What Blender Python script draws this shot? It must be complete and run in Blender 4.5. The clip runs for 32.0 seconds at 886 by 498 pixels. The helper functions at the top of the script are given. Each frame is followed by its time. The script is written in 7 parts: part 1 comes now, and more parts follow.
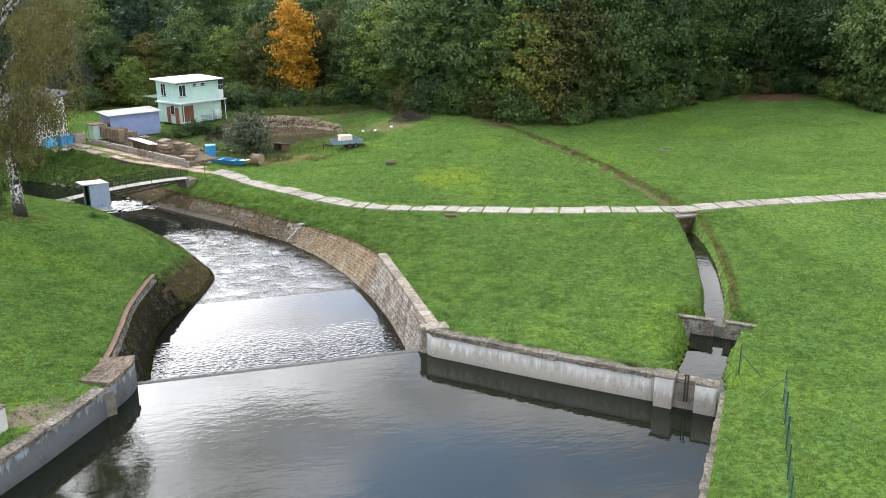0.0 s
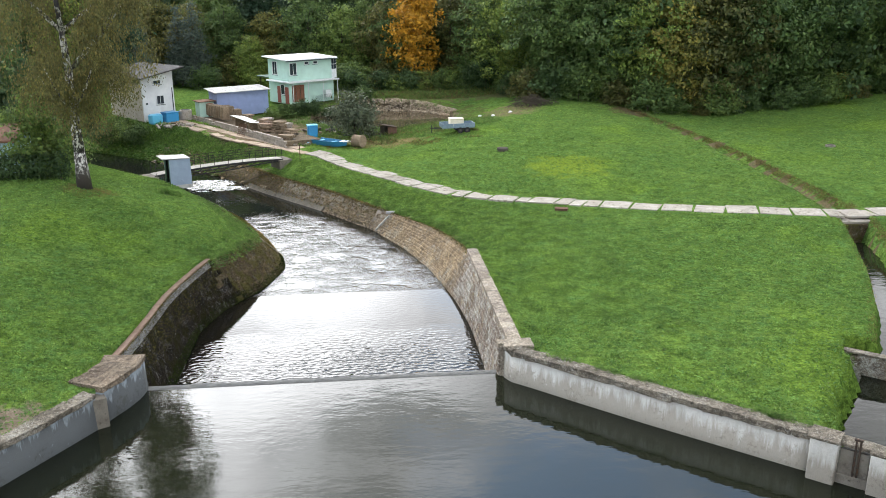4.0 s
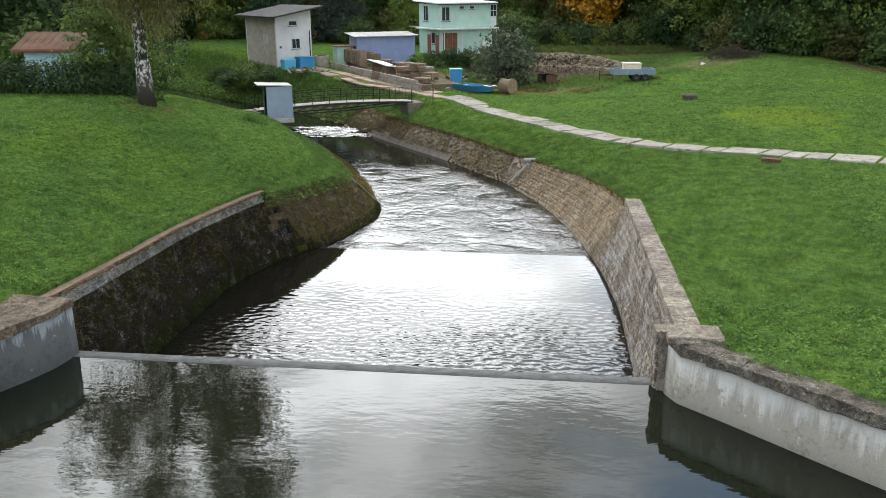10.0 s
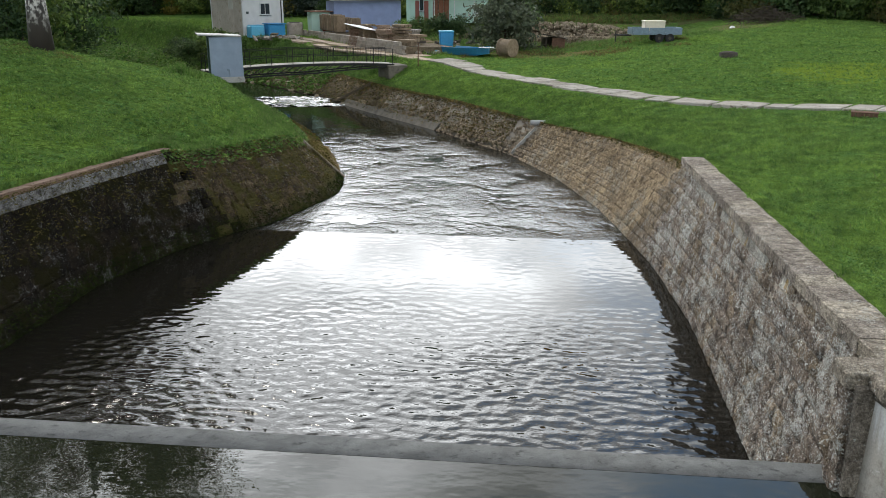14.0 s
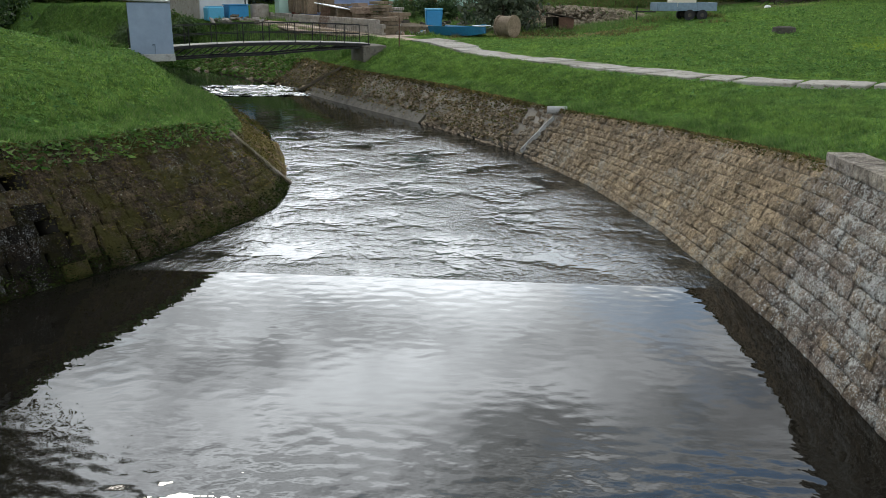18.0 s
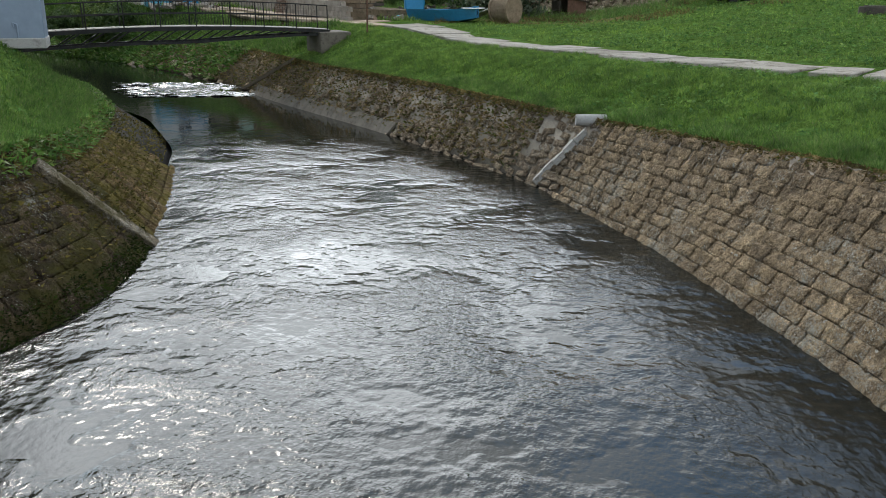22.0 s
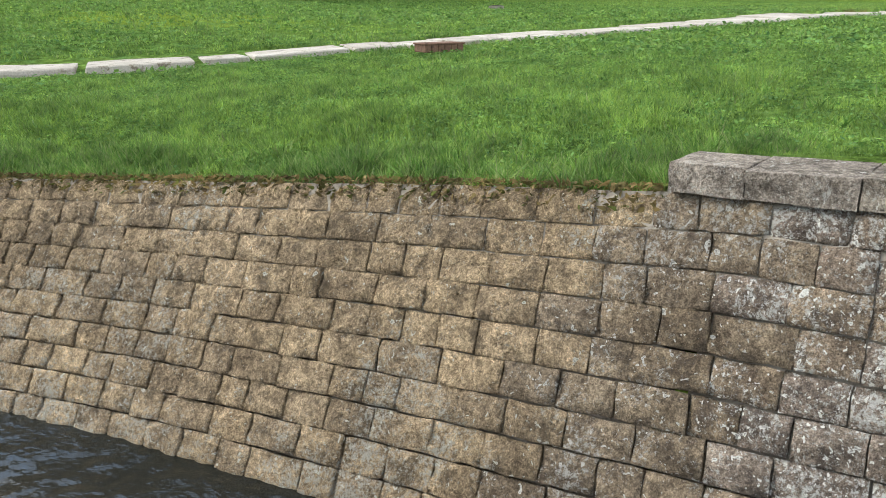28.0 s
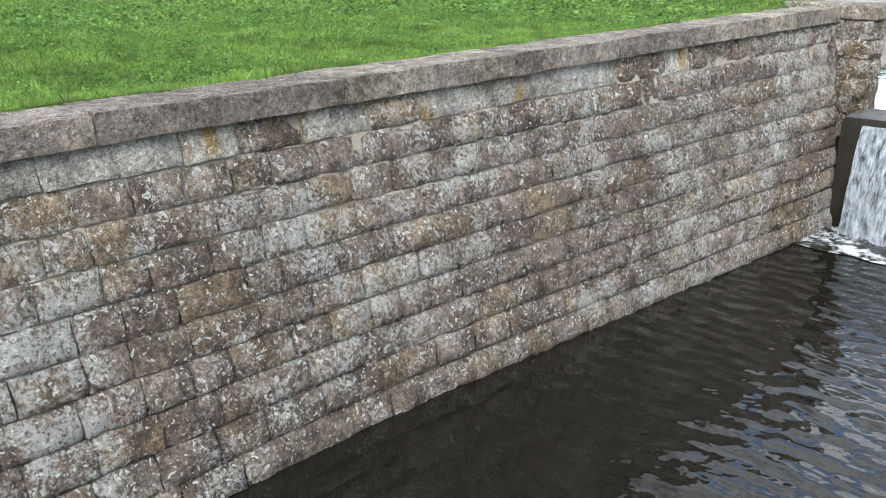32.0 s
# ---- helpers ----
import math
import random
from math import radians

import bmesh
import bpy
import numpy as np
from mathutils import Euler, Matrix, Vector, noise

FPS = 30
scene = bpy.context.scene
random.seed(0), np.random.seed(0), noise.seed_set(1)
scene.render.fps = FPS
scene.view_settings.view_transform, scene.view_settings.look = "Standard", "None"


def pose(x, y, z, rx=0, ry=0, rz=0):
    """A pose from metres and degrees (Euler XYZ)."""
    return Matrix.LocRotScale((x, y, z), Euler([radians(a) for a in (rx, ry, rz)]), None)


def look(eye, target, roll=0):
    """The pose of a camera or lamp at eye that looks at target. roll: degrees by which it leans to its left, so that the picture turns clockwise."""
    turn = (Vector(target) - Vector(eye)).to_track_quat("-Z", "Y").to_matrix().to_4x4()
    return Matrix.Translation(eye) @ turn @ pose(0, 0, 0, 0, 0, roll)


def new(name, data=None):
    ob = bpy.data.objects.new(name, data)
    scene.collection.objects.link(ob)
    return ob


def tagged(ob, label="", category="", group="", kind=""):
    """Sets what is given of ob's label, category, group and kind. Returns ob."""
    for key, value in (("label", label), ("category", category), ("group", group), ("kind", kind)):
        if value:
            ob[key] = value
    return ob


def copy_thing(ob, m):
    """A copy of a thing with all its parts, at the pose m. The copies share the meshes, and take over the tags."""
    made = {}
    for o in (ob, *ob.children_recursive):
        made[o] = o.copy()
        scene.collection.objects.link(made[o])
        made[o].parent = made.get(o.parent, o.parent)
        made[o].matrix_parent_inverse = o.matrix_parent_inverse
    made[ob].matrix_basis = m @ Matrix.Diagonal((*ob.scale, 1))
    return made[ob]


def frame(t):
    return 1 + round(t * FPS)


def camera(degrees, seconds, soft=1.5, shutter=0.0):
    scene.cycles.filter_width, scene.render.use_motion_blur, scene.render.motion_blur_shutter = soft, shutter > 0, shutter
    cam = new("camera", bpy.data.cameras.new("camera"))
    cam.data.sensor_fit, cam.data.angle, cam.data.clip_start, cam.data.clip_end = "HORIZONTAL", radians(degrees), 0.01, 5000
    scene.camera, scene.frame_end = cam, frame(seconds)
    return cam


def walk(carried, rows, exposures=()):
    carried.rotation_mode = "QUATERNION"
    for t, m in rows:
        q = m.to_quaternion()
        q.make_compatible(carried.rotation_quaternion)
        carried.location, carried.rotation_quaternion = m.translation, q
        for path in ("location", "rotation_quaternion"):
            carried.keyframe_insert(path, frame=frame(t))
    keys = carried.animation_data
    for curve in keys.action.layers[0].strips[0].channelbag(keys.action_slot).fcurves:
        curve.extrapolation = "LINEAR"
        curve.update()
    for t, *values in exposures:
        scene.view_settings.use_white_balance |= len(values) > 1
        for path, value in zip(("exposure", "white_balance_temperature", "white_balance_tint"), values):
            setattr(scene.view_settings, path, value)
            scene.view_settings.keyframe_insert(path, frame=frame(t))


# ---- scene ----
cam = camera(55.37, 32, 0.75)
PATH = [
    (0, look((-10.046, -41.114, 18.949), (-5.056, -22.680, 13.009), -0.47)),
    (0.5, look((-9.484, -40.046, 18.304), (-4.428, -21.625, 12.377), -0.51)),
    (1, look((-9.028, -38.998, 17.728), (-3.806, -20.619, 11.817), -0.35)),
    (1.5, look((-8.539, -38.010, 17.222), (-3.253, -19.650, 11.307), -0.29)),
    (2, look((-8.006, -36.979, 16.809), (-2.755, -18.611, 10.888), -0.29)),
    (2.5, look((-7.436, -35.859, 16.564), (-3.554, -17.151, 10.653), -0.23)),
    (3, look((-6.803, -34.840, 16.387), (-3.558, -16.009, 10.484), -0.21)),
    (3.5, look((-6.200, -33.713, 16.096), (-3.225, -14.836, 10.195), -0.28)),
    (4, look((-5.669, -32.675, 15.839), (-3.829, -13.661, 9.915), -0.41)),
    (4.5, look((-5.225, -31.568, 15.457), (-3.607, -12.527, 9.555), -0.37)),
    (6.5, look((-3.924, -27.125, 13.353), (-2.264, -8.083, 7.465), -0.18)),
    (7, look((-3.690, -25.943, 12.770), (-2.093, -6.899, 6.874), -0.14)),
    (7.5, look((-3.462, -24.689, 12.119), (-3.190, -5.580, 6.219), -0.10)),
    (8, look((-3.289, -23.488, 11.542), (-4.533, -4.421, 5.635), -0.01)),
    (8.5, look((-3.170, -22.296, 11.011), (-4.555, -3.240, 5.100), -0.15)),
    (9, look((-3.046, -21.134, 10.412), (-4.567, -2.091, 4.491), -0.26)),
    (9.5, look((-3.004, -19.990, 9.729), (-4.950, -0.981, 3.824), -0.19)),
    (10, look((-2.965, -18.771, 9.053), (-5.241, 0.204, 3.157), -0.20)),
    (10.5, look((-2.983, -17.628, 8.410), (-5.411, 1.327, 2.508), -0.24)),
    (11, look((-2.992, -16.388, 7.734), (-5.378, 2.577, 1.847), -0.25)),
    (11.5, look((-3.047, -15.112, 7.051), (-5.389, 3.861, 1.173), -0.18)),
    (12, look((-3.180, -13.894, 6.416), (-5.458, 5.085, 0.535), -0.16)),
    (12.5, look((-3.340, -12.626, 5.991), (-5.564, 6.363, 0.121), -0.10)),
    (13, look((-3.454, -11.368, 5.856), (-5.645, 7.620, -0.032), -0.11)),
    (13.5, look((-3.540, -10.155, 5.719), (-5.718, 8.830, -0.182), -0.11)),
    (15.5, look((-4.026, -5.426, 4.503), (-6.090, 13.586, -1.354), -0.08)),
    (16, look((-4.152, -4.179, 4.359), (-6.189, 14.842, -1.476), -0.07)),
    (16.5, look((-4.264, -3.012, 4.240), (-6.273, 16.014, -1.592), -0.08)),
    (17, look((-4.385, -1.848, 3.896), (-6.357, 17.189, -1.910), -0.08)),
    (17.5, look((-4.506, -0.696, 3.609), (-6.444, 18.345, -2.194), 0.01)),
    (18, look((-4.663, 0.491, 3.483), (-6.542, 19.529, -2.347), 0.06)),
    (18.5, look((-4.787, 1.726, 3.403), (-6.633, 20.767, -2.429), 0.07)),
    (19, look((-4.890, 2.951, 3.239), (-6.706, 21.990, -2.609), 0.07)),
    (19.5, look((-4.961, 4.199, 3.091), (-6.765, 23.238, -2.763), 0.04)),
    (20, look((-5.069, 5.406, 2.976), (-6.816, 24.451, -2.877), 0.07)),
    (20.5, look((-5.108, 6.607, 2.865), (-6.849, 25.647, -3.002), 0.03)),
    (21, look((-5.169, 7.808, 2.730), (-6.889, 26.849, -3.142), -0.04)),
    (21.5, look((-5.216, 8.991, 2.590), (-6.933, 28.024, -3.310), -0.07)),
    (22, look((-5.254, 10.321, 2.393), (-6.904, 29.377, -3.451), 0.22)),
    (22.5, look((-5.347, 11.470, 2.393), (-5.604, 30.603, -3.425), 0.12)),
    (23, look((-5.380, 12.362, 2.371), (-4.590, 31.493, -3.409), 0.09)),
    (23.5, look((-5.396, 12.784, 2.328), (-4.007, 31.878, -3.459), 0.06)),
    (24, look((-5.381, 12.987, 2.327), (-3.239, 32.015, -3.447), 0.12)),
    (24.5, look((-5.375, 13.013, 2.337), (-2.096, 31.876, -3.444), 0.02)),
    (25, look((-5.389, 12.950, 2.332), (-0.233, 31.386, -3.457), 0.06)),
    (25.5, look((-5.432, 12.842, 2.345), (1.708, 30.599, -3.461), 0.19)),
    (27.5, look((-5.185, 12.955, 2.016), (8.687, 26.206, -3.637), 0.06)),
    (28, look((-5.163, 12.972, 1.981), (10.208, 24.445, -3.683), -0.06)),
    (28.5, look((-5.144, 12.972, 1.947), (11.842, 21.847, -3.774), -0.29)),
    (29, look((-5.272, 13.112, 1.825), (13.477, 17.386, -3.669), 0.04)),
    (29.5, look((-5.258, 13.135, 1.780), (13.965, 13.758, -3.707), 0.02)),
    (30, look((-5.250, 13.145, 1.806), (13.809, 10.930, -3.838), -0.15)),
    (30.5, look((-5.251, 13.132, 1.831), (13.261, 8.245, -3.951), -0.20)),
    (31, look((-5.270, 13.094, 1.879), (12.263, 5.547, -4.091), -0.35)),
    (31.5, look((-5.287, 13.071, 1.900), (10.780, 2.828, -4.178), -0.35)),
    (32, look((-5.294, 13.056, 1.926), (8.841, 0.340, -4.280), -0.18)),
]
walk(cam, PATH, ((0, 0.38, 6650, 14.5), (4, 0.28, 6700, 12.5), (7, 0.12, 6700, 11.5), (9, -0.03, 6700, 10.5), (12, -0.27, 6700, 10.5), (16, -0.53, 6550, 9.5), (20, -0.58, 6450, 9), (25, -0.48, 6450, 9.5), (27.5, 0.42, 6800, 10.5), (29, 0.36, 6450, 11), (32, 0.36, 6350, 11.5)))

# ---- sky, sun ----
world = bpy.data.worlds.new("sky")
scene.world = world
world.use_nodes = True
SUN_EL, SUN_AZ = radians(40), radians(-29)   # azimuth from +y towards +x: the sun stands beyond the yard


def build_world():
    nt = world.node_tree
    nt.nodes.clear()
    tc = nt.nodes.new("ShaderNodeTexCoord")
    out = nt.nodes.new("ShaderNodeOutputWorld")
    bg = nt.nodes.new("ShaderNodeBackground")
    sky = nt.nodes.new("ShaderNodeTexSky")
    sky.sky_type = "NISHITA"
    sky.sun_disc = False
    sky.sun_elevation = SUN_EL
    sky.sun_rotation = SUN_AZ
    sky.air_density, sky.dust_density, sky.ozone_density = 1.0, 1.5, 1.0
    mp = nt.nodes.new("ShaderNodeMapping")
    mp.inputs["Scale"].default_value = (1.0, 1.0, 2.6)
    mp.inputs["Location"].default_value = (2.1, 0.7, 0.4)
    n1 = nt.nodes.new("ShaderNodeTexNoise")
    n1.inputs["Scale"].default_value = 1.8
    n1.inputs["Detail"].default_value = 7
    n1.inputs["Roughness"].default_value = 0.55
    rp = nt.nodes.new("ShaderNodeValToRGB")
    rp.color_ramp.elements[0].position = 0.36
    rp.color_ramp.elements[1].position = 0.48
    n2 = nt.nodes.new("ShaderNodeTexNoise")
    n2.inputs["Scale"].default_value = 6.0
    n2.inputs["Detail"].default_value = 8
    r2 = nt.nodes.new("ShaderNodeMapRange")
    r2.inputs["From Min"].default_value, r2.inputs["From Max"].default_value = 0.33, 0.66
    r2.inputs["To Min"].default_value, r2.inputs["To Max"].default_value = 0.66, 2.15
    grey = nt.nodes.new("ShaderNodeRGBToBW")
    lift = nt.nodes.new("ShaderNodeMath")
    lift.operation = "MULTIPLY_ADD"
    lift.inputs[1].default_value, lift.inputs[2].default_value = 1.0, 3.0
    glow = nt.nodes.new("ShaderNodeMath")
    glow.operation = "MULTIPLY"
    nt.links.new(sky.outputs["Color"], grey.inputs[0])
    nt.links.new(grey.outputs[0], lift.inputs[0])
    nt.links.new(lift.outputs[0], glow.inputs[0])
    nt.links.new(r2.outputs[0], glow.inputs[1])
    dot = nt.nodes.new("ShaderNodeVectorMath")
    dot.operation = "DOT_PRODUCT"
    dot.inputs[1].default_value = (-0.12, 0.965, 0.235)   # the brightest cloud, a little below and beside the sun
    nt.links.new(tc.outputs["Generated"], dot.inputs[0])
    up = nt.nodes.new("ShaderNodeMath")
    up.operation = "MAXIMUM"
    up.inputs[1].default_value = 0.0
    nt.links.new(dot.outputs["Value"], up.inputs[0])
    pw = nt.nodes.new("ShaderNodeMath")
    pw.operation = "POWER"
    pw.inputs[1].default_value = 22.0
    nt.links.new(up.outputs[0], pw.inputs[0])
    fwd = nt.nodes.new("ShaderNodeMath")
    fwd.operation = "MULTIPLY_ADD"
    fwd.inputs[1].default_value, fwd.inputs[2].default_value = 2.2, 1.46
    nt.links.new(pw.outputs[0], fwd.inputs[0])
    lit = nt.nodes.new("ShaderNodeMath")
    lit.operation = "MULTIPLY"
    nt.links.new(glow.outputs[0], lit.inputs[0])
    nt.links.new(fwd.outputs[0], lit.inputs[1])
    mix = nt.nodes.new("ShaderNodeMix")
    mix.data_type = "RGBA"
    L = nt.links.new
    L(tc.outputs["Generated"], mp.inputs["Vector"])
    L(mp.outputs["Vector"], n1.inputs["Vector"])
    L(mp.outputs["Vector"], n2.inputs["Vector"])
    L(n1.outputs["Fac"], rp.inputs["Fac"])
    L(n2.outputs["Fac"], r2.inputs["Value"])
    L(rp.outputs["Color"], mix.inputs[0])
    deep = nt.nodes.new("ShaderNodeMix")
    deep.data_type, deep.blend_type = "RGBA", "MULTIPLY"
    deep.inputs[0].default_value = 1.0
    deep.inputs[7].default_value = (2.7, 3.4, 3.7, 1)
    L(sky.outputs["Color"], deep.inputs[6])
    L(deep.outputs[2], mix.inputs[6])
    tint = nt.nodes.new("ShaderNodeMix")
    tint.data_type, tint.blend_type = "RGBA", "MULTIPLY"
    tint.inputs[0].default_value = 1.0
    tint.inputs[7].default_value = (0.95, 1.0, 1.04, 1)
    L(lit.outputs[0], tint.inputs[6])
    L(tint.outputs[2], mix.inputs[7])
    L(mix.outputs[2], bg.inputs["Color"])
    bg.inputs["Strength"].default_value = 0.15
    L(bg.outputs[0], out.inputs["Surface"])


build_world()
sun = new("sun", bpy.data.lights.new("sun", "SUN"))
sun.data.energy = 1.6
sun.data.angle = radians(8)
sun.data.color = (1.0, 0.94, 0.82)
sun.matrix_world = look((0, 0, 60), (-60 * math.sin(SUN_AZ) / math.tan(SUN_EL), -60 * math.cos(SUN_AZ) / math.tan(SUN_EL), 0))

# ---- materials ----
def nodes_of(name, rough=0.8, metal=0.0, spec=0.5):
    m = bpy.data.materials.new(name)
    m.use_nodes = True
    nt = m.node_tree
    b = nt.nodes["Principled BSDF"]
    b.inputs["Roughness"].default_value = rough
    b.inputs["Metallic"].default_value = metal
    b.inputs["Specular IOR Level"].default_value = spec
    return m, nt, b


def noise_tex(nt, scale, detail=4, rough=0.6, src=None, stretch=None, kind="noise"):
    if src is None:
        g = nt.nodes.new("ShaderNodeNewGeometry")
        src = g.outputs["Position"]
    if stretch:
        mp = nt.nodes.new("ShaderNodeMapping")
        mp.inputs["Scale"].default_value = stretch
        nt.links.new(src, mp.inputs["Vector"])
        src = mp.outputs["Vector"]
    if kind == "noise":
        n = nt.nodes.new("ShaderNodeTexNoise")
        n.inputs["Detail"].default_value = detail
        n.inputs["Roughness"].default_value = rough
        o = n.outputs["Fac"]
    else:
        n = nt.nodes.new("ShaderNodeTexVoronoi")
        o = n.outputs["Distance"]
    n.inputs["Scale"].default_value = scale
    nt.links.new(src, n.inputs["Vector"])
    return o


def ramp(nt, fac, stops):
    r = nt.nodes.new("ShaderNodeValToRGB")
    e = r.color_ramp.elements
    while len(e) < len(stops):
        e.new(0.5)
    for k, (p, c) in enumerate(stops):
        e[k].position = p
        e[k].color = (*c, 1) if len(c) == 3 else c
    nt.links.new(fac, r.inputs["Fac"])
    return r.outputs["Color"]


def blend(nt, fac, a, b, mode="MIX"):
    x = nt.nodes.new("ShaderNodeMix")
    x.data_type, x.blend_type = "RGBA", mode
    for sock, v in ((x.inputs[0], fac), (x.inputs[6], a), (x.inputs[7], b)):
        if isinstance(v, (int, float)):
            sock.default_value = v
        elif isinstance(v, tuple):
            sock.default_value = (*v, 1)
        else:
            nt.links.new(v, sock)
    return x.outputs[2]


def bump(nt, b, height, strength=0.5, dist=0.02):
    n = nt.nodes.new("ShaderNodeBump")
    n.inputs["Strength"].default_value = strength
    n.inputs["Distance"].default_value = dist
    nt.links.new(height, n.inputs["Height"])
    nt.links.new(n.outputs["Normal"], b.inputs["Normal"])


BW = ((0, 0, 0), (1, 1, 1))


def mask(nt, fac, lo, hi):
    return ramp(nt, fac, ((lo, BW[0]), (hi, BW[1])))


def rough_mat(name, c1, c2, c3=None, scale=3.0, fine=40.0, rough=0.9, bumpy=0.4, dist=0.01, metal=0.0, spec=0.15, third=(0.55, 0.7), vary=None):
    """Two-scale mottled surface: c1 to c2 by a coarse noise, specks of c3 by a fine one."""
    m, nt, b = nodes_of(name, rough, metal, spec)
    a = noise_tex(nt, scale, 5)
    f = noise_tex(nt, fine, 4)
    col = ramp(nt, a, ((0.3, c1), (0.7, c2)))
    if c3:
        col = blend(nt, mask(nt, noise_tex(nt, scale * 2.7, 6, 0.7), *third), col, c3)
    col = blend(nt, 0.55, col, ramp(nt, f, ((0.3, (0.55, 0.55, 0.55)), (0.7, (1.25, 1.25, 1.25)))), "MULTIPLY")
    if vary:
        oi = nt.nodes.new("ShaderNodeObjectInfo")
        col = blend(nt, 1.0, col, ramp(nt, oi.outputs["Random"], tuple((k / (len(vary) - 1), v) for k, v in enumerate(vary))), "MULTIPLY")
    nt.links.new(col, b.inputs["Base Color"])
    if bumpy:
        bump(nt, b, f, bumpy, dist)
    return m


def plain_mat(name, c, rough=0.5, metal=0.0, spec=0.5, wear=0.25, scale=6.0):
    m, nt, b = nodes_of(name, rough, metal, spec)
    dark = tuple(v * (1 - wear) for v in c)
    light = tuple(min(1, v * (1 + wear * 0.5)) for v in c)
    col = ramp(nt, noise_tex(nt, scale, 6, 0.65), ((0.3, dark), (0.65, light)))
    nt.links.new(col, b.inputs["Base Color"])
    bump(nt, b, noise_tex(nt, scale * 12, 3), 0.1, 0.003)
    return m


def math_node(nt, op, a, b):
    n = nt.nodes.new("ShaderNodeMath")
    n.operation = op
    for sock, v in zip(n.inputs, (a, b)):
        if isinstance(v, (int, float)):
            sock.default_value = v
        else:
            nt.links.new(v, sock)
    return n.outputs[0]


def height_of(nt):
    ge = nt.nodes.new("ShaderNodeNewGeometry")
    sp = nt.nodes.new("ShaderNodeSeparateXYZ")
    nt.links.new(ge.outputs["Position"], sp.inputs[0])
    return sp.outputs


def nt_color(nt, scale):
    n = nt.nodes.new("ShaderNodeTexNoise")
    n.inputs["Scale"].default_value = scale
    n.inputs["Detail"].default_value = 3
    g = nt.nodes.new("ShaderNodeNewGeometry")
    nt.links.new(g.outputs["Position"], n.inputs["Vector"])
    return n.outputs["Color"]


def cells(nt, scale, src):
    """Voronoi cells: distance from the middle and a random value of each cell."""
    v = nt.nodes.new("ShaderNodeTexVoronoi")
    v.inputs["Scale"].default_value = scale
    nt.links.new(src, v.inputs["Vector"])
    sp = nt.nodes.new("ShaderNodeSeparateColor")
    nt.links.new(v.outputs["Color"], sp.inputs[0])
    return v.outputs["Distance"], sp.outputs[0]


def stone_mat(name, tones, lichen, amount, dirt, moss=None, low=0.0, crust=0.5, spec=0.2, rust=None):
    """Rock-faced sandstone: tone by the block, grain, dark crust, round and speckled pale lichen."""
    m, nt, b = nodes_of(name, 0.95, 0, spec)
    oi = nt.nodes.new("ShaderNodeObjectInfo")
    ge = nt.nodes.new("ShaderNodeNewGeometry")
    fr = math_node(nt, "FRACT", math_node(nt, "ADD", oi.outputs["Random"], ge.outputs["Random Per Island"]), 0)
    col = ramp(nt, fr, tuple((k / max(1, len(tones) - 1), t) for k, t in enumerate(tones)))
    grain = noise_tex(nt, 30, 6, 0.75)
    grit = noise_tex(nt, 90, 4, 0.7)
    rough = noise_tex(nt, 7, 8, 0.68)
    stain = noise_tex(nt, 1.1, 6, 0.7)
    col = blend(nt, 0.8, col, ramp(nt, stain, ((0.38, (0.62, 0.60, 0.58)), (0.62, (1.35, 1.33, 1.30)))), "MULTIPLY")
    if rust:
        col = blend(nt, mask(nt, noise_tex(nt, 2.2, 5, 0.6, stretch=(1.6, 1.6, 0.7)), 0.555, 0.66), col, rust)
    col = blend(nt, 0.8, col, ramp(nt, grain, ((0.40, (0.48, 0.46, 0.44)), (0.60, (1.42, 1.4, 1.38)))), "MULTIPLY")
    col = blend(nt, 0.8, col, ramp(nt, grit, ((0.40, (0.55, 0.54, 0.53)), (0.60, (1.4, 1.4, 1.4)))), "MULTIPLY")
    col = blend(nt, 0.85, col, ramp(nt, rough, ((0.38, (0.60, 0.58, 0.56)), (0.62, (1.4, 1.38, 1.34)))), "MULTIPLY")
    dark = noise_tex(nt, 4.2, 9, 0.78)
    col = blend(nt, math_node(nt, "MULTIPLY", mask(nt, dark, crust, crust + 0.10), 0.72), col, dirt)
    big = noise_tex(nt, 0.8, 4, 0.6)
    if low:
        z = height_of(nt)["Z"]
        wet = math_node(nt, "MULTIPLY", math_node(nt, "SUBTRACT", -0.6, z), low)
        big = math_node(nt, "ADD", big, math_node(nt, "MAXIMUM", wet, 0.0))
    where = math_node(nt, "MULTIPLY", math_node(nt, "SUBTRACT", big, 0.5), 0.36)
    patch = math_node(nt, "MULTIPLY", math_node(nt, "SUBTRACT", noise_tex(nt, 3.4, 3, 0.6), 0.5), 0.3)
    speck = math_node(nt, "ADD", math_node(nt, "ADD", noise_tex(nt, 27, 9, 0.86), where), patch)
    col = blend(nt, math_node(nt, "MULTIPLY", mask(nt, speck, 0.575 - amount, 0.605 - amount), 0.85), col, lichen)
    warp = blend(nt, 0.07, ge.outputs["Position"], nt_color(nt, 14), "LINEAR_LIGHT")
    for scale, size in ((13, 0.30), (27, 0.34)):
        dist, rnd = cells(nt, scale, warp)
        reach = math_node(nt, "ADD", math_node(nt, "MULTIPLY", math_node(nt, "SUBTRACT", rnd, 0.62 - amount * 4), size * 2.6), math_node(nt, "ADD", where, patch))
        edge = math_node(nt, "SUBTRACT", math_node(nt, "MINIMUM", reach, size), dist)
        col = blend(nt, mask(nt, edge, 0.0, 0.04), col, tuple(min(1.0, v * 1.25) for v in lichen))
        if scale == 13:
            col = blend(nt, mask(nt, edge, 0.13, 0.16), col, tuple(v * 0.62 for v in lichen))
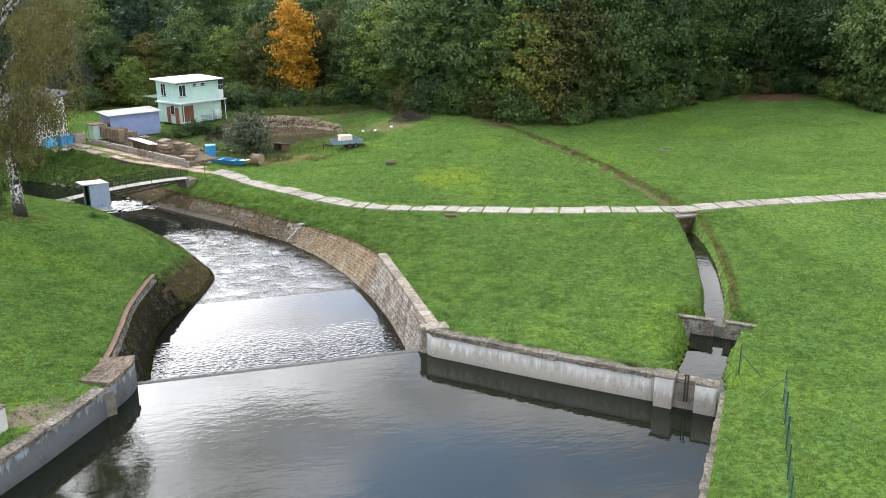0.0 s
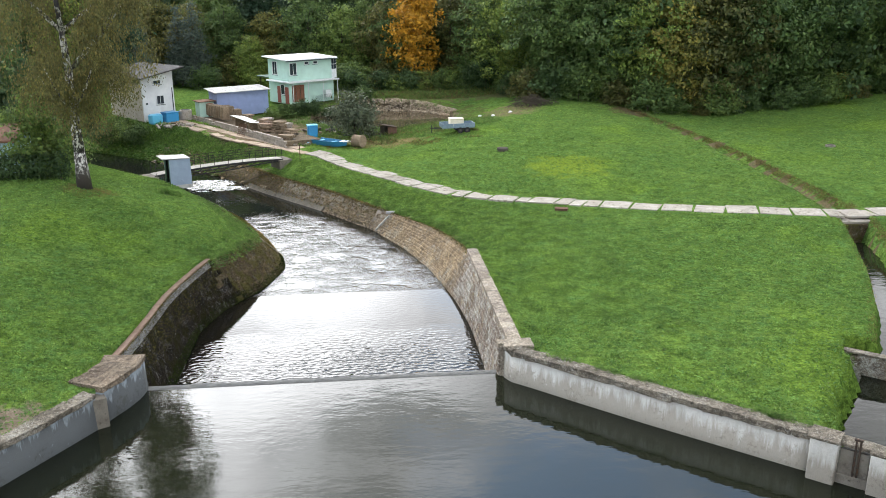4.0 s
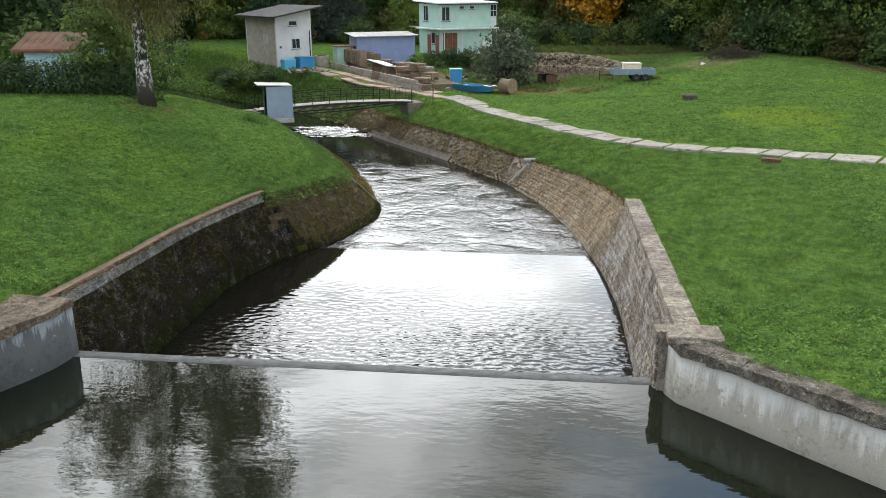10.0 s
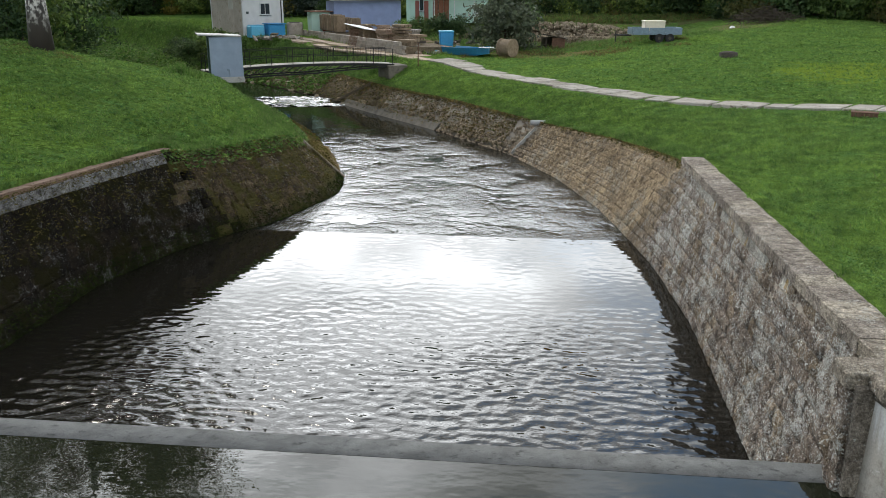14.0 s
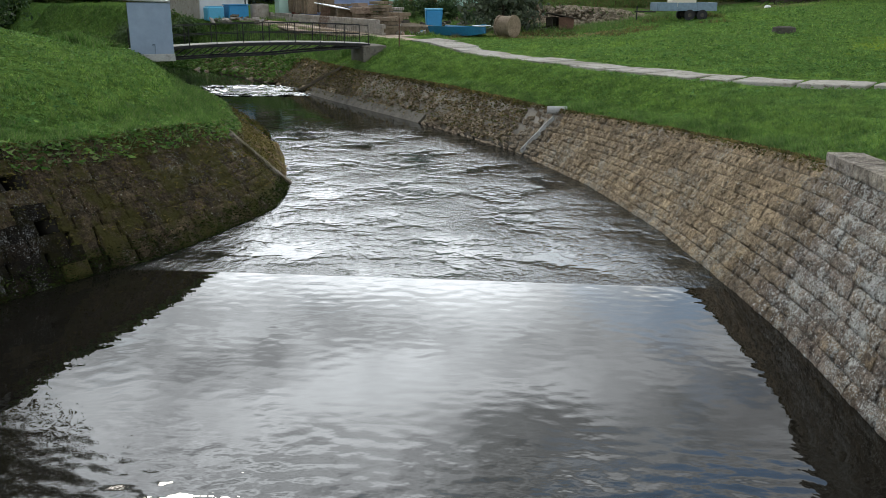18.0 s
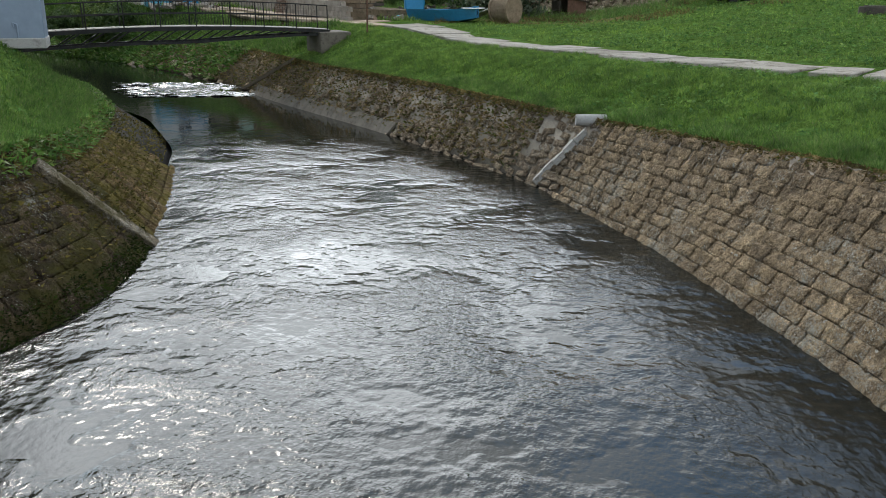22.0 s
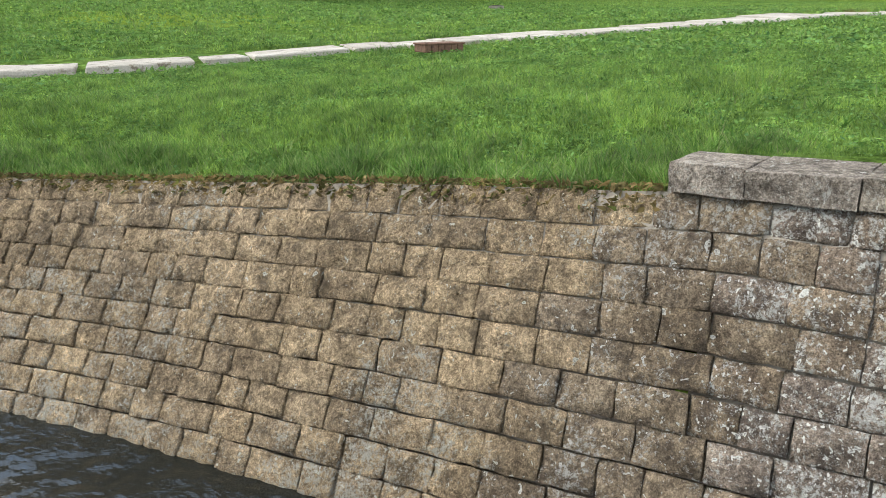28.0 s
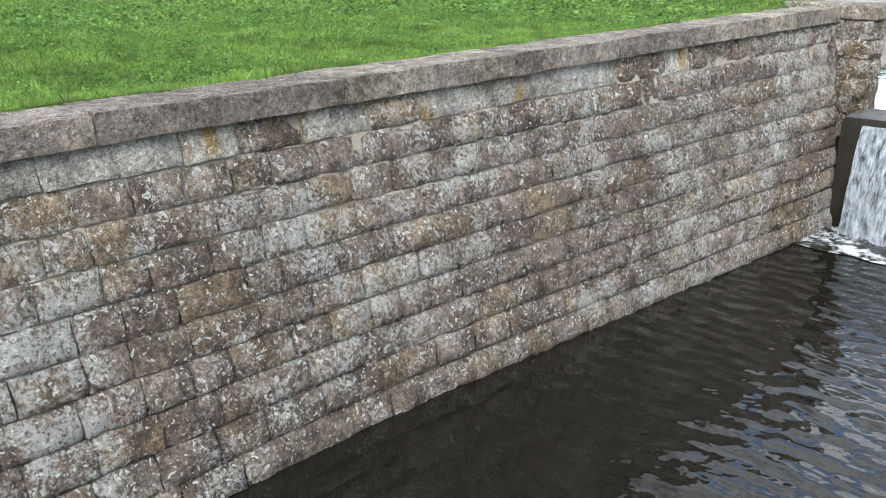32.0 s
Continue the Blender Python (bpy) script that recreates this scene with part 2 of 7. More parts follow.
    if moss:
        col = blend(nt, mask(nt, noise_tex(nt, 1.3, 6, 0.7), 0.46, 0.58), col, moss)
    nt.links.new(col, b.inputs["Base Color"])
    bump(nt, b, math_node(nt, "ADD", math_node(nt, "MULTIPLY", rough, 3.0), grain), 1.0, 0.06)
    return m


def water_mat(name, tint, rough, layers, calm=None, patch=0.0):
    """Dark clear water; layers of waves (scale, stretch, height, detail). calm: (y0, y1, rest), waves die away from y0 to y1."""
    m, nt, b = nodes_of(name, rough, 0, 0.5)
    b.inputs["IOR"].default_value = 1.333
    b.inputs["Base Color"].default_value = (*tint, 1)
    total = None
    for scale, stretch, amp, detail in layers:
        o = math_node(nt, "MULTIPLY", noise_tex(nt, scale, detail, 0.5, stretch=stretch), amp)
        total = o if total is None else math_node(nt, "ADD", total, o)
    if patch:
        slick = ramp(nt, noise_tex(nt, patch, 4, 0.6), ((0.38, (0.22, 0.22, 0.22)), (0.60, (1.35, 1.35, 1.35))))
        total = math_node(nt, "MULTIPLY", total, slick)
    if calm:
        pos = height_of(nt)
        bend = math_node(nt, "ADD", pos["Y"], math_node(nt, "MULTIPLY", noise_tex(nt, 0.25, 2), 5.0))
        mr = nt.nodes.new("ShaderNodeMapRange")
        nt.links.new(bend, mr.inputs["Value"])
        mr.inputs["From Min"].default_value, mr.inputs["From Max"].default_value = calm[0] + 2.5, calm[1] + 2.5
        mr.inputs["To Min"].default_value, mr.inputs["To Max"].default_value = 1.0, calm[2]
        total = math_node(nt, "MULTIPLY", total, mr.outputs[0])
        gloss = nt.nodes.new("ShaderNodeMapRange")   # the calm reach is glassy too
        nt.links.new(bend, gloss.inputs["Value"])
        gloss.inputs["From Min"].default_value, gloss.inputs["From Max"].default_value = calm[0] + 2.5, calm[1] + 2.5
        gloss.inputs["To Min"].default_value, gloss.inputs["To Max"].default_value = rough, min(rough, 0.03)
        nt.links.new(gloss.outputs[0], b.inputs["Roughness"])
    bump(nt, b, total, 1.0, 1.0)
    return m


def leaf_mat(name, tones, rough=0.6, by_tree=0.0, gloss=0.08):
    m, nt, b = nodes_of(name, rough, 0, gloss)
    oi = nt.nodes.new("ShaderNodeObjectInfo")
    ge = nt.nodes.new("ShaderNodeNewGeometry")
    col = ramp(nt, ge.outputs["Random Per Island"], tuple((k / (len(tones) - 1), t) for k, t in enumerate(tones)))
    col = blend(nt, by_tree, col, ramp(nt, oi.outputs["Random"], ((0, (0.5, 0.58, 0.62)), (0.45, (0.9, 0.95, 0.95)), (0.8, (1.25, 1.22, 1.0)), (1, (1.65, 1.45, 0.95)))), "MULTIPLY")
    col = blend(nt, 0.6, col, ramp(nt, noise_tex(nt, 1.6, 5, 0.65), ((0.40, (0.45, 0.48, 0.45)), (0.60, (1.4, 1.35, 1.15)))), "MULTIPLY")
    col = blend(nt, 0.6, col, ramp(nt, noise_tex(nt, 6.5, 5, 0.7), ((0.42, (0.50, 0.54, 0.52)), (0.58, (1.45, 1.4, 1.3)))), "MULTIPLY")
    nt.links.new(col, b.inputs["Base Color"])
    tr = nt.nodes.new("ShaderNodeBsdfTranslucent")
    nt.links.new(col, tr.inputs["Color"])
    ms = nt.nodes.new("ShaderNodeMixShader")
    ms.inputs[0].default_value = 0.3
    nt.links.new(b.outputs[0], ms.inputs[1])
    nt.links.new(tr.outputs[0], ms.inputs[2])
    nt.links.new(ms.outputs[0], nt.nodes["Material Output"].inputs["Surface"])
    return m


def ground_mat():
    m, nt, b = nodes_of("lawn_ground", 0.95, 0, 0.0)
    ge = nt.nodes.new("ShaderNodeNewGeometry")
    col = ramp(nt, noise_tex(nt, 0.25, 5, 0.6), ((0.38, (0.084, 0.150, 0.036)), (0.62, (0.126, 0.205, 0.050))))
    col = blend(nt, mask(nt, noise_tex(nt, 1.7, 5, 0.7), 0.48, 0.62), col, (0.078, 0.158, 0.050))
    col = blend(nt, mask(nt, noise_tex(nt, 0.11, 4), 0.55, 0.66), col, (0.124, 0.208, 0.039))
    fine = noise_tex(nt, 9, 7, 0.8)
    clump = noise_tex(nt, 3.4, 6, 0.7)
    col = blend(nt, 0.7, col, ramp(nt, fine, ((0.40, (0.42, 0.44, 0.42)), (0.60, (1.5, 1.45, 1.35)))), "MULTIPLY")
    col = blend(nt, 0.7, col, ramp(nt, clump, ((0.43, (0.5, 0.54, 0.5)), (0.57, (1.4, 1.35, 1.2)))), "MULTIPLY")
    edge = noise_tex(nt, 0.9, 5, 0.7)
    worn = (((11.5, 35.5, 1.4), 4.2, (0.16, 0.225, 0.032)), ((-14.0, 60.0, 1.5), 9.5, (0.19, 0.145, 0.10)), ((-3.5, 52.5, 1.5), 4.5, (0.20, 0.16, 0.075)),
            ((-3.0, 66.0, 2.0), 13.0, (0.085, 0.10, 0.035)), ((-17.0, 50.0, 0.5), 4.0, (0.17, 0.12, 0.075)), ((-18.4, -5.0, 1.5), 1.5, (0.25, 0.20, 0.15)),
            ((11.0, 61.5, 2.9), 4.0, (0.17, 0.15, 0.08)), ((24.0, 59.0, 1.8), 3.0, (0.12, 0.10, 0.05)), ((-3.0, 79.5, 2.6), 5.5, (0.115, 0.12, 0.055)), ((5.0, 79.0, 2.6), 5.5, (0.125, 0.12, 0.055)), ((12.5, 77.0, 2.6), 5.0, (0.11, 0.115, 0.05)),
            ((-24.0, 24.6, 3.1), 2.2, (0.13, 0.11, 0.04)), ((72.0, 70.0, 5.0), 7.0, (0.15, 0.09, 0.055)))
    for at, radius, tint in worn:
        d = nt.nodes.new("ShaderNodeVectorMath")
        d.operation = "DISTANCE"
        nt.links.new(ge.outputs["Position"], d.inputs[0])
        d.inputs[1].default_value = at
        k = nt.nodes.new("ShaderNodeMath")
        k.operation = "MULTIPLY_ADD"
        nt.links.new(d.outputs["Value"], k.inputs[0])
        k.inputs[1].default_value = 0.5 / radius
        nt.links.new(edge, k.inputs[2])
        inv = nt.nodes.new("ShaderNodeMath")
        inv.operation = "SUBTRACT"
        inv.inputs[0].default_value = 1.5
        nt.links.new(k.outputs[0], inv.inputs[1])
        c2 = blend(nt, 0.7, tint, ramp(nt, fine, ((0.36, (0.5, 0.5, 0.5)), (0.64, (1.4, 1.4, 1.4)))), "MULTIPLY")
        col = blend(nt, mask(nt, inv.outputs[0], 0.52, 0.66), col, c2)
    nt.links.new(col, b.inputs["Base Color"])
    h = nt.nodes.new("ShaderNodeMath")
    h.operation = "MULTIPLY_ADD"
    nt.links.new(clump, h.inputs[0])
    h.inputs[1].default_value = 2.2
    nt.links.new(fine, h.inputs[2])
    bump(nt, b, h.outputs[0], 1.0, 0.10)
    return m


M = {}
M["lawn"] = ground_mat()
M["grass"] = leaf_mat("grass_blades", ((0.0997, 0.1841, 0.0370), (0.1529, 0.2603, 0.0568), (0.2194, 0.3239, 0.0766), (0.1197, 0.2222, 0.0889)), 0.5)
M["tallgrass"] = leaf_mat("bank_grass", ((0.061, 0.1461, 0.0306), (0.0976, 0.1968, 0.0437), (0.1525, 0.2477, 0.0699), (0.183, 0.2159, 0.1092)), 0.5)
M["stone_r"] = stone_mat("tan_sandstone", ((0.318, 0.246, 0.160), (0.352, 0.274, 0.180), (0.288, 0.227, 0.156), (0.328, 0.257, 0.171), (0.362, 0.282, 0.184)), (0.40, 0.385, 0.33), -0.015, (0.075, 0.058, 0.038), low=0.15, crust=0.52)
M["stone_f"] = stone_mat("worn_tan_grey_sandstone", ((0.265, 0.215, 0.155), (0.31, 0.255, 0.188), (0.235, 0.19, 0.14), (0.295, 0.236, 0.172)), (0.38, 0.365, 0.32), -0.01, (0.075, 0.058, 0.040), crust=0.53)
M["stone_m"] = stone_mat("grey_tan_sandstone", ((0.255, 0.206, 0.148), (0.282, 0.228, 0.166), (0.232, 0.188, 0.139), (0.272, 0.216, 0.150)), (0.44, 0.425, 0.385), 0.008, (0.066, 0.052, 0.040), crust=0.51)
M["stone_g"] = stone_mat("grey_sandstone", ((0.245, 0.202, 0.166), (0.276, 0.232, 0.194), (0.212, 0.174, 0.146), (0.285, 0.224, 0.155), (0.232, 0.190, 0.160)), (0.58, 0.57, 0.525), 0.046, (0.060, 0.048, 0.040), crust=0.50)
# left wall: moss and lichen, with its shade mixed into near-black tones
M["stone_l"] = stone_mat("shaded_mossy_stone", ((0.024, 0.020, 0.016), (0.036, 0.029, 0.020), (0.019, 0.017, 0.014), (0.030, 0.024, 0.018)), (0.30, 0.30, 0.285), -0.016, (0.011, 0.010, 0.009), (0.022, 0.020, 0.007), crust=0.49, spec=0.06)
M["stone_n"] = stone_mat("mossy_bank_stone", ((0.095, 0.076, 0.050), (0.132, 0.102, 0.064), (0.074, 0.060, 0.042), (0.114, 0.086, 0.055)), (0.34, 0.34, 0.29), -0.02, (0.032, 0.026, 0.019), (0.074, 0.066, 0.022), crust=0.49, spec=0.06)
M["mortar"] = rough_mat("mortar", (0.22, 0.19, 0.152), (0.31, 0.275, 0.225), (0.10, 0.083, 0.064), 2.0, 50)
# mortar colour taken down near black for the left side's shade
M["mortar_d"] = rough_mat("shaded_mortar", (0.015, 0.013, 0.011), (0.032, 0.027, 0.020), (0.014, 0.017, 0.007), 2.0, 50)
M["coping_b"] = rough_mat("rusty_brown_coping", (0.19, 0.125, 0.09), (0.31, 0.215, 0.16), (0.06, 0.045, 0.035), 4.0, 50, bumpy=0.8, dist=0.02, third=(0.56, 0.64))
M["coping"] = stone_mat("coping_stone", ((0.30, 0.268, 0.236), (0.34, 0.305, 0.268), (0.275, 0.245, 0.218), (0.44, 0.40, 0.335), (0.31, 0.275, 0.245)), (0.50, 0.48, 0.43), -0.015, (0.09, 0.074, 0.055), crust=0.53)
M["concrete_k"] = rough_mat("damp_kerb_concrete", (0.12, 0.105, 0.085), (0.20, 0.18, 0.15), (0.07, 0.058, 0.045), 2.0, 45)
M["concrete"] = rough_mat("stained_concrete", (0.36, 0.355, 0.34), (0.50, 0.49, 0.47), (0.16, 0.15, 0.14), 1.1, 45, bumpy=0.3, third=(0.56, 0.75))
M["crest"] = rough_mat("wet_crest_concrete", (0.075, 0.075, 0.072), (0.16, 0.16, 0.153), (0.04, 0.04, 0.037), 2.5, 60, rough=0.75, spec=0.15)
M["slab"] = rough_mat("path_slab", (0.26, 0.24, 0.21), (0.40, 0.38, 0.345), (0.15, 0.125, 0.095), 1.3, 35, third=(0.55, 0.63), vary=((0.70, 0.67, 0.63), (1.05, 1.03, 1.0), (0.86, 0.83, 0.79)))
M["pallet_g"] = rough_mat("grey_tan_beam", (0.15, 0.12, 0.088), (0.235, 0.195, 0.145), (0.09, 0.07, 0.05), 4, 40)
M["edge_soil"] = rough_mat("earth_and_dead_grass", (0.085, 0.065, 0.035), (0.155, 0.115, 0.062), (0.05, 0.065, 0.02), 2.5, 30, bumpy=0.9, dist=0.05, third=(0.5, 0.6))
M["soil"] = rough_mat("bare_tan_soil", (0.13, 0.098, 0.064), (0.20, 0.155, 0.105), (0.075, 0.066, 0.038), 1.8, 28, bumpy=1.0, dist=0.06, third=(0.52, 0.62))
M["pond"] = water_mat("still_pond_water", (0.010, 0.012, 0.007), 0.012, ((0.9, (1, 2.2, 1), 0.0055, 3), (3.2, (1, 1.6, 1), 0.0018, 2)))
M["basin"] = water_mat("rippled_basin_water", (0.009, 0.008, 0.006), 0.012, ((0.9, (1, 1.7, 1), 0.020, 1), (3.4, (1, 1.4, 1), 0.036, 0), (8.5, (1, 1.2, 1), 0.007, 1)), (5.5, 10.0, 0.06))
M["river"] = water_mat("running_river_water", (0.010, 0.011, 0.009), 0.10, ((0.9, (1.0, 0.85, 1), 0.015, 4), (3.2, (1.1, 0.75, 1), 0.018, 4), (8.5, (1.1, 0.75, 1), 0.018, 4), (22.0, (1.1, 0.8, 1), 0.007, 2)), calm=(31.0, 36.0, 0.10), patch=0.55)

# ---- mesh helpers ----
def mesh_np(name, verts, faces, material, smooth=False):
    me = bpy.data.meshes.new(name)
    verts = np.asarray(verts, dtype=np.float32)
    faces = np.asarray(faces, dtype=np.int32)
    k = faces.shape[1]
    me.vertices.add(len(verts))
    me.vertices.foreach_set("co", verts.ravel())
    me.loops.add(faces.size)
    me.loops.foreach_set("vertex_index", faces.ravel())
    me.polygons.add(len(faces))
    me.polygons.foreach_set("loop_start", np.arange(0, faces.size, k, dtype=np.int32))
    me.polygons.foreach_set("loop_total", np.full(len(faces), k, dtype=np.int32))
    if smooth:
        me.polygons.foreach_set("use_smooth", np.ones(len(faces), dtype=bool))
    me.update(calc_edges=True)
    if material:
        me.materials.append(material)
    return me


def finish(bm, name, material, smooth=False):
    me = bpy.data.meshes.new(name)
    bm.normal_update()
    bm.to_mesh(me)
    bm.free()
    if smooth:
        for p in me.polygons:
            p.use_smooth = True
    me.materials.append(material)
    return me


def part(name, bm, material, parent, label="", smooth=False):
    """Links a bmesh as one mesh object under a thing or a part."""
    ob = new(name, finish(bm, name, material, smooth))
    ob.parent = parent
    if label:
        ob["label"] = label
    return ob


def box(cx, cy, cz, sx, sy, sz, bevel=0.0, bm=None, rot=None):
    """A box by its centre and full sizes, edges bevelled, into bm or a new bmesh."""
    b2 = bmesh.new()
    bmesh.ops.create_cube(b2, size=1.0)
    bmesh.ops.scale(b2, vec=(sx, sy, sz), verts=b2.verts)
    if bevel:
        bmesh.ops.bevel(b2, geom=b2.edges[:], offset=bevel, segments=1, affect="EDGES")
    if rot:
        bmesh.ops.transform(b2, matrix=rot.to_4x4(), verts=b2.verts)
    bmesh.ops.translate(b2, vec=(cx, cy, cz), verts=b2.verts)
    if bm is None:
        return b2
    join(bm, b2)
    return bm


def join(bm, other):
    me = bpy.data.meshes.new("tmp")
    other.to_mesh(me)
    other.free()
    bm.from_mesh(me)
    bpy.data.meshes.remove(me)


def rod(p, q, r1, r2=None, n=8, bm=None):
    """A tapered round bar from p to q."""
    bm = bm if bm is not None else bmesh.new()
    p, q = Vector(p), Vector(q)
    r2 = r1 if r2 is None else r2
    axis = (q - p).normalized()
    u = axis.orthogonal().normalized()
    w = axis.cross(u)
    rings = []
    for c, r in ((p, r1), (q, r2)):
        rings.append([bm.verts.new(c + r * (math.cos(a) * u + math.sin(a) * w)) for a in np.linspace(0, 2 * math.pi, n, endpoint=False)])
    for k in range(n):
        bm.faces.new((rings[0][k], rings[0][(k + 1) % n], rings[1][(k + 1) % n], rings[1][k]))
    bm.faces.new(rings[0][::-1])
    bm.faces.new(rings[1])
    return bm


def thing(name, at, label, category, group="", kind="", rz=0.0):
    ob = new(name)
    ob.matrix_world = pose(*at, 0, 0, rz)
    return tagged(ob, label, category, group, kind)


def soft_line(ys, xs, blur=1.0):
    """A smoothed line through a few stations."""
    ys, xs = np.array(ys, float), np.array(xs, float)
    k = np.linspace(-blur, blur, 9)

    def at(y):
        y = np.asarray(y, float)
        return np.mean([np.interp(y + d, ys, xs) for d in k], axis=0)
    return at


def sstep(a, b, v):
    t = np.clip((np.asarray(v, float) - a) / (b - a), 0, 1)
    return t * t * (3 - 2 * t)


# ---- plan of the channel: stations along y ----
WL = -1.75   # water below the weir; the pond stands at 0
XR = soft_line((-60, -20, -10.9, -10.6, -9.4, -0.7, 0.3, 9, 13, 16.5, 19.4, 24.3, 29.2, 36, 42, 45, 50, 55, 60, 65, 72, 80, 120),
               (-26, 4, 10.9, 10.9, 9.7, -0.1, -0.1, -0.1, -0.45, -1.05, -1.6, -3.0, -5.1, -9.6, -14.2, -16.3, -20, -24.5, -29.5, -36, -44, -52, -95), 0.6)
XRT = soft_line((0, 1, 15, 17, 20, 23, 28.5, 36, 42, 45, 50, 55, 60, 65, 72, 80, 120), (0.45, 0.45, 0.6, 0.45, -0.05, -0.95, -3.5, -8.0, -12.6, -14.6, -17.6, -21.5, -26, -32, -39, -47, -90), 0.6)
ZRT = soft_line((-1, 0, 14.9, 15.2, 20, 24, 28.5, 40, 60), (1.28, 1.25, 0.69, 0.64, 0.22, -0.02, -0.25, -0.3, -0.3), 0.3)
XL = soft_line((-60, -20, -8.9, -7, -3.5, -1, 0, 4.2, 10.4, 13.3, 15.6, 16.7, 20.7, 22.8, 27, 32.5, 38, 42, 47, 55, 65, 80, 120),
               (-54, -27, -19.4, -18, -15.8, -14.8, -14.7, -14.62, -14.6, -13.8, -12.55, -11.85, -10.75, -11.0, -12.2, -14.1, -17.2, -21.0, -26.5, -35, -47, -66, -122), 0.6)
XLT = soft_line((0, 1, 3, 6, 8.4, 10.5, 13, 15.2, 17, 19.5, 22, 25, 30, 34, 38, 42, 47, 51, 55, 65, 80, 120), (-16.45, -16.32, -16.1, -15.92, -15.82, -15.55, -15.1, -14.65, -14.0, -13.32, -12.9, -13.6, -15.6, -17.4, -19.9, -23.4, -28.6, -33, -37.5, -50, -69, -125), 0.6)
ZLT = soft_line((0, 15, 16, 20, 25, 30, 40, 60), (0.95, 0.78, 0.55, 0.3, -0.2, -0.6, -0.7, -0.7), 0.3)


def edge_r(y):
    """Where the right-hand land begins: behind the pond wall, the river wall or the revetment."""
    y = np.asarray(y, float)
    return np.where(y < 0.3, XR(y) + 0.55, XRT(y) + np.where(y < 15, 0.42, 0.05))


def edge_l(y):
    y = np.asarray(y, float)
    return np.where(y < 0.6, np.minimum(XL(y) - 0.6, np.where(y > -1.2, -16.5, 99)), XLT(y) - np.where(y < 15.2, 0.23, 0.05))


DITCH = ((11.2, -9.6), (12.8, -6.7), (15.9, -3.0), (19.6, 2.8), (22.6, 8.5), (24.5, 12.95), (25.7, 16.85), (26.35, 21.85), (27.1, 28.5), (27.9, 36), (27.1, 45), (25.7, 53.5), (23.0, 61.5))


def ditch_gap(x, y):
    """Distance from the ditch's middle line, and the place along it."""
    best = np.full(np.shape(x), 1e9)
    along = np.zeros(np.shape(x))
    run = 0.0
    for (ax, ay), (bx, by) in zip(DITCH, DITCH[1:]):
        lx, ly = bx - ax, by - ay
        n = math.hypot(lx, ly)
        t = np.clip(((x - ax) * lx + (y - ay) * ly) / (n * n), 0, 1)
        d = np.hypot(x - ax - t * lx, y - ay - t * ly)
        along = np.where(d < best, run + t * n, along)
        best = np.minimum(best, d)
        run += n
    return best, along


def land_r(x, y):
    """Height of the land on the right-hand bank."""
    x, y = np.asarray(x, float), np.asarray(y, float)
    lift = sstep(-14, 6, x)
    low = np.clip(0.5 + 0.045 * (x + 1), 0.5, 1.0)
    swell = 0.55 + np.clip(0.08 * (x - 2.7), 0, 0.42) + 0.05 * np.clip(x - 8, 0, 12)
    low = low + (swell - low) * (1 - sstep(24, 36, y))
    east = sstep(14, 22, x)
    top = 0.92 + (0.06 * np.clip(x - 1, 0, 7) + 0.18 * east) * (sstep(4, 14, y) * (1 - east) + sstep(11, 18, y) * east)
    z = top + (low - top) * sstep(12, 25, y) + 0.055 * np.minimum(np.clip(y - 27, 0, 40), 26 + 14 * sstep(8, 20, x)) * lift * (1 - 0.62 * sstep(21, 34, x))
    z = z + 0.02 * np.clip(x - 28, 0, 45) * sstep(18, 42, y)
    z = z + 0.45 * (1 - sstep(-3, 12, y)) * (1 - sstep(14, 26, x))
    yard = 1.0 + 0.022 * np.clip(y - 47, 0, 30) + 0.5 * sstep(71, 76, y)
    flat = sstep(40, 48, y) * (1 - sstep(-6, 3, x)) + sstep(56, 62, y) * sstep(-6, 3, x) * (1 - sstep(6, 12, x))
    z = (z * lift + (1 - lift) * 0.5) * (1 - flat) + yard * flat
    hill = np.clip(y - 96, 0, 300) * 0.05 + np.clip(x - 78, 0, 300) * 0.04
    z = z + hill
    d = x - edge_r(y)
    zt = np.where(y > 15, ZRT(y), np.where(y < 0.3, 1.42, 1.45 - 0.037 * y))
    w = np.where(y > 14, 2.6 + 0.9 * sstep(18, 28, y), 1.2)
    z = zt + (z - zt) * sstep(0, 1, d / w)
    # fish pond behind the yard
    fx, fy = (x + 3.0) / 8.5, (y - 67) / 8.0
    z = z - 3.0 * (1 - sstep(0.75, 1.05, np.hypot(fx, fy)))
    # dike beyond it
    z = z + 0.55 * np.exp(-((y - 78.5) / 2.2) ** 2) * (1 - sstep(18, 26, x)) * sstep(-12, -8, x)
    g, along = ditch_gap(x, y)
    depth = np.where(along > 33, 0.75 * (1 - sstep(66, 76, along)), z + 0.35)
    half = np.where(along > 33, 0.3, np.where(np.abs(along - 8.2) < 1.1, 1.7, np.where(along < 8.0, 1.1, 0.45)))
    z = z - depth * (1 - sstep(half, half + np.where(along > 33, 0.8, 0.5), g))
    return z


def land_l(x, y):
    x, y = np.asarray(x, float), np.asarray(y, float)
    d = edge_l(y) - x
    zt = np.where(y > 15.2, ZLT(y), np.where(y < 0.6, 1.38, 1.22 - 0.012 * y))
    top = np.where(y < 15, zt, 1.05 - 0.35 * sstep(34, 42, y))
    g = 1 - 0.85 * sstep(25, 37, y)
    rise = np.minimum(0.21 * np.clip(d - 1.0, 0, 60) * g, 2.3)
    z = zt + (top - zt) * sstep(0, 3.4, d) + rise
    z = z + np.clip(y - 100, 0, 300) * 0.05 + np.clip(-70 - x, 0, 300) * 0.04
    return z


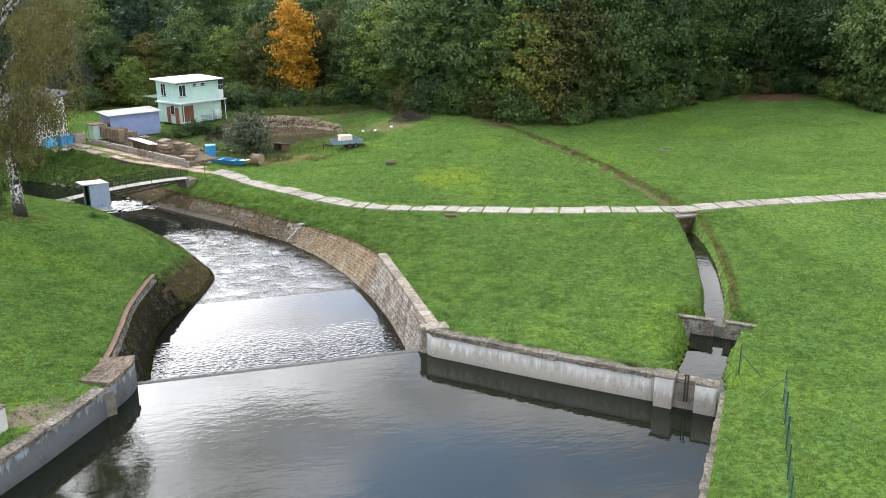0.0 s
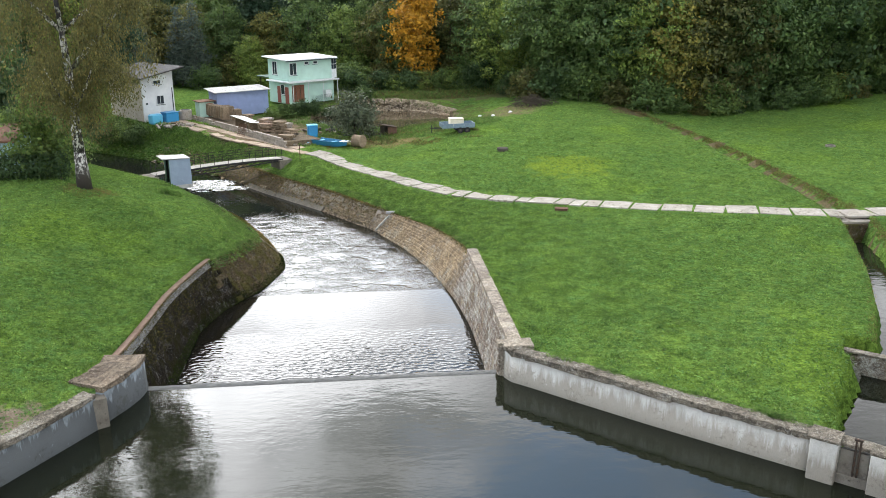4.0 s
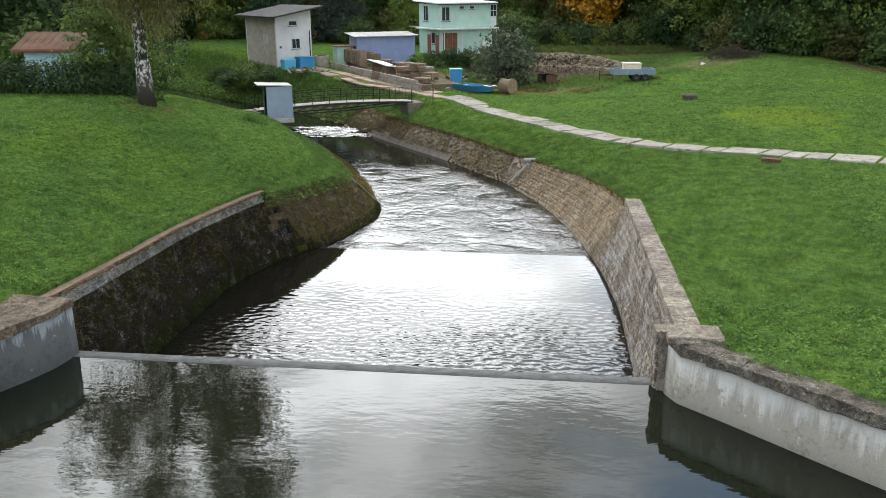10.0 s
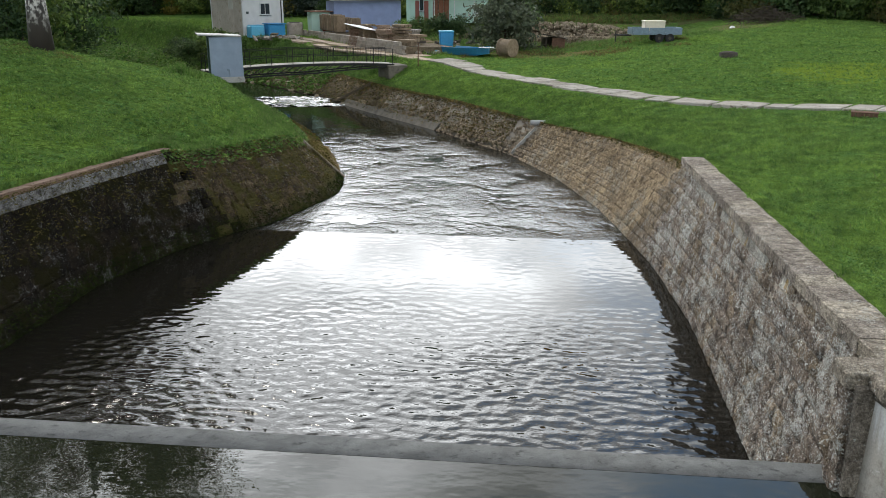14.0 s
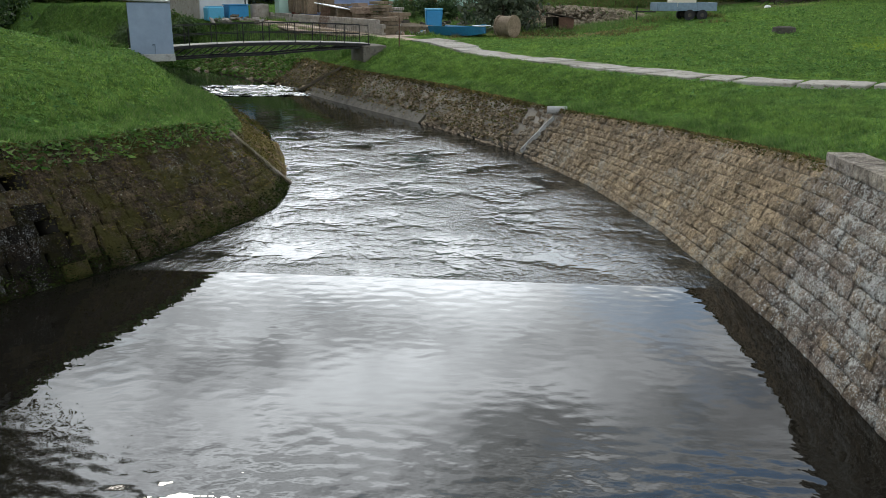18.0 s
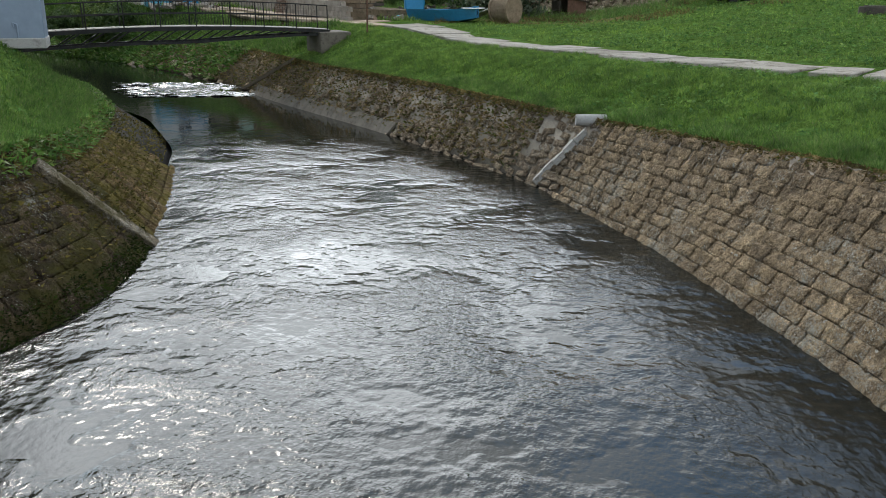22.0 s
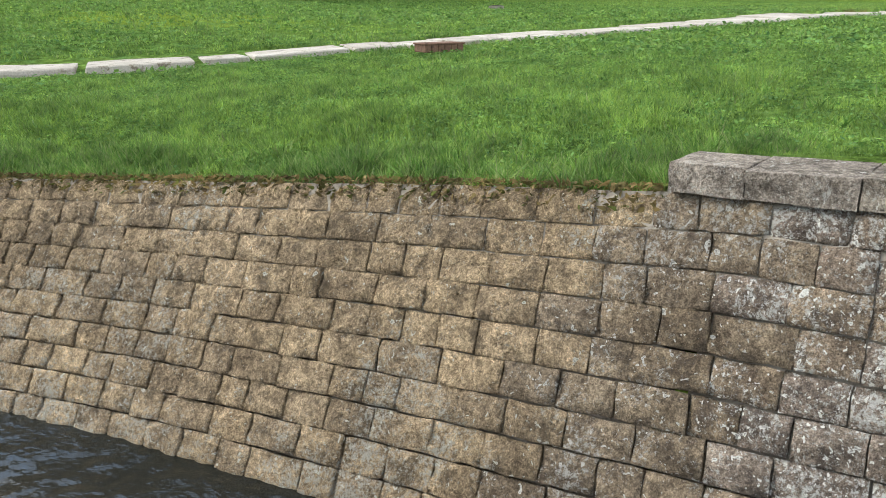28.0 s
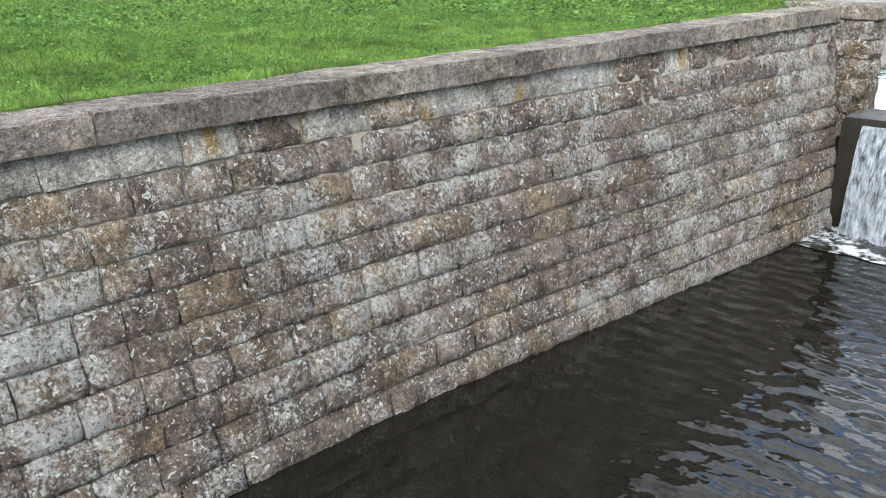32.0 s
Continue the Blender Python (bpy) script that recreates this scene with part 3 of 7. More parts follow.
def ground_at(x, y):
    if x > float(edge_r(y)):
        return float(land_r(x, y))
    return float(land_l(x, y))


# ---- ground: one sheet from the camera's back to the far hills ----
def build_ground():
    rows = np.concatenate([np.arange(-200, -60, 20), np.arange(-60, -22, 3.0), np.arange(-22, 34, 0.4), np.arange(34, 72, 0.8), np.arange(72, 110, 2.0), np.arange(110, 420, 20)])
    near = np.concatenate([[0, 0.2, 0.4], np.arange(0.7, 34, 0.45), np.arange(34, 60, 1.2), np.arange(60, 100, 4), np.arange(100, 420, 30)])
    nl = np.concatenate([[0, 0.2, 0.4], np.arange(0.8, 24, 0.6), np.arange(24, 50, 2.0), np.arange(50, 420, 25)])
    V = []
    for y in rows:
        el, er = float(edge_l(y)), float(edge_r(y))
        xl = el - nl[::-1]
        zl = land_l(xl, np.full(len(xl), y))
        bed = np.linspace(el + 0.03, er - 0.03, 7)
        zb = np.full(7, -3.0)
        xr = er + near
        zr = land_r(xr, np.full(len(xr), y))
        V.append(np.stack([np.concatenate([xl, bed, xr]), np.full(len(xl) + 7 + len(xr), y), np.concatenate([zl, zb, zr])], 1))
    n = V[0].shape[0]
    V = np.concatenate(V)
    V[:, 2] += 0.02 * np.sin(V[:, 0] * 1.7 + 0.6 * V[:, 1]) * np.sin(V[:, 1] * 1.3 - 0.4 * V[:, 0])
    idx = np.arange(len(V)).reshape(-1, n)
    F = np.stack([idx[:-1, :-1], idx[:-1, 1:], idx[1:, 1:], idx[1:, :-1]], -1).reshape(-1, 4)
    me = mesh_np("ground", V, F, M["lawn"], True)
    me.materials.append(M["edge_soil"])
    me.materials.append(M["soil"])
    c = V[F].mean(1)
    g, along = ditch_gap(c[:, 0], c[:, 1])
    wob = 0.25 * np.sin(c[:, 0] * 2.3) * np.sin(c[:, 1] * 1.9)
    brown = (g < np.where(along > 33, 0.62, 0.55) + wob) & (along > 0.3) & (along < 74) & (c[:, 0] > np.interp(c[:, 1], [p[1] for p in DITCH], [p[0] for p in DITCH]) + 0.15)
    brown |= (c[:, 0] > edge_r(c[:, 1])) & (c[:, 0] < edge_r(c[:, 1]) + 0.32 + wob) & (c[:, 1] > 15.2) & (c[:, 1] < 47)
    brown |= (c[:, 0] < edge_l(c[:, 1])) & (c[:, 0] > edge_l(c[:, 1]) - 0.3 - wob) & (c[:, 1] > 15.6) & (c[:, 1] < 44)
    ring = np.hypot((c[:, 0] + 3.0) / 8.5, (c[:, 1] - 67) / 8.0)
    bare = (ring < 1.04 + 0.3 * wob) & (c[:, 1] > 64)
    me.polygons.foreach_set("material_index", np.where(bare, 2, brown.astype(np.int32)).astype(np.int32))
    ob = new("ground", me)
    return tagged(ob, "mown green meadow and banks along the river", "ground", kind="structure")


ground = build_ground()


def water_sheet(name, rows, left, right, z, material, label):
    V = []
    for y in rows:
        a, b = left(y), right(y)
        for x in np.linspace(a, b, 9):
            V.append((x, y, z))
    idx = np.arange(len(V)).reshape(-1, 9)
    F = np.stack([idx[:-1, :-1], idx[:-1, 1:], idx[1:, 1:], idx[1:, :-1]], -1).reshape(-1, 4)
    return tagged(new(name, mesh_np(name, V, F, material, True)), label, "water", kind="structure")


water_sheet("water_pond", np.arange(-60, 0.01, 1.0), lambda y: float(XL(y)) - 0.3, lambda y: float(XR(y)) + 0.3, 0.0, M["pond"], "still dark pond water above the weir")
water_sheet("water_basin", np.arange(0.3, 15.61, 0.9), lambda y: float(XL(y)) - 0.5, lambda y: float(XR(y)) + 0.6, WL, M["basin"], "rippled dark water of the stilling basin")
water_sheet("water_river", np.arange(15.6, 110, 0.8), lambda y: float(XL(y)) - 0.5, lambda y: float(XR(y)) + 0.6, WL - 0.02, M["river"], "shallow running river water with broken ripples")


# ---- masonry ----
def stone_proto(seed, bulge=0.42, jag=0.33, base=0.47):
    """A rock-faced block: unit wide and high; its face swells out, most in its lower half, and is broken unevenly."""
    rng = random.Random(seed)
    nx, ny = 5, 4
    V, F = [], []
    for j in range(ny):
        for i in range(nx):
            u, v = i / (nx - 1), j / (ny - 1)
            rim = min(min(u, 1 - u) * 4 + 0.62, 1) * (0.5 if j == 0 else 1.0 if j == 1 else 0.85 if j == 2 else 0.45)
            z = base + bulge * rim + rng.uniform(-jag, jag) * (0.45 if j in (0, ny - 1) else 0.7 if i in (0, nx - 1) else 1)
            du = rng.uniform(-0.03, 0.03) if 0 < i < nx - 1 else rng.uniform(-0.016, 0.016)
            dv = rng.uniform(-0.06, 0.06) - (0.1 if j == 1 else 0) if 0 < j < ny - 1 else rng.uniform(-0.035, 0.035)
            V.append((u - 0.5 + du, v - 0.5 + dv, z))
    for j in range(ny - 1):
        for i in range(nx - 1):
            a = j * nx + i
            F.append((a, a + 1, a + nx + 1, a + nx))
    rim = [i for i in range(nx)] + [j * nx + nx - 1 for j in range(1, ny)] + [(ny - 1) * nx + i for i in range(nx - 2, -1, -1)] + [j * nx for j in range(ny - 2, 0, -1)]
    base = len(V)
    for r in rim:
        V.append((V[r][0], V[r][1], -0.6))
    n = len(rim)
    for k in range(n):
        F.append((rim[(k + 1) % n], rim[k], base + k, base + (k + 1) % n))
    return np.array(V), np.array(F)


PROTOS = [stone_proto(k) for k in range(12)]
WORN = [stone_proto(100 + k, 0.27, 0.30, 0.56) for k in range(12)]
FLAT = [stone_proto(50 + k, 0.05, 0.05, 0.72) for k in range(4)]


def ruled(bottom, top):
    """Point and frame on the face that runs from the foot line to the top line."""
    def at(y, v):
        e = 0.25
        p = bottom(y) * (1 - v) + top(y) * v
        q = bottom(y + e) * (1 - v) + top(y + e) * v
        u = (q - p) / np.linalg.norm(q - p)
        w = top(y) - bottom(y)
        h = np.linalg.norm(w)
        return p, u, w / h, h
    return at


def lay_stones(at, y0, y1, courses, width, seed, side, depth=0.10, gap=0.016, first=0):
    """Frames of the stones of a coursed face: matrix, course and station. side: +1 where the face looks to -x."""
    rng = random.Random(seed)
    out = []
    for k in range(courses):
        y = y0
        while y < y1:
            w = rng.uniform(*width) * (rng.uniform(0.45, 1) if y == y0 else 1)
            v = (k + 0.5) / courses
            p, u, up, h = at(y + w / 2, v)
            n = np.cross(up, u) * side
            n /= np.linalg.norm(n)
            up2 = np.cross(n, u) * side
            up2 = up2 * (1 if up2 @ up > 0 else -1)
            hh = h / courses - gap
            d = depth * rng.uniform(0.88, 1.2)
            uu = np.cross(up2, n)
            m = np.eye(4)
            m[:3, 0], m[:3, 1], m[:3, 2], m[:3, 3] = uu * (w - gap * 0.8), up2 * hh, n * d, p
            if y > y0 - 0.1 and y + w < y1 + 0.25:
                out.append((m, k, y + w / 2, rng.randrange(1000)))
            y += w
    return out


def face_body(name, at, y0, y1, back, material, label, side, proud=0.0):
    """The wall's solid core behind its stones."""
    ys = np.arange(y0, y1 + 0.01, 0.5)
    V = []
    for y in ys:
        p0, u, up, h = at(y, 0.0)
        n = np.cross(up, u) * side * proud
        p0 = p0 + n
        p1 = at(y, 1.0)[0] + n
        o = np.array((side * back, 0, 0))
        V += [p0 - (0, 0, 0.3), p1, p1 + o - (0, 0, 0.25), p0 + o - (0, 0, 0.3)]
    idx = np.arange(len(V)).reshape(-1, 4)
    F = []
    for a, b in zip(idx, idx[1:]):
        for k in range(4):
            F.append((a[k], a[(k + 1) % 4], b[(k + 1) % 4], b[k]))
    F += [tuple(idx[0][::-1]), tuple(idx[-1])]
    return tagged(new(name, mesh_np(name, V, F, material)), label, "wall", kind="structure")


def put_stones(parent, stones, protos, material, name="stone", alt=None, smooth="stone_p"):
    datas = {}
    for m, k, y, r in stones:
        pr = protos
        mat_ = material
        tag = "a"
        if alt and alt(k, y, r):
            pr, mat_, tag = FLAT, M[smooth], "b"
        key = (tag, r % len(pr))
        if key not in datas:
            V, F = pr[r % len(pr)]
            datas[key] = mesh_np(name, V, F, mat_)
        ob = new(name, datas[key])
        ob.parent = parent
        ob.matrix_world = Matrix(m.tolist())


def join_stones(parent, stones, protos, material, name):
    VV, FF, base = [], [], 0
    for m, k, y, r in stones:
        V, F = protos[r % len(protos)]
        P = np.c_[V, np.ones(len(V))] @ m.T
        VV.append(P[:, :3])
        FF.append(F + base)
        base += len(V)
    ob = new(name, mesh_np(name, np.concatenate(VV), np.concatenate(FF), material))
    ob.parent = parent
    return tagged(ob, kind="stuff")


M["stone_q"] = stone_mat("stained_pale_render", ((0.20, 0.21, 0.218), (0.29, 0.30, 0.31)), (0.42, 0.43, 0.43), 0.0, (0.03, 0.026, 0.021), crust=0.495)
M["stone_p"] = stone_mat("smooth_rendered_stone", ((0.44, 0.435, 0.405), (0.50, 0.495, 0.46), (0.46, 0.44, 0.395)), (0.62, 0.62, 0.58), -0.01, (0.17, 0.16, 0.145), crust=0.58, rust=(0.42, 0.29, 0.12))
vec = lambda *a: np.array(a, float)
AT_RIGHT = ruled(lambda y: vec(XR(y), y, WL - 0.3), lambda y: vec(XRT(y) - 0.04, y, ZRT(y)))
AT_LEFT = ruled(lambda y: vec(XL(y), y, WL - 0.3), lambda y: vec(XLT(y) + 0.04, y, ZLT(y)))

wall_right = face_body("wall_right", AT_RIGHT, 0.25, 15.0, 0.6, M["mortar"], "tall river wall of grey lichen-spotted rock-faced sandstone", 1, 0.067)
revetment_right = face_body("wall_revetment", AT_RIGHT, 15.0, 28.0, 0.5, M["mortar"], "sloping tan sandstone revetment along the river bank", 1, 0.067)
revetment_far = face_body("wall_revetment_far", AT_RIGHT, 28.0, 41.5, 0.5, M["mortar"], "worn tan sandstone revetment towards the footbridge", 1, 0.036)
face_body("wall_bank", AT_RIGHT, 41.5, 57, 0.5, M["soil"], "bare tan soil bank under the footbridge", 1)
face_body("wall_bank_far", AT_RIGHT, 57, 90, 0.5, M["lawn"], "grassy river bank below the yard", 1)
coursed = lay_stones(AT_RIGHT, 0.27, 28.0, 11, (0.30, 0.58), 3, 1, depth=0.10, gap=0.013)
turn_at = lambda q: 14.6 + 0.12 * (q[1] % 3) + 0.05 * (q[3] % 8) - 0.05 * q[1]
grey = [q for q in coursed if q[2] < turn_at(q)]
put_stones(wall_right, grey, PROTOS, M["stone_g"], alt=lambda k, y, r: k == 10 and 4.2 < y < 12.0 and r % 7 > 0)
put_stones(revetment_right, [q for q in coursed if turn_at(q) <= q[2] < turn_at(q) + 1.1], WORN, M["stone_m"])
put_stones(revetment_right, [q for q in coursed if q[2] >= turn_at(q) + 1.1], WORN, M["stone_r"])
far = lay_stones(AT_RIGHT, 28.05, 41.4, 11, (0.26, 0.6), 5, 1, depth=0.05)
kept = []
for m, k, y, r in far:
    if r % 100 < 104 - 4.2 * (y - 28):
        tip = np.eye(4)
        tip[:3, :3] = np.array(Euler((((r % 7) - 3) * 0.02, ((r % 5) - 2) * 0.02, ((r % 11) - 5) * 0.03)).to_matrix())
        kept.append((m @ np.diag((0.8 + 0.03 * (r % 8), 0.75 + 0.04 * (r % 8), 1.0, 1.0)) @ tip, k, y, r))
put_stones(revetment_far, kept, WORN, M["stone_f"])

kerb = thing("bank_kerb", (0, 0, 0), "sloping concrete footing along the water under the revetment", "kerb", kind="structure")
for k in range(9):
    a, b = 35.6 + 1.1 * k, 35.6 + 1.1 * (k + 0.99)
    bm = bmesh.new()
    vs = []
    for y in (a, b):
        for v, o in ((0.05, 0.0), (0.05, 0.085), (0.34, 0.08), (0.34, 0.0)):
            p, u, up, h = AT_RIGHT(y, v)
            n = np.cross(up, u)
            vs.append(bm.verts.new(p + n * o + up * 0.02 * math.sin(k * 1.7)))
    for f in ((0, 1, 2, 3), (7, 6, 5, 4), (0, 4, 5, 1), (1, 5, 6, 2), (2, 6, 7, 3), (3, 7, 4, 0)):
        bm.faces.new([vs[q] for q in f])
    bmesh.ops.recalc_face_normals(bm, faces=bm.faces[:])
    part("kerb_stone", bm, M["concrete_k"], kerb)
bank_stones = [q for q in lay_stones(AT_RIGHT, 41.6, 60, 9, (0.35, 0.8), 15, 1, depth=0.05) if q[3] % 10 < 2]
rb = thing("bank_stones", (0, 0, 0), "loose tan stones in the soil bank", "stones", kind="structure")
put_stones(rb, bank_stones, PROTOS, M["stone_r"])

# the left wall's shade is painted into its stones and mortar
wall_left = face_body("wall_left", AT_LEFT, 0.36, 15.25, 0.6, M["mortar_d"], "tall damp river wall with moss and lichen, its shade painted near black", -1, 0.03)
mossy = lambda q: (q[2] - 14.3 + 0.12 * q[1]) / 2.0 > (q[3] % 97) / 97     # stones painted near black for shade give way to brown ones towards the nose
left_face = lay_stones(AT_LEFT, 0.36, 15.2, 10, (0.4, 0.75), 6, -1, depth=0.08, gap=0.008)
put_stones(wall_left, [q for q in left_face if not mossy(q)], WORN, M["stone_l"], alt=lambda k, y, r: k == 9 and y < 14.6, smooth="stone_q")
put_stones(wall_left, [q for q in left_face if mossy(q)], WORN, M["stone_n"])
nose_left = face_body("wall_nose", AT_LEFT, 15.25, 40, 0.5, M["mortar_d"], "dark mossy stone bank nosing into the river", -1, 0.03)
nose = lay_stones(AT_LEFT, 15.3, 30, 10, (0.35, 0.6), 7, -1, depth=0.075)
near_nose = [q for q in nose if q[2] < 24][:300]
M["edge_stone"] = stone_mat("pale_edge_stone", ((0.22, 0.195, 0.15), (0.27, 0.24, 0.185)), (0.42, 0.41, 0.36), -0.01, (0.08, 0.066, 0.045), (0.10, 0.085, 0.035), crust=0.52)
put_stones(nose_left, [q for q in near_nose if mossy(q)], WORN, M["stone_n"])
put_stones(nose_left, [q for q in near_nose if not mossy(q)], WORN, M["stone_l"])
M["stone_o"] = stone_mat("ochre_mossy_stone", ((0.17, 0.125, 0.062), (0.21, 0.155, 0.08), (0.13, 0.10, 0.052), (0.19, 0.135, 0.07)), (0.34, 0.34, 0.28), -0.03, (0.055, 0.042, 0.024), (0.14, 0.115, 0.032), crust=0.50, spec=0.06)
join_stones(nose_left, [q for q in nose if q[2] >= 24], WORN, M["stone_o"], "far_stones")
for k in range(7):   # pale stone strip down the face where the wall meets the mossy bank
    v0, v1 = 0.86 - 0.115 * k, 0.86 - 0.115 * (k + 0.97)
    p, u, up, h = AT_LEFT(22.6 + 0.17 * k, v0)
    q = AT_LEFT(22.6 + 0.17 * (k + 0.97), v1)[0]
    ax = Vector(q - p).normalized()
    no = Vector(np.cross(u, up)).normalized()
    no = (no - ax * no.dot(ax)).normalized()
    rot = Matrix((ax, no.cross(ax), no)).transposed()
    c = (p + q) / 2 + np.array(no) * 0.07
    part("edge_stone", box(*c, float(np.linalg.norm(q - p)), 0.36, 0.16, 0.015, rot=rot), M["edge_stone"], nose_left, "pale worn edge stone")


def coping_line(parent, pts, width, height, material, length, seed, name="coping_stone", ragged=0.02, skip=(), cuts=1):
    """Coping stones, one by one, along a line of top front-edge points."""
    rng = random.Random(seed)
    pts = [Vector(p) for p in pts]
    run = [0.0]
    for a, b in zip(pts, pts[1:]):
        run.append(run[-1] + (b - a).length)

    def where(d):
        for k in range(len(pts) - 1):
            if d <= run[k + 1] or k == len(pts) - 2:
                t = (d - run[k]) / (run[k + 1] - run[k])
                return pts[k].lerp(pts[k + 1], t)
    d = 0.0
    while d < run[-1] - 0.1:
        w = min(rng.uniform(*length), run[-1] - d)
        a, b = where(d + 0.003), where(d + w - 0.003)
        u = (b - a).normalized()
        n = Vector((u.y, -u.x, 0)).normalized()          # to the right of the run: the land side
        bm = bmesh.new()
        bmesh.ops.create_cube(bm, size=1.0)
        L = (b - a).length
        for v in bm.verts:
            p = a + u * (v.co.x + 0.5) * L + n * ((v.co.y + 0.5) * width + rng.uniform(-ragged, ragged)) + Vector((0, 0, (v.co.z - 0.5) * height + rng.uniform(-ragged, ragged) * 0.6))
            v.co = p
        bmesh.ops.subdivide_edges(bm, edges=bm.edges[:], cuts=cuts, use_grid_fill=True)
        for v in bm.verts:
            v.co += Vector([rng.uniform(-1, 1) * ragged * 0.45 for _ in range(3)])
        bmesh.ops.recalc_face_normals(bm, faces=bm.faces[:])
        part(name, bm, material, parent)
        d += w


ys = np.append(np.arange(0.3, 14.9, 0.5), 15.17)
coping_line(wall_right, [(float(XRT(y)) - 0.19, y, float(ZRT(min(y, 14.8))) + 0.215) for y in ys[::-1]][::-1], 0.61, 0.205, M["coping"], (0.55, 0.8), 8, ragged=0.012, cuts=2)
part("corner_slab", box(0.62, -0.22, 1.40, 1.25, 0.86, 0.2, 0.03), M["coping"], wall_right, "wide worn slab on the wall's corner")
yl = np.arange(0.4, 15.3, 0.7)
coping_line(wall_left, [(float(XLT(y)) + 0.05, y, float(ZLT(y)) + 0.13) for y in yl][::-1], 0.32, 0.13, M["coping_b"], (0.8, 1.3), 9)


def sweep_wall(name, pts, thick, z0, z1, material, label, lean=0.0, step=0.4):
    """A solid wall along a plan line: front on the line, body to its right-hand side."""
    P = [Vector((*p, 0)) for p in pts]
    rings = []
    for k, p in enumerate(P):
        a = (P[k] - P[k - 1]).normalized() if k else (P[1] - P[0]).normalized()
        b = (P[k + 1] - P[k]).normalized() if k < len(P) - 1 else a
        t = (a + b).normalized()
        n = Vector((t.y, -t.x, 0)) / max(0.5, t.dot(a))
        rings.append([(p.x, p.y, z0), (p.x + n.x * lean, p.y + n.y * lean, z1), (p.x + n.x * thick, p.y + n.y * thick, z1), (p.x + n.x * thick, p.y + n.y * thick, z0)])
    V = np.array(rings).reshape(-1, 3)
    idx = np.arange(len(V)).reshape(-1, 4)
    F = []
    for a, b in zip(idx, idx[1:]):
        for k in range(4):
            F.append((a[k], b[k], b[(k + 1) % 4], a[(k + 1) % 4]))
    F += [tuple(idx[0]), tuple(idx[-1][::-1])]
    return tagged(new(name, mesh_np(name, V, F, material)), label, "wall", kind="structure")


def concrete_wall_mat(name, pale, run, dark, spread, reach):
    """Pale render with dark runs below the coping, a bleached band on top and a wet foot."""
    m, nt, b = nodes_of(name, 0.85, 0, 0.3)
    base = ramp(nt, noise_tex(nt, 0.9, 5), ((0.3, tuple(v * 0.78 for v in pale)), (0.7, pale)))
    runs = noise_tex(nt, 4.2, 6, 0.7, stretch=(1, 1, 0.10))
    ge = nt.nodes.new("ShaderNodeNewGeometry")
    sp = nt.nodes.new("ShaderNodeSeparateXYZ")
    nt.links.new(ge.outputs["Position"], sp.inputs[0])
    add = nt.nodes.new("ShaderNodeMath")
    add.operation = "MULTIPLY_ADD"
    nt.links.new(sp.outputs["Z"], add.inputs[0])
    add.inputs[1].default_value = -0.42
    nt.links.new(runs, add.inputs[2])
    col = blend(nt, mask(nt, add.outputs[0], reach, reach + 0.2), base, run)
    stain = noise_tex(nt, 1.6, 7, 0.75)
    col = blend(nt, math_node(nt, "MULTIPLY", mask(nt, stain, 0.52, 0.70), 0.6), col, run)
    crust = math_node(nt, "ADD", noise_tex(nt, 7.5, 9, 0.8), math_node(nt, "MULTIPLY", math_node(nt, "SUBTRACT", noise_tex(nt, 0.9, 3), 0.5), spread))
    crust = math_node(nt, "SUBTRACT", crust, math_node(nt, "MULTIPLY", math_node(nt, "MAXIMUM", math_node(nt, "SUBTRACT", sp.outputs["Z"], 0.65), 0.0), 0.25))
    col = blend(nt, math_node(nt, "MULTIPLY", mask(nt, crust, 0.54, 0.66), 0.7), col, dark)
    patches = noise_tex(nt, 3.3, 6, 0.7)
    col = blend(nt, mask(nt, patches, 0.64, 0.72), col, pale)
    fine = noise_tex(nt, 40, 4)
    col = blend(nt, 0.5, col, ramp(nt, fine, ((0.3, (0.65, 0.65, 0.65)), (0.7, (1.2, 1.2, 1.2)))), "MULTIPLY")
    nt.links.new(col, b.inputs["Base Color"])
    bump(nt, b, fine, 0.4, 0.01)
    return m


M["cwall"] = concrete_wall_mat("streaked_concrete", (0.56, 0.545, 0.51), (0.30, 0.275, 0.235), (0.17, 0.145, 0.115), 0.5, 0.06)
# same recipe in darker, bluer tones for the left-hand pond walls
M["cwall_d"] = concrete_wall_mat("dark_blue_grey_concrete", (0.23, 0.262, 0.285), (0.082, 0.088, 0.09), (0.05, 0.05, 0.046), 0.7, -0.12)
PW = ((0.5, 0.2), (0.0, 0.16), (-0.06, -0.1), (-0.02, -0.5), (0.2, -0.95), (1.1, -1.75), (2.8, -3.35), (4.6, -5.0), (6.6, -6.75), (8.62, -8.5), (9.12, -8.94))
PW = PW[::-1]
wall_pond = sweep_wall("wall_pond_right", PW, 0.5, -1.2, 1.22, M["cwall"], "weathered concrete pond wall with dark streaks", lean=0.1)
M["coping_r"] = stone_mat("ragged_coping", ((0.20, 0.184, 0.155), (0.25, 0.23, 0.195), (0.18, 0.163, 0.138)), (0.44, 0.42, 0.37), 0.0, (0.062, 0.052, 0.038), crust=0.49)
coping_line(wall_pond, [(x, y, 1.46) for x, y in PW], 0.62, 0.26, M["coping_r"], (0.5, 1.0), 11, ragged=0.042, cuts=3)
PL = ((-14.84, 0.32), (-14.8, -0.2), (-14.88, -0.75), (-15.15, -1.5), (-15.72, -2.7))
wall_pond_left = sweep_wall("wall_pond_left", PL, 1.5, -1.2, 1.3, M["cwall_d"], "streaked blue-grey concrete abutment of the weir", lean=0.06)
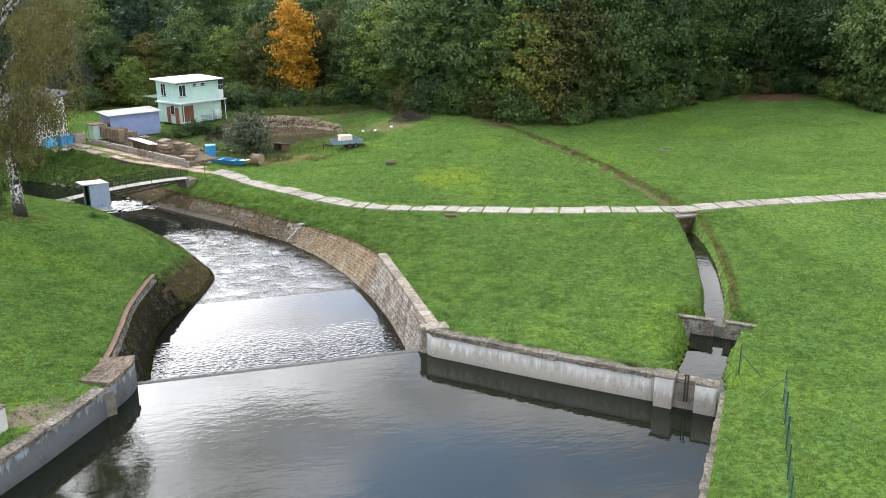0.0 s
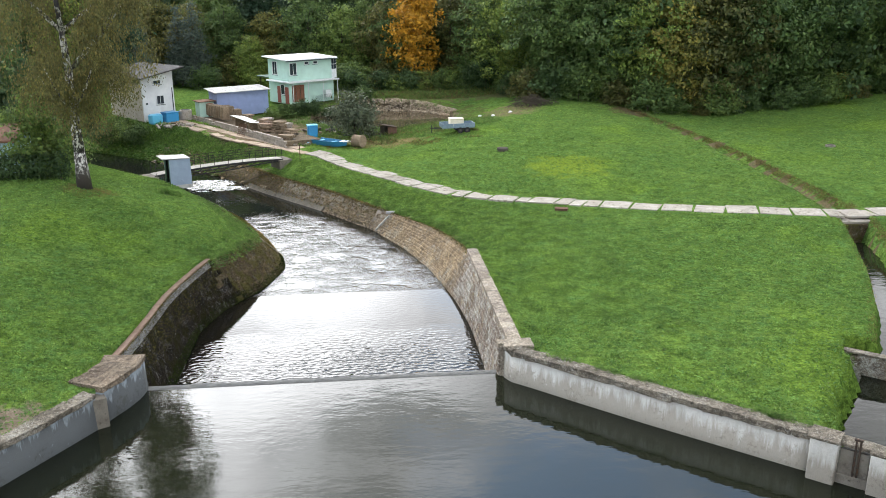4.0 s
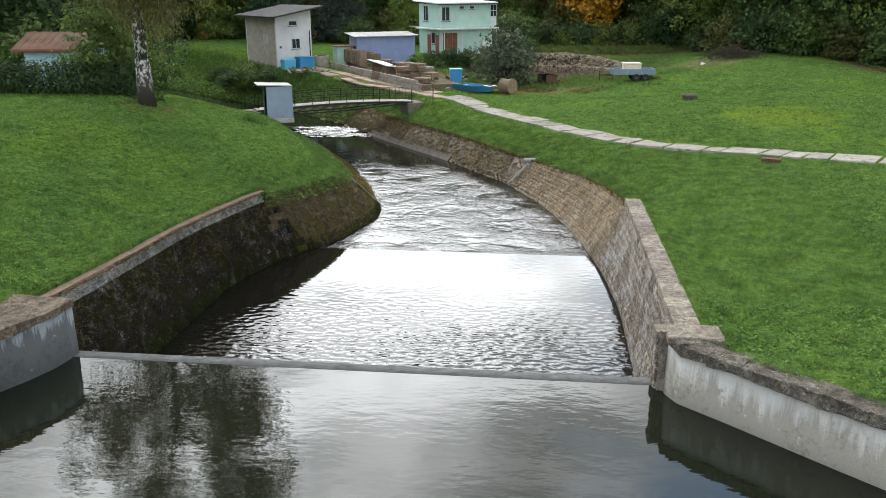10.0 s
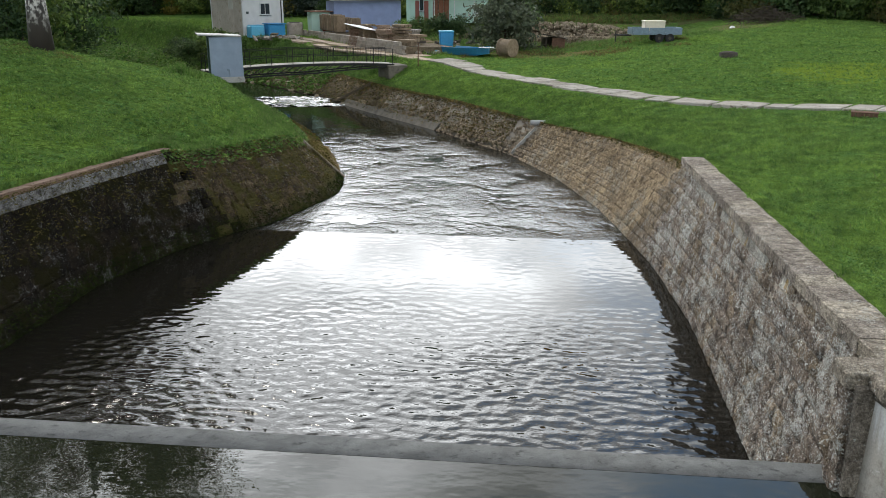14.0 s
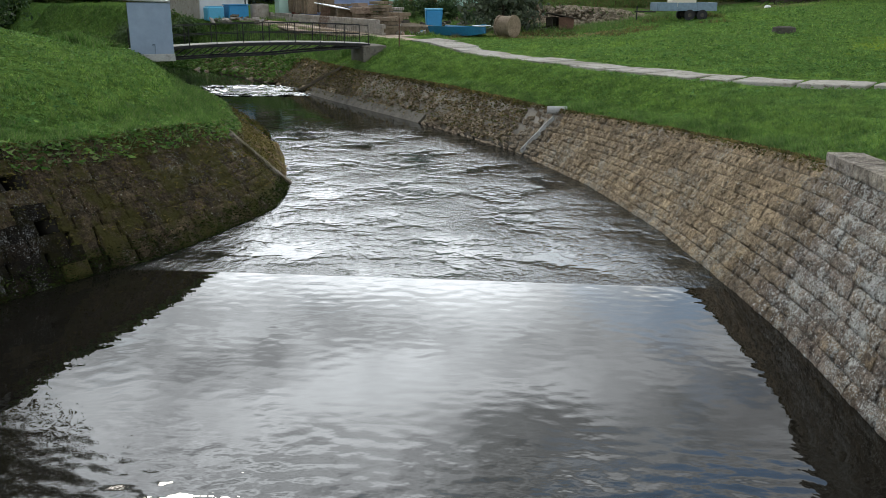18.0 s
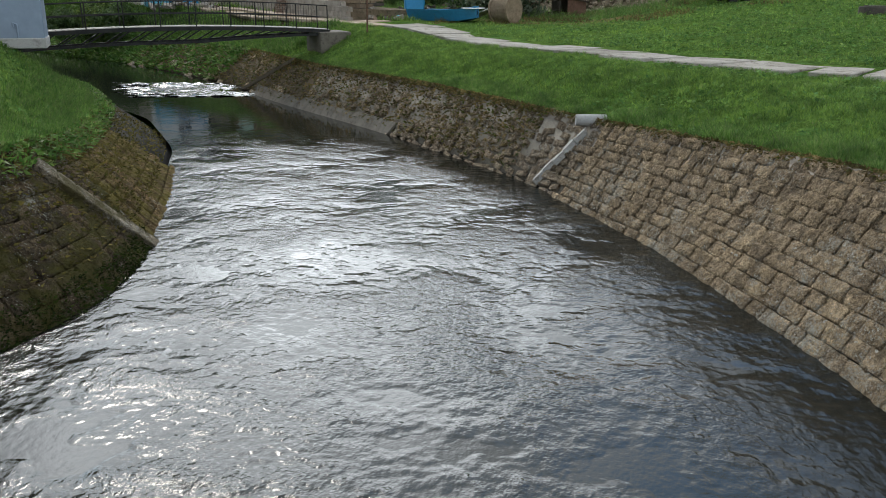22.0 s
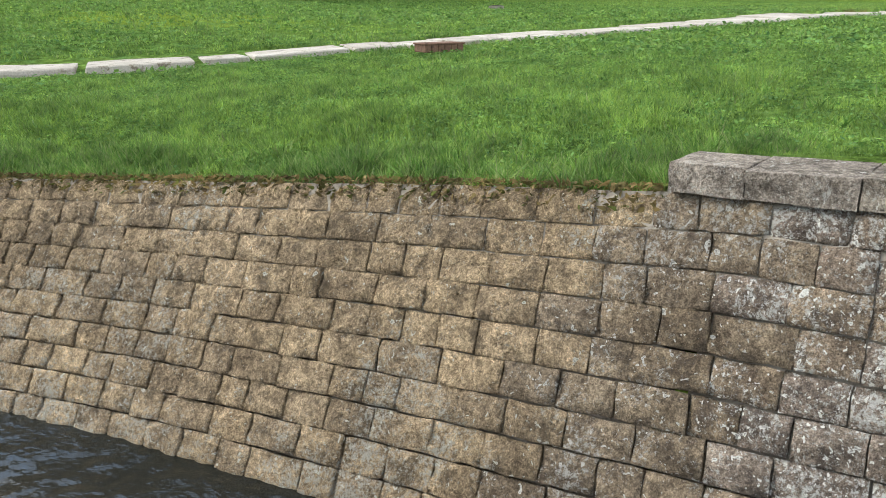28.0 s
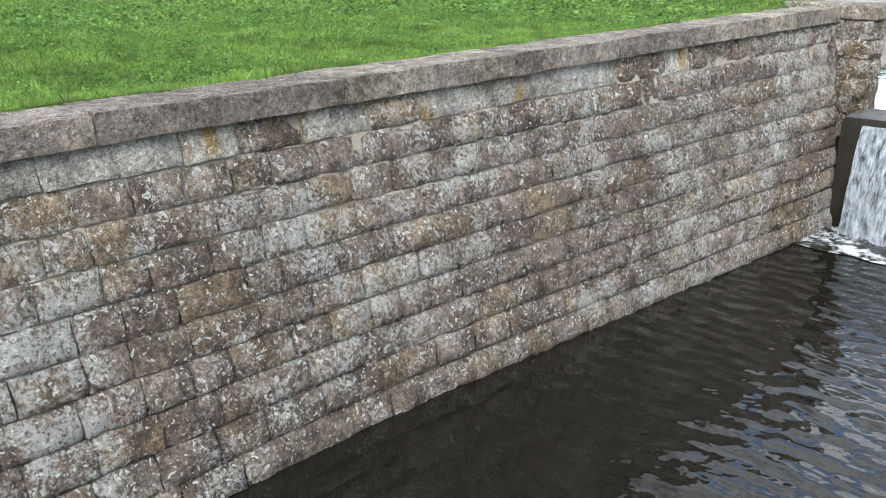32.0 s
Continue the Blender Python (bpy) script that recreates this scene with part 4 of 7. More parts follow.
M["coping_w"] = stone_mat("brown_ragged_coping", ((0.20, 0.168, 0.132), (0.25, 0.205, 0.16), (0.17, 0.138, 0.108)), (0.36, 0.33, 0.28), -0.01, (0.062, 0.048, 0.036), crust=0.49)
coping_line(wall_pond_left, [(x, y, 1.5) for x, y in PL], 1.6, 0.22, M["coping_w"], (0.7, 1.1), 12, ragged=0.035, cuts=3)
PL2 = ((-15.85, -3.1), (-16.6, -4.4), (-18.1, -6.9), (-19.5, -9.0), (-23, -14.2), (-27.1, -20), (-34, -30))
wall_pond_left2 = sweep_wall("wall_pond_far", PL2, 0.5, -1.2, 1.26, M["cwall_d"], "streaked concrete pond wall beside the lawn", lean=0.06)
coping_line(wall_pond_left2, [(x, y, 1.46) for x, y in PL2], 0.6, 0.22, M["coping_r"], (0.8, 1.4), 13, ragged=0.05, cuts=2)
tagged(new("wall_notch", finish(box(-16.0, -2.8, 0.05, 0.7, 0.7, 2.3, 0.02, rot=Matrix.Rotation(radians(30), 3, "Z")), "wall_notch", M["concrete_k"])), "recessed stop-log groove in the pond wall", "wall", kind="structure")
PR = ((-8, -37), (-1.5, -28), (2.2, -22.8), (5.6, -18.1), (8.3, -14.6), (11.25, -10.85))
wall_bank = sweep_wall("wall_pond_bank", PR, 0.5, -1.2, 1.12, M["cwall"], "low concrete wall along the grass bank", lean=0.06)
coping_line(wall_bank, [(x, y, 1.3) for x, y in PR], 0.55, 0.22, M["coping_r"], (0.7, 1.2), 14, ragged=0.05, cuts=2)

# weir crest, glassy lip and falling sheet
wall_weir = tagged(new("wall_weir", mesh_np("wall_weir", [(x, y, z) for x in (-16.3, -0.1) for y, z in ((-0.5, -1.4), (-0.04, 0.006), (0.5, -0.07), (0.62, -0.16), (0.55, -2.6), (-0.5, -2.6))],
                [(k, (k + 1) % 6, 6 + (k + 1) % 6, 6 + k) for k in range(6)], M["crest"])), "straight wet concrete weir crest", "weir", kind="structure")
wall_weir.data.materials.append(M["mortar_d"])
for k in (2, 3):
    wall_weir.data.polygons[k].material_index = 1


def stone_return():
    """Coursed stones on the abutment's face towards the river, above the weir."""
    t = thing("wall_return", (0, 0, 0), "coursed stone end of the weir abutment", "wall", kind="structure")
    rng = random.Random(33)
    part("core", box(0.28, -0.05, 0.46, 0.84, 0.5, 1.76, 0.01), M["coping"], t)
    part("wet_foot", box(0.30, 0.02, -1.52, 0.84, 0.62, 2.2, 0.05), M["stone_l"], t, "dark wet stone behind the falling water")
    st = []
    for k in range(8):
        z = -0.76 + 0.27 * k
        if k < 2:
            continue
        x = -0.19
        while x < 0.5:
            w = rng.uniform(0.3, 0.5)
            m = np.eye(4)
            m[:3, 0], m[:3, 1], m[:3, 2], m[:3, 3] = (-w + 0.006, 0, 0), (0, 0, 0.262), (0, 0.09, 0), (x + w / 2, 0.16, z)
            st.append((m, k, 0, rng.randrange(1000)))
            x += w
        y = -0.22
        while z > -0.1 and y < 0.1:
            w = rng.uniform(0.28, 0.4)
            m = np.eye(4)
            m[:3, 0], m[:3, 1], m[:3, 2], m[:3, 3] = (0, -w + 0.006, 0), (0, 0, 0.262), (-0.09, 0, 0), (-0.135, y + w / 2, z)
            st.append((m, k, 0, rng.randrange(1000)))
            y += w
    put_stones(t, st, PROTOS, M["stone_g"])
    part("coping_stone", box(0.22, 0.02, 1.37, 0.92, 0.46, 0.2, 0.02), M["coping"], t)


stone_return()


def fall_mat():
    m, nt, b = nodes_of("falling_water", 0.25, 0, 0.5)
    streak = noise_tex(nt, 17, 6, 0.75, stretch=(1.0, 1.0, 0.16))
    col = ramp(nt, streak, ((0.36, (0.03, 0.036, 0.04)), (0.66, (0.46, 0.50, 0.53))))
    nt.links.new(col, b.inputs["Base Color"])
    bump(nt, b, streak, 0.8, 0.05)
    return m


def foam_mat(name="foam", lo=0.46, hi=0.6, tint=(0.016, 0.017, 0.013)):
    m, nt, b = nodes_of(name, 0.12, 0, 0.5)
    f = noise_tex(nt, 2.6, 7, 0.72)
    col = ramp(nt, f, ((lo, tint), (hi, (0.74, 0.76, 0.77))))
    nt.links.new(col, b.inputs["Base Color"])
    nt.links.new(ramp(nt, f, ((lo, (0.04, 0.04, 0.04)), (hi, (0.8, 0.8, 0.8)))), b.inputs["Roughness"])
    bump(nt, b, noise_tex(nt, 5, 4, 0.6), 1.0, 0.04)
    return m


M["fall"] = fall_mat()
M["foam"] = foam_mat()


def build_fall():
    rng = random.Random(5)
    xs = np.linspace(-14.7, -0.40, 220)
    V = []
    for k, x in enumerate(xs):
        for j in range(8):
            t = j / 7
            V.append((x, 0.62 + 0.34 * t + rng.uniform(-0.03, 0.03) * t, -0.15 - 1.62 * t ** 1.4))
    idx = np.arange(len(V)).reshape(-1, 8)
    F = np.stack([idx[:-1, :-1], idx[:-1, 1:], idx[1:, 1:], idx[1:, :-1]], -1).reshape(-1, 4)
    tagged(new("water_fall", mesh_np("water_fall", V, F, M["fall"], True)), "white sheet of water falling over the weir", "water", kind="structure")
    V = []
    for x in np.linspace(-14.5, 0.0, 60):
        for j in range(7):
            t = j / 6
            V.append((x, 0.7 + 1.0 * t + rng.uniform(-0.08, 0.08), WL + 0.012 + 0.10 * (1 - t) * rng.random()))
    idx = np.arange(len(V)).reshape(-1, 7)
    F = np.stack([idx[:-1, :-1], idx[:-1, 1:], idx[1:, 1:], idx[1:, :-1]], -1).reshape(-1, 4)
    tagged(new("water_foam", mesh_np("water_foam", V, F, M["foam"], True)), "churned white foam at the weir's foot", "water", kind="structure")


build_fall()


def rapid(name, pts_l, pts_r, z0, z1, material, label, amp=0.05, n=24):
    """A patch of broken water between two edges."""
    rng = random.Random(len(name))
    V = []
    for (ax, ay), (bx, by), t in zip(pts_l, pts_r, np.linspace(0, 1, len(pts_l))):
        for s in np.linspace(0, 1, n):
            V.append((ax + (bx - ax) * s, ay + (by - ay) * s, z0 + (z1 - z0) * t + rng.uniform(0, amp)))
    idx = np.arange(len(V)).reshape(-1, n)
    F = np.stack([idx[:-1, :-1], idx[:-1, 1:], idx[1:, 1:], idx[1:, :-1]], -1).reshape(-1, 4)
    tagged(new(name, mesh_np(name, V, F, material, True)), label, "water", kind="structure")


M["rapid"] = foam_mat("rapid_foam", 0.535, 0.64)
steps = np.linspace(0, 1, 12)
wob = random.Random(14)
rapid("water_rapid", [(-20.6 - 3.0 * t + wob.uniform(-0.5, 0.5), 43.4 + 4.6 * t + wob.uniform(-0.5, 0.5)) for t in steps], [(-15.6 - 3.0 * t + wob.uniform(-0.6, 0.3), 44.6 + 4.0 * t + wob.uniform(-0.3, 0.3)) for t in steps], WL - 0.03, WL + 0.05, M["rapid"], "white broken water on a shallow step under the footbridge", amp=0.07)

# ---- sluice between pond and ditch ----
M["steel_d"] = rough_mat("rusty_dark_steel", (0.035, 0.030, 0.027), (0.075, 0.055, 0.042), (0.16, 0.07, 0.03), 4, 50, rough=0.7, metal=0.3)
M["concrete_d"] = rough_mat("damp_concrete", (0.14, 0.125, 0.105), (0.23, 0.21, 0.18), (0.07, 0.06, 0.05), 2.0, 45)


def frame_at(name, a, b, z, label, category, kind=""):
    """A thing whose local x runs from a to b in plan."""
    ang = math.degrees(math.atan2(b[1] - a[1], b[0] - a[0]))
    return thing(name, (a[0], a[1], z), label, category, kind=kind, rz=ang)


sl = frame_at("sluice_gate", (8.55, -8.45), (11.15, -10.75), 0, "concrete sluice with rusty steel lifting frame", "sluice")
part("pillar", box(1.05, 0.05, 0.17, 0.86, 0.8, 2.7, 0.03), M["cwall"], sl, "pale concrete pillar")
part("pillar", box(2.95, 0.1, 0.13, 1.0, 0.7, 2.6, 0.03), M["cwall"], sl, "pale concrete pillar")
part("cap", box(1.03, 0.05, 1.56, 1.0, 0.9, 0.1, 0.02), M["coping_r"], sl, "ragged grey stone cap")
part("cap", box(2.95, 0.1, 1.47, 1.06, 0.75, 0.1, 0.02), M["coping_r"], sl, "ragged grey stone cap")
part("sill", box(1.95, 0.15, -0.25, 1.05, 0.4, 1.2, 0.02), M["concrete_d"], sl, "dark damp concrete sill")
part("gate_board", box(1.72, 0.12, 0.72, 0.42, 0.12, 1.0, 0.01), M["concrete_d"], sl, "grey weathered gate board")
part("gate_board", box(2.2, 0.12, 0.72, 0.4, 0.12, 1.0, 0.01), M["concrete_d"], sl, "grey weathered gate board")
part("lifting_post", box(1.97, 0.0, 0.95, 0.06, 0.07, 1.5, 0.005), M["steel_d"], sl)
part("lifting_post", box(2.1, 0.0, 0.95, 0.06, 0.07, 1.5, 0.005), M["steel_d"], sl)
part("cap_slab", box(1.95, 0.3, 1.4, 1.1, 0.6, 0.14, 0.015), M["coping_r"], sl)
part("crossbar", box(2.03, 0.0, 1.7, 0.26, 0.1, 0.07, 0.005), M["steel_d"], sl)

dg = frame_at("ditch_weir", (14.5, -1.4), (17.85, -4.15), 0, "short stone cross wall with a slot gate in the ditch", "weir")
for a, b in ((0.0, 2.05), (2.62, 4.35)):
    bm = box((a + b) / 2, 0, 0.1, b - a, 0.32, 1.7, 0.03)
    for v in bm.verts:
        if v.co.z > 0.5 and (v.co.x < 0.3 or v.co.x > 4.1):
            v.co.z -= 0.12
    part("wing_wall", bm, M["stone_g"], dg)
    part("cap", box((a + b) / 2, 0, 0.985, b - a + 0.06, 0.4, 0.09, 0.015), M["coping_r"], dg)
part("slot_board", box(2.33, 0.02, 0.12, 0.6, 0.08, 1.1, 0.01), M["concrete_d"], dg, "dark wet stop board")
part("spill", box(2.33, -0.1, 0.02, 0.5, 0.03, 0.1, 0.005), M["foam"], dg, "thin white spill of water")


def ditch_water():
    P = [Vector((*p, 0)) for p in DITCH[:7]]
    V, pts = [], []
    for a, b in zip(P, P[1:]):
        n = max(2, int((b - a).length / 0.7))
        pts += [a.lerp(b, k / n) for k in range(n)]
    for k, p in enumerate(pts):
        d = (pts[min(k + 1, len(pts) - 1)] - pts[max(0, k - 1)]).normalized()
        nrm = Vector((-d.y, d.x, 0))
        z = 0.02 if k < 11 else 0.1
        for s in (-1.25, -0.5, 0.5, 1.25):
            q = p + nrm * s
            V.append((q.x, q.y, z))
    idx = np.arange(len(V)).reshape(-1, 4)
    F = np.stack([idx[:-1, :-1], idx[:-1, 1:], idx[1:, 1:], idx[1:, :-1]], -1).reshape(-1, 4)
    tagged(new("water_ditch", mesh_np("water_ditch", V, F, M["pond"], True)), "still water in the straight grassy ditch", "water", kind="structure")


ditch_water()

# ---- footpath of slabs ----
PATH_LINE = ((62, 15.2), (44.6, 17.1), (33.6, 17.9), (25.3, 17.95), (22.0, 18.75), (18.0, 20.2), (14.1, 22.1), (10.25, 24.3), (6.35, 26.95), (3.9, 28.55), (1.4, 30.35), (-1.0, 33.35), (-3.1, 36.7), (-6.5, 42.0), (-9.5, 46.4), (-13.2, 50.0), (-18.2, 55.5), (-24.2, 63.0), (-27.5, 67.0))


def along_line(pts, d):
    for a, b in zip(pts, pts[1:]):
        n = math.hypot(b[0] - a[0], b[1] - a[1])
        if d <= n:
            return (a[0] + (b[0] - a[0]) * d / n, a[1] + (b[1] - a[1]) * d / n, math.atan2(b[1] - a[1], b[0] - a[0]))
        d -= n
    return None


def build_path():
    rng = random.Random(21)
    top = thing("pavement_path", (0, 0, 0), "worn pale concrete slabs laid as a track across the meadow", "path", kind="structure")
    d = 0.0
    while True:
        w = rng.choice((1.0, 1.15, 1.9, 2.05, 2.05, 2.1, 2.1)) if d > 14 else rng.uniform(0.8, 1.9)
        p = along_line(PATH_LINE, d + w / 2)
        if p is None:
            break
        x, y, a = p
        yard = x < -11
        half = 1.0 if not yard else 1.25
        parts = 1 if not yard else 2
        for k in range(parts):
            cw = 2 * half / parts
            off = -half + cw * (k + 0.5) + rng.uniform(-0.06, 0.06)
            px, py = x - math.sin(a) * off, y + math.cos(a) * off
            if yard and rng.random() < 0.25:
                continue
            bm = bmesh.new()
            bmesh.ops.create_cube(bm, size=1.0)
            bmesh.ops.scale(bm, vec=(w - rng.uniform(0.07, 0.2), cw - rng.uniform(0.08, 0.22), 0.16), verts=bm.verts)
            for v in bm.verts:
                v.co.x += rng.uniform(-0.05, 0.05)
                v.co.y += rng.uniform(-0.05, 0.05)
            bmesh.ops.bevel(bm, geom=[e for e in bm.edges], offset=0.025, segments=1, affect="EDGES")
            rot = Matrix.Rotation(a + rng.uniform(-0.03, 0.03), 4, "Z") @ Matrix.Rotation(rng.uniform(-0.02, 0.02), 4, "X")
            z1 = ground_at(px + math.cos(a) * w / 2, py + math.sin(a) * w / 2)
            z0 = ground_at(px - math.cos(a) * w / 2, py - math.sin(a) * w / 2)
            zc = ground_at(px, py) if abs(x - 25.8) > 4.0 else max(1.52, ground_at(px, py))
            if abs(x - 25.8) > 4.0:
                rot = rot @ Matrix.Rotation(-math.atan2(z1 - z0, w), 4, "Y")
            bmesh.ops.transform(bm, matrix=Matrix.Translation((px, py, zc - 0.034 + rng.uniform(-0.012, 0.012))) @ rot, verts=bm.verts)
            part("slab", bm, M["slab"] if not yard else M["slab_y"], top)
        d += w


M["slab_y"] = rough_mat("yard_slab", (0.30, 0.235, 0.175), (0.44, 0.37, 0.30), (0.20, 0.15, 0.10), 1.2, 35, vary=((0.75, 0.72, 0.68), (1.1, 1.05, 1.0)))
build_path()
cv = frame_at("culvert", (24.6, 16.5), (26.5, 16.4), 0.53, "concrete culvert head under the slab track", "culvert")
part("head_wall", box(0.95, 0.1, -0.05, 1.7, 0.3, 1.4, 0.03), M["stone_n"], cv)
part("deck", box(0.95, 1.25, 0.74, 2.4, 2.3, 0.14, 0.02), M["slab"], cv)

# ---- kiosk by the bridge ----
M["kiosk"] = plain_mat("pale_blue_grey_panel", (0.23, 0.29, 0.38), 0.5, wear=0.14, scale=2)
M["roof_l"] = rough_mat("pale_roof_sheet", (0.30, 0.30, 0.285), (0.44, 0.44, 0.42), (0.20, 0.18, 0.15), 2, 30, rough=0.6)
# near-black colour that paints the shade inside kiosk and well
M["dark"] = plain_mat("interior_shade", (0.02, 0.02, 0.02), 0.9)
M["green_d"] = plain_mat("dark_green_paint", (0.05, 0.10, 0.08), 0.5)
kz = 1.0
ki = thing("kiosk", (-20.28, 35.2, kz), "pale blue-grey gauging kiosk with an open door", "kiosk", rz=26)
part("body", box(0.0, 0.79, 1.03, 1.66, 0.06, 2.06, 0.01), M["kiosk"], ki)
part("front_panel", box(0.0, -0.79, 1.03, 1.66, 0.06, 2.06, 0.01), M["kiosk"], ki)
part("side_panel", box(0.80, 0.0, 1.03, 0.06, 1.52, 2.06, 0.01), M["kiosk"], ki)
part("door_frame", box(-0.80, -0.62, 1.03, 0.06, 0.28, 2.06, 0.01), M["green_d"], ki)
part("door_frame", box(-0.80, 0.6, 1.03, 0.06, 0.3, 2.06, 0.01), M["green_d"], ki)
# added black sheet: paints the dimness seen through the open door
part("lining", box(0.0, 0.7, 1.0, 1.5, 0.04, 1.9), M["dark"], ki)
bm = box(-0.27, 0.0, 2.13, 2.2, 1.85, 0.07, 0.012)
for v in bm.verts:
    v.co.z += -0.05 * v.co.x
part("roof", bm, M["roof_l"], ki, "thin pale roof sheet with wide eaves")
part("plinth", box(0, 0, -0.12, 1.72, 1.7, 0.3, 0.02), M["concrete"], ki)
part("step_slab", box(-1.45, -0.1, -0.02, 1.2, 1.2, 0.16, 0.02), M["slab"], ki)
bm = rod((0.12, -0.86, 0.05), (0.12, -0.86, 0.42), 0.025)
rod((0.12, -0.86, 0.42), (0.02, -0.86, 0.46), 0.025, bm=bm)
rod((0.02, -0.86, 0.46), (0.02, -0.86, 0.36), 0.025, bm=bm)
part("vent_pipe", bm, M["kiosk"], ki, "small hooked grey pipe")

# ---- footbridge ----
M["deck"] = rough_mat("bleached_deck_boards", (0.33, 0.31, 0.275), (0.48, 0.45, 0.40), (0.2, 0.18, 0.15), 3, 40)
M["steel"] = rough_mat("dark_bridge_steel", (0.016, 0.017, 0.018), (0.036, 0.036, 0.035), (0.06, 0.035, 0.022), 3, 40, rough=0.7, spec=0.2)
BL = math.hypot(10.1, 6.1)
br = frame_at("footbridge", (-23.3, 39.4), (-13.2, 45.5), 0.86, "narrow steel footbridge with plank deck and thin railings", "bridge")
camber = lambda x: 0.20 * (1 - ((x - BL / 2) / (BL / 2)) ** 2)
n_planks = 56
for k in range(n_planks):
    x = (k + 0.5) * BL / n_planks
    part("deck_board", box(x, 0, camber(x) + 0.02, BL / n_planks - 0.012, 1.16, 0.05), M["deck"], br)
def bent(pts, r, n=4):
    """One continuous bar through the given points."""
    bm = bmesh.new()
    rings = []
    for p in pts:
        rings.append([bm.verts.new((p[0], p[1] + r * math.cos(a), p[2] + r * math.sin(a))) for a in np.linspace(0, 2 * math.pi, n, endpoint=False) + math.pi / n])
    for a, b in zip(rings, rings[1:]):
        for k in range(n):
            bm.faces.new((a[k], b[k], b[(k + 1) % n], a[(k + 1) % n]))
    bm.faces.new(rings[0][::-1])
    bm.faces.new(rings[-1])
    bmesh.ops.recalc_face_normals(bm, faces=bm.faces[:])
    return bm


stations = [k * BL / 14 for k in range(15)]
under = lambda x: camber(x) - 0.14 - 0.42 * min(1.0, (BL - x) / (0.45 * BL))
for side in (-0.62, 0.62):
    part("upper_chord", bent([(x, side, camber(x) - 0.045) for x in stations], 0.10), M["steel"], br)
    part("lower_chord", bent([(x, side, under(x)) for x in stations], 0.06), M["steel"], br)
    for x0, x1 in zip(stations, stations[1:]):
        part("diagonal", rod((x0, side, under(x0)), (x1, side, camber(x1) - 0.06), 0.03, n=4), M["steel"], br)
for side in (-0.66, 0.66):
    for k in range(10):
        x = 0.1 + k * (BL - 0.2) / 9
        part("rail_post", rod((x, side, camber(x) - 0.1), (x, side, camber(x) + 0.95), 0.022, n=6), M["steel"], br)
    for h in (0.95, 0.5):
        part("hand_rail", bent([(0.1 + k * (BL - 0.2) / 9, side, camber(0.1 + k * (BL - 0.2) / 9) + h) for k in range(10)], 0.02, 5), M["steel"], br)
for k in range(60):
    x = BL * 0.42 + k * BL * 0.56 / 60
    part("baluster", rod((x, 0.62, camber(x) + 0.05), (x, 0.62, camber(x) + 0.93), 0.009, n=4), M["steel"], br)
part("abutment", box(BL + 0.15, 0, -0.55, 1.3, 1.9, 1.0, 0.04), M["concrete_k"], br, "dark concrete abutment")
part("abutment", box(-0.4, 0, -0.45, 1.2, 1.9, 0.8, 0.04), M["concrete_d"], br, "dark concrete abutment")

# ---- outfall pipe and chute ----
pipe = thing("outfall_pipe", (-3.95, 28.5, -0.22), "short pale concrete drain pipe end", "pipe", rz=4)
bm = bmesh.new()
prof = [(-0.05, 0.12), (0.6, 0.12), (0.6, 0.09), (-0.05, 0.09)]
ring = [[bm.verts.new((x, r * math.cos(a), r * math.sin(a))) for a in np.linspace(0, 2 * math.pi, 20, endpoint=False)] for x, r in prof]
for i in range(4):
    for k in range(20):
        bm.faces.new((ring[i][k], ring[i][(k + 1) % 20], ring[(i + 1) % 4][(k + 1) % 20], ring[(i + 1) % 4][k]))
bmesh.ops.recalc_face_normals(bm, faces=bm.faces[:])
part("pipe", bm, M["concrete"], pipe, smooth=True)
M["chute"] = rough_mat("worn_cement", (0.34, 0.325, 0.295), (0.52, 0.51, 0.48), (0.16, 0.14, 0.11), 2.6, 30, third=(0.56, 0.66))
chute = thing("drain_chute", (0, 0, 0), "narrow concrete chute running down the revetment", "chute")
p0, p1 = Vector(AT_RIGHT(28.55, 0.88)[0]) + Vector((-0.05, 0, 0.052)), Vector(AT_RIGHT(29.0, 0.2)[0]) + Vector((-0.05, 0, 0.052))
for k in range(5):
    a, b = p0.lerp(p1, k / 5), p0.lerp(p1, (k + 0.94) / 5)
    bm = bmesh.new()
    d = (b - a).normalized()
    up = Vector((-0.69, 0.0, 0.72)).normalized()
    w = d.cross(up).normalized() * (0.11 + 0.03 * (k % 3))
    o = up * 0.008
    o = o * (0.5 + 0.4 * (k % 2))
    vs = [bm.verts.new(c) for c in (a - w - up * 0.12, a + w - up * 0.12, b + w - up * 0.12, b - w - up * 0.12, a - w + o * 3, a + w + o * 3, b + w + o * 3, b - w + o * 3)]
    for f in ((0, 1, 2, 3), (4, 5, 6, 7), (0, 1, 5, 4), (1, 2, 6, 5), (2, 3, 7, 6), (3, 0, 4, 7)):
        bm.faces.new([vs[q] for q in f])
    bmesh.ops.recalc_face_normals(bm, faces=bm.faces[:])
    part("chute_tile", bm, M["chute"], chute)
plank = thing("plank", (0, 0, 0), "weathered beam lying down the soil bank", "plank")
pa, pb = AT_RIGHT(44.3, 1.0), AT_RIGHT(46.6, 0.12)
part("beam", rod(tuple(pa[0] + np.array((-0.03, 0, 0.06))), tuple(pb[0] + np.array((-0.03, 0, 0.06))), 0.09, n=4), M["pallet_g"], plank)

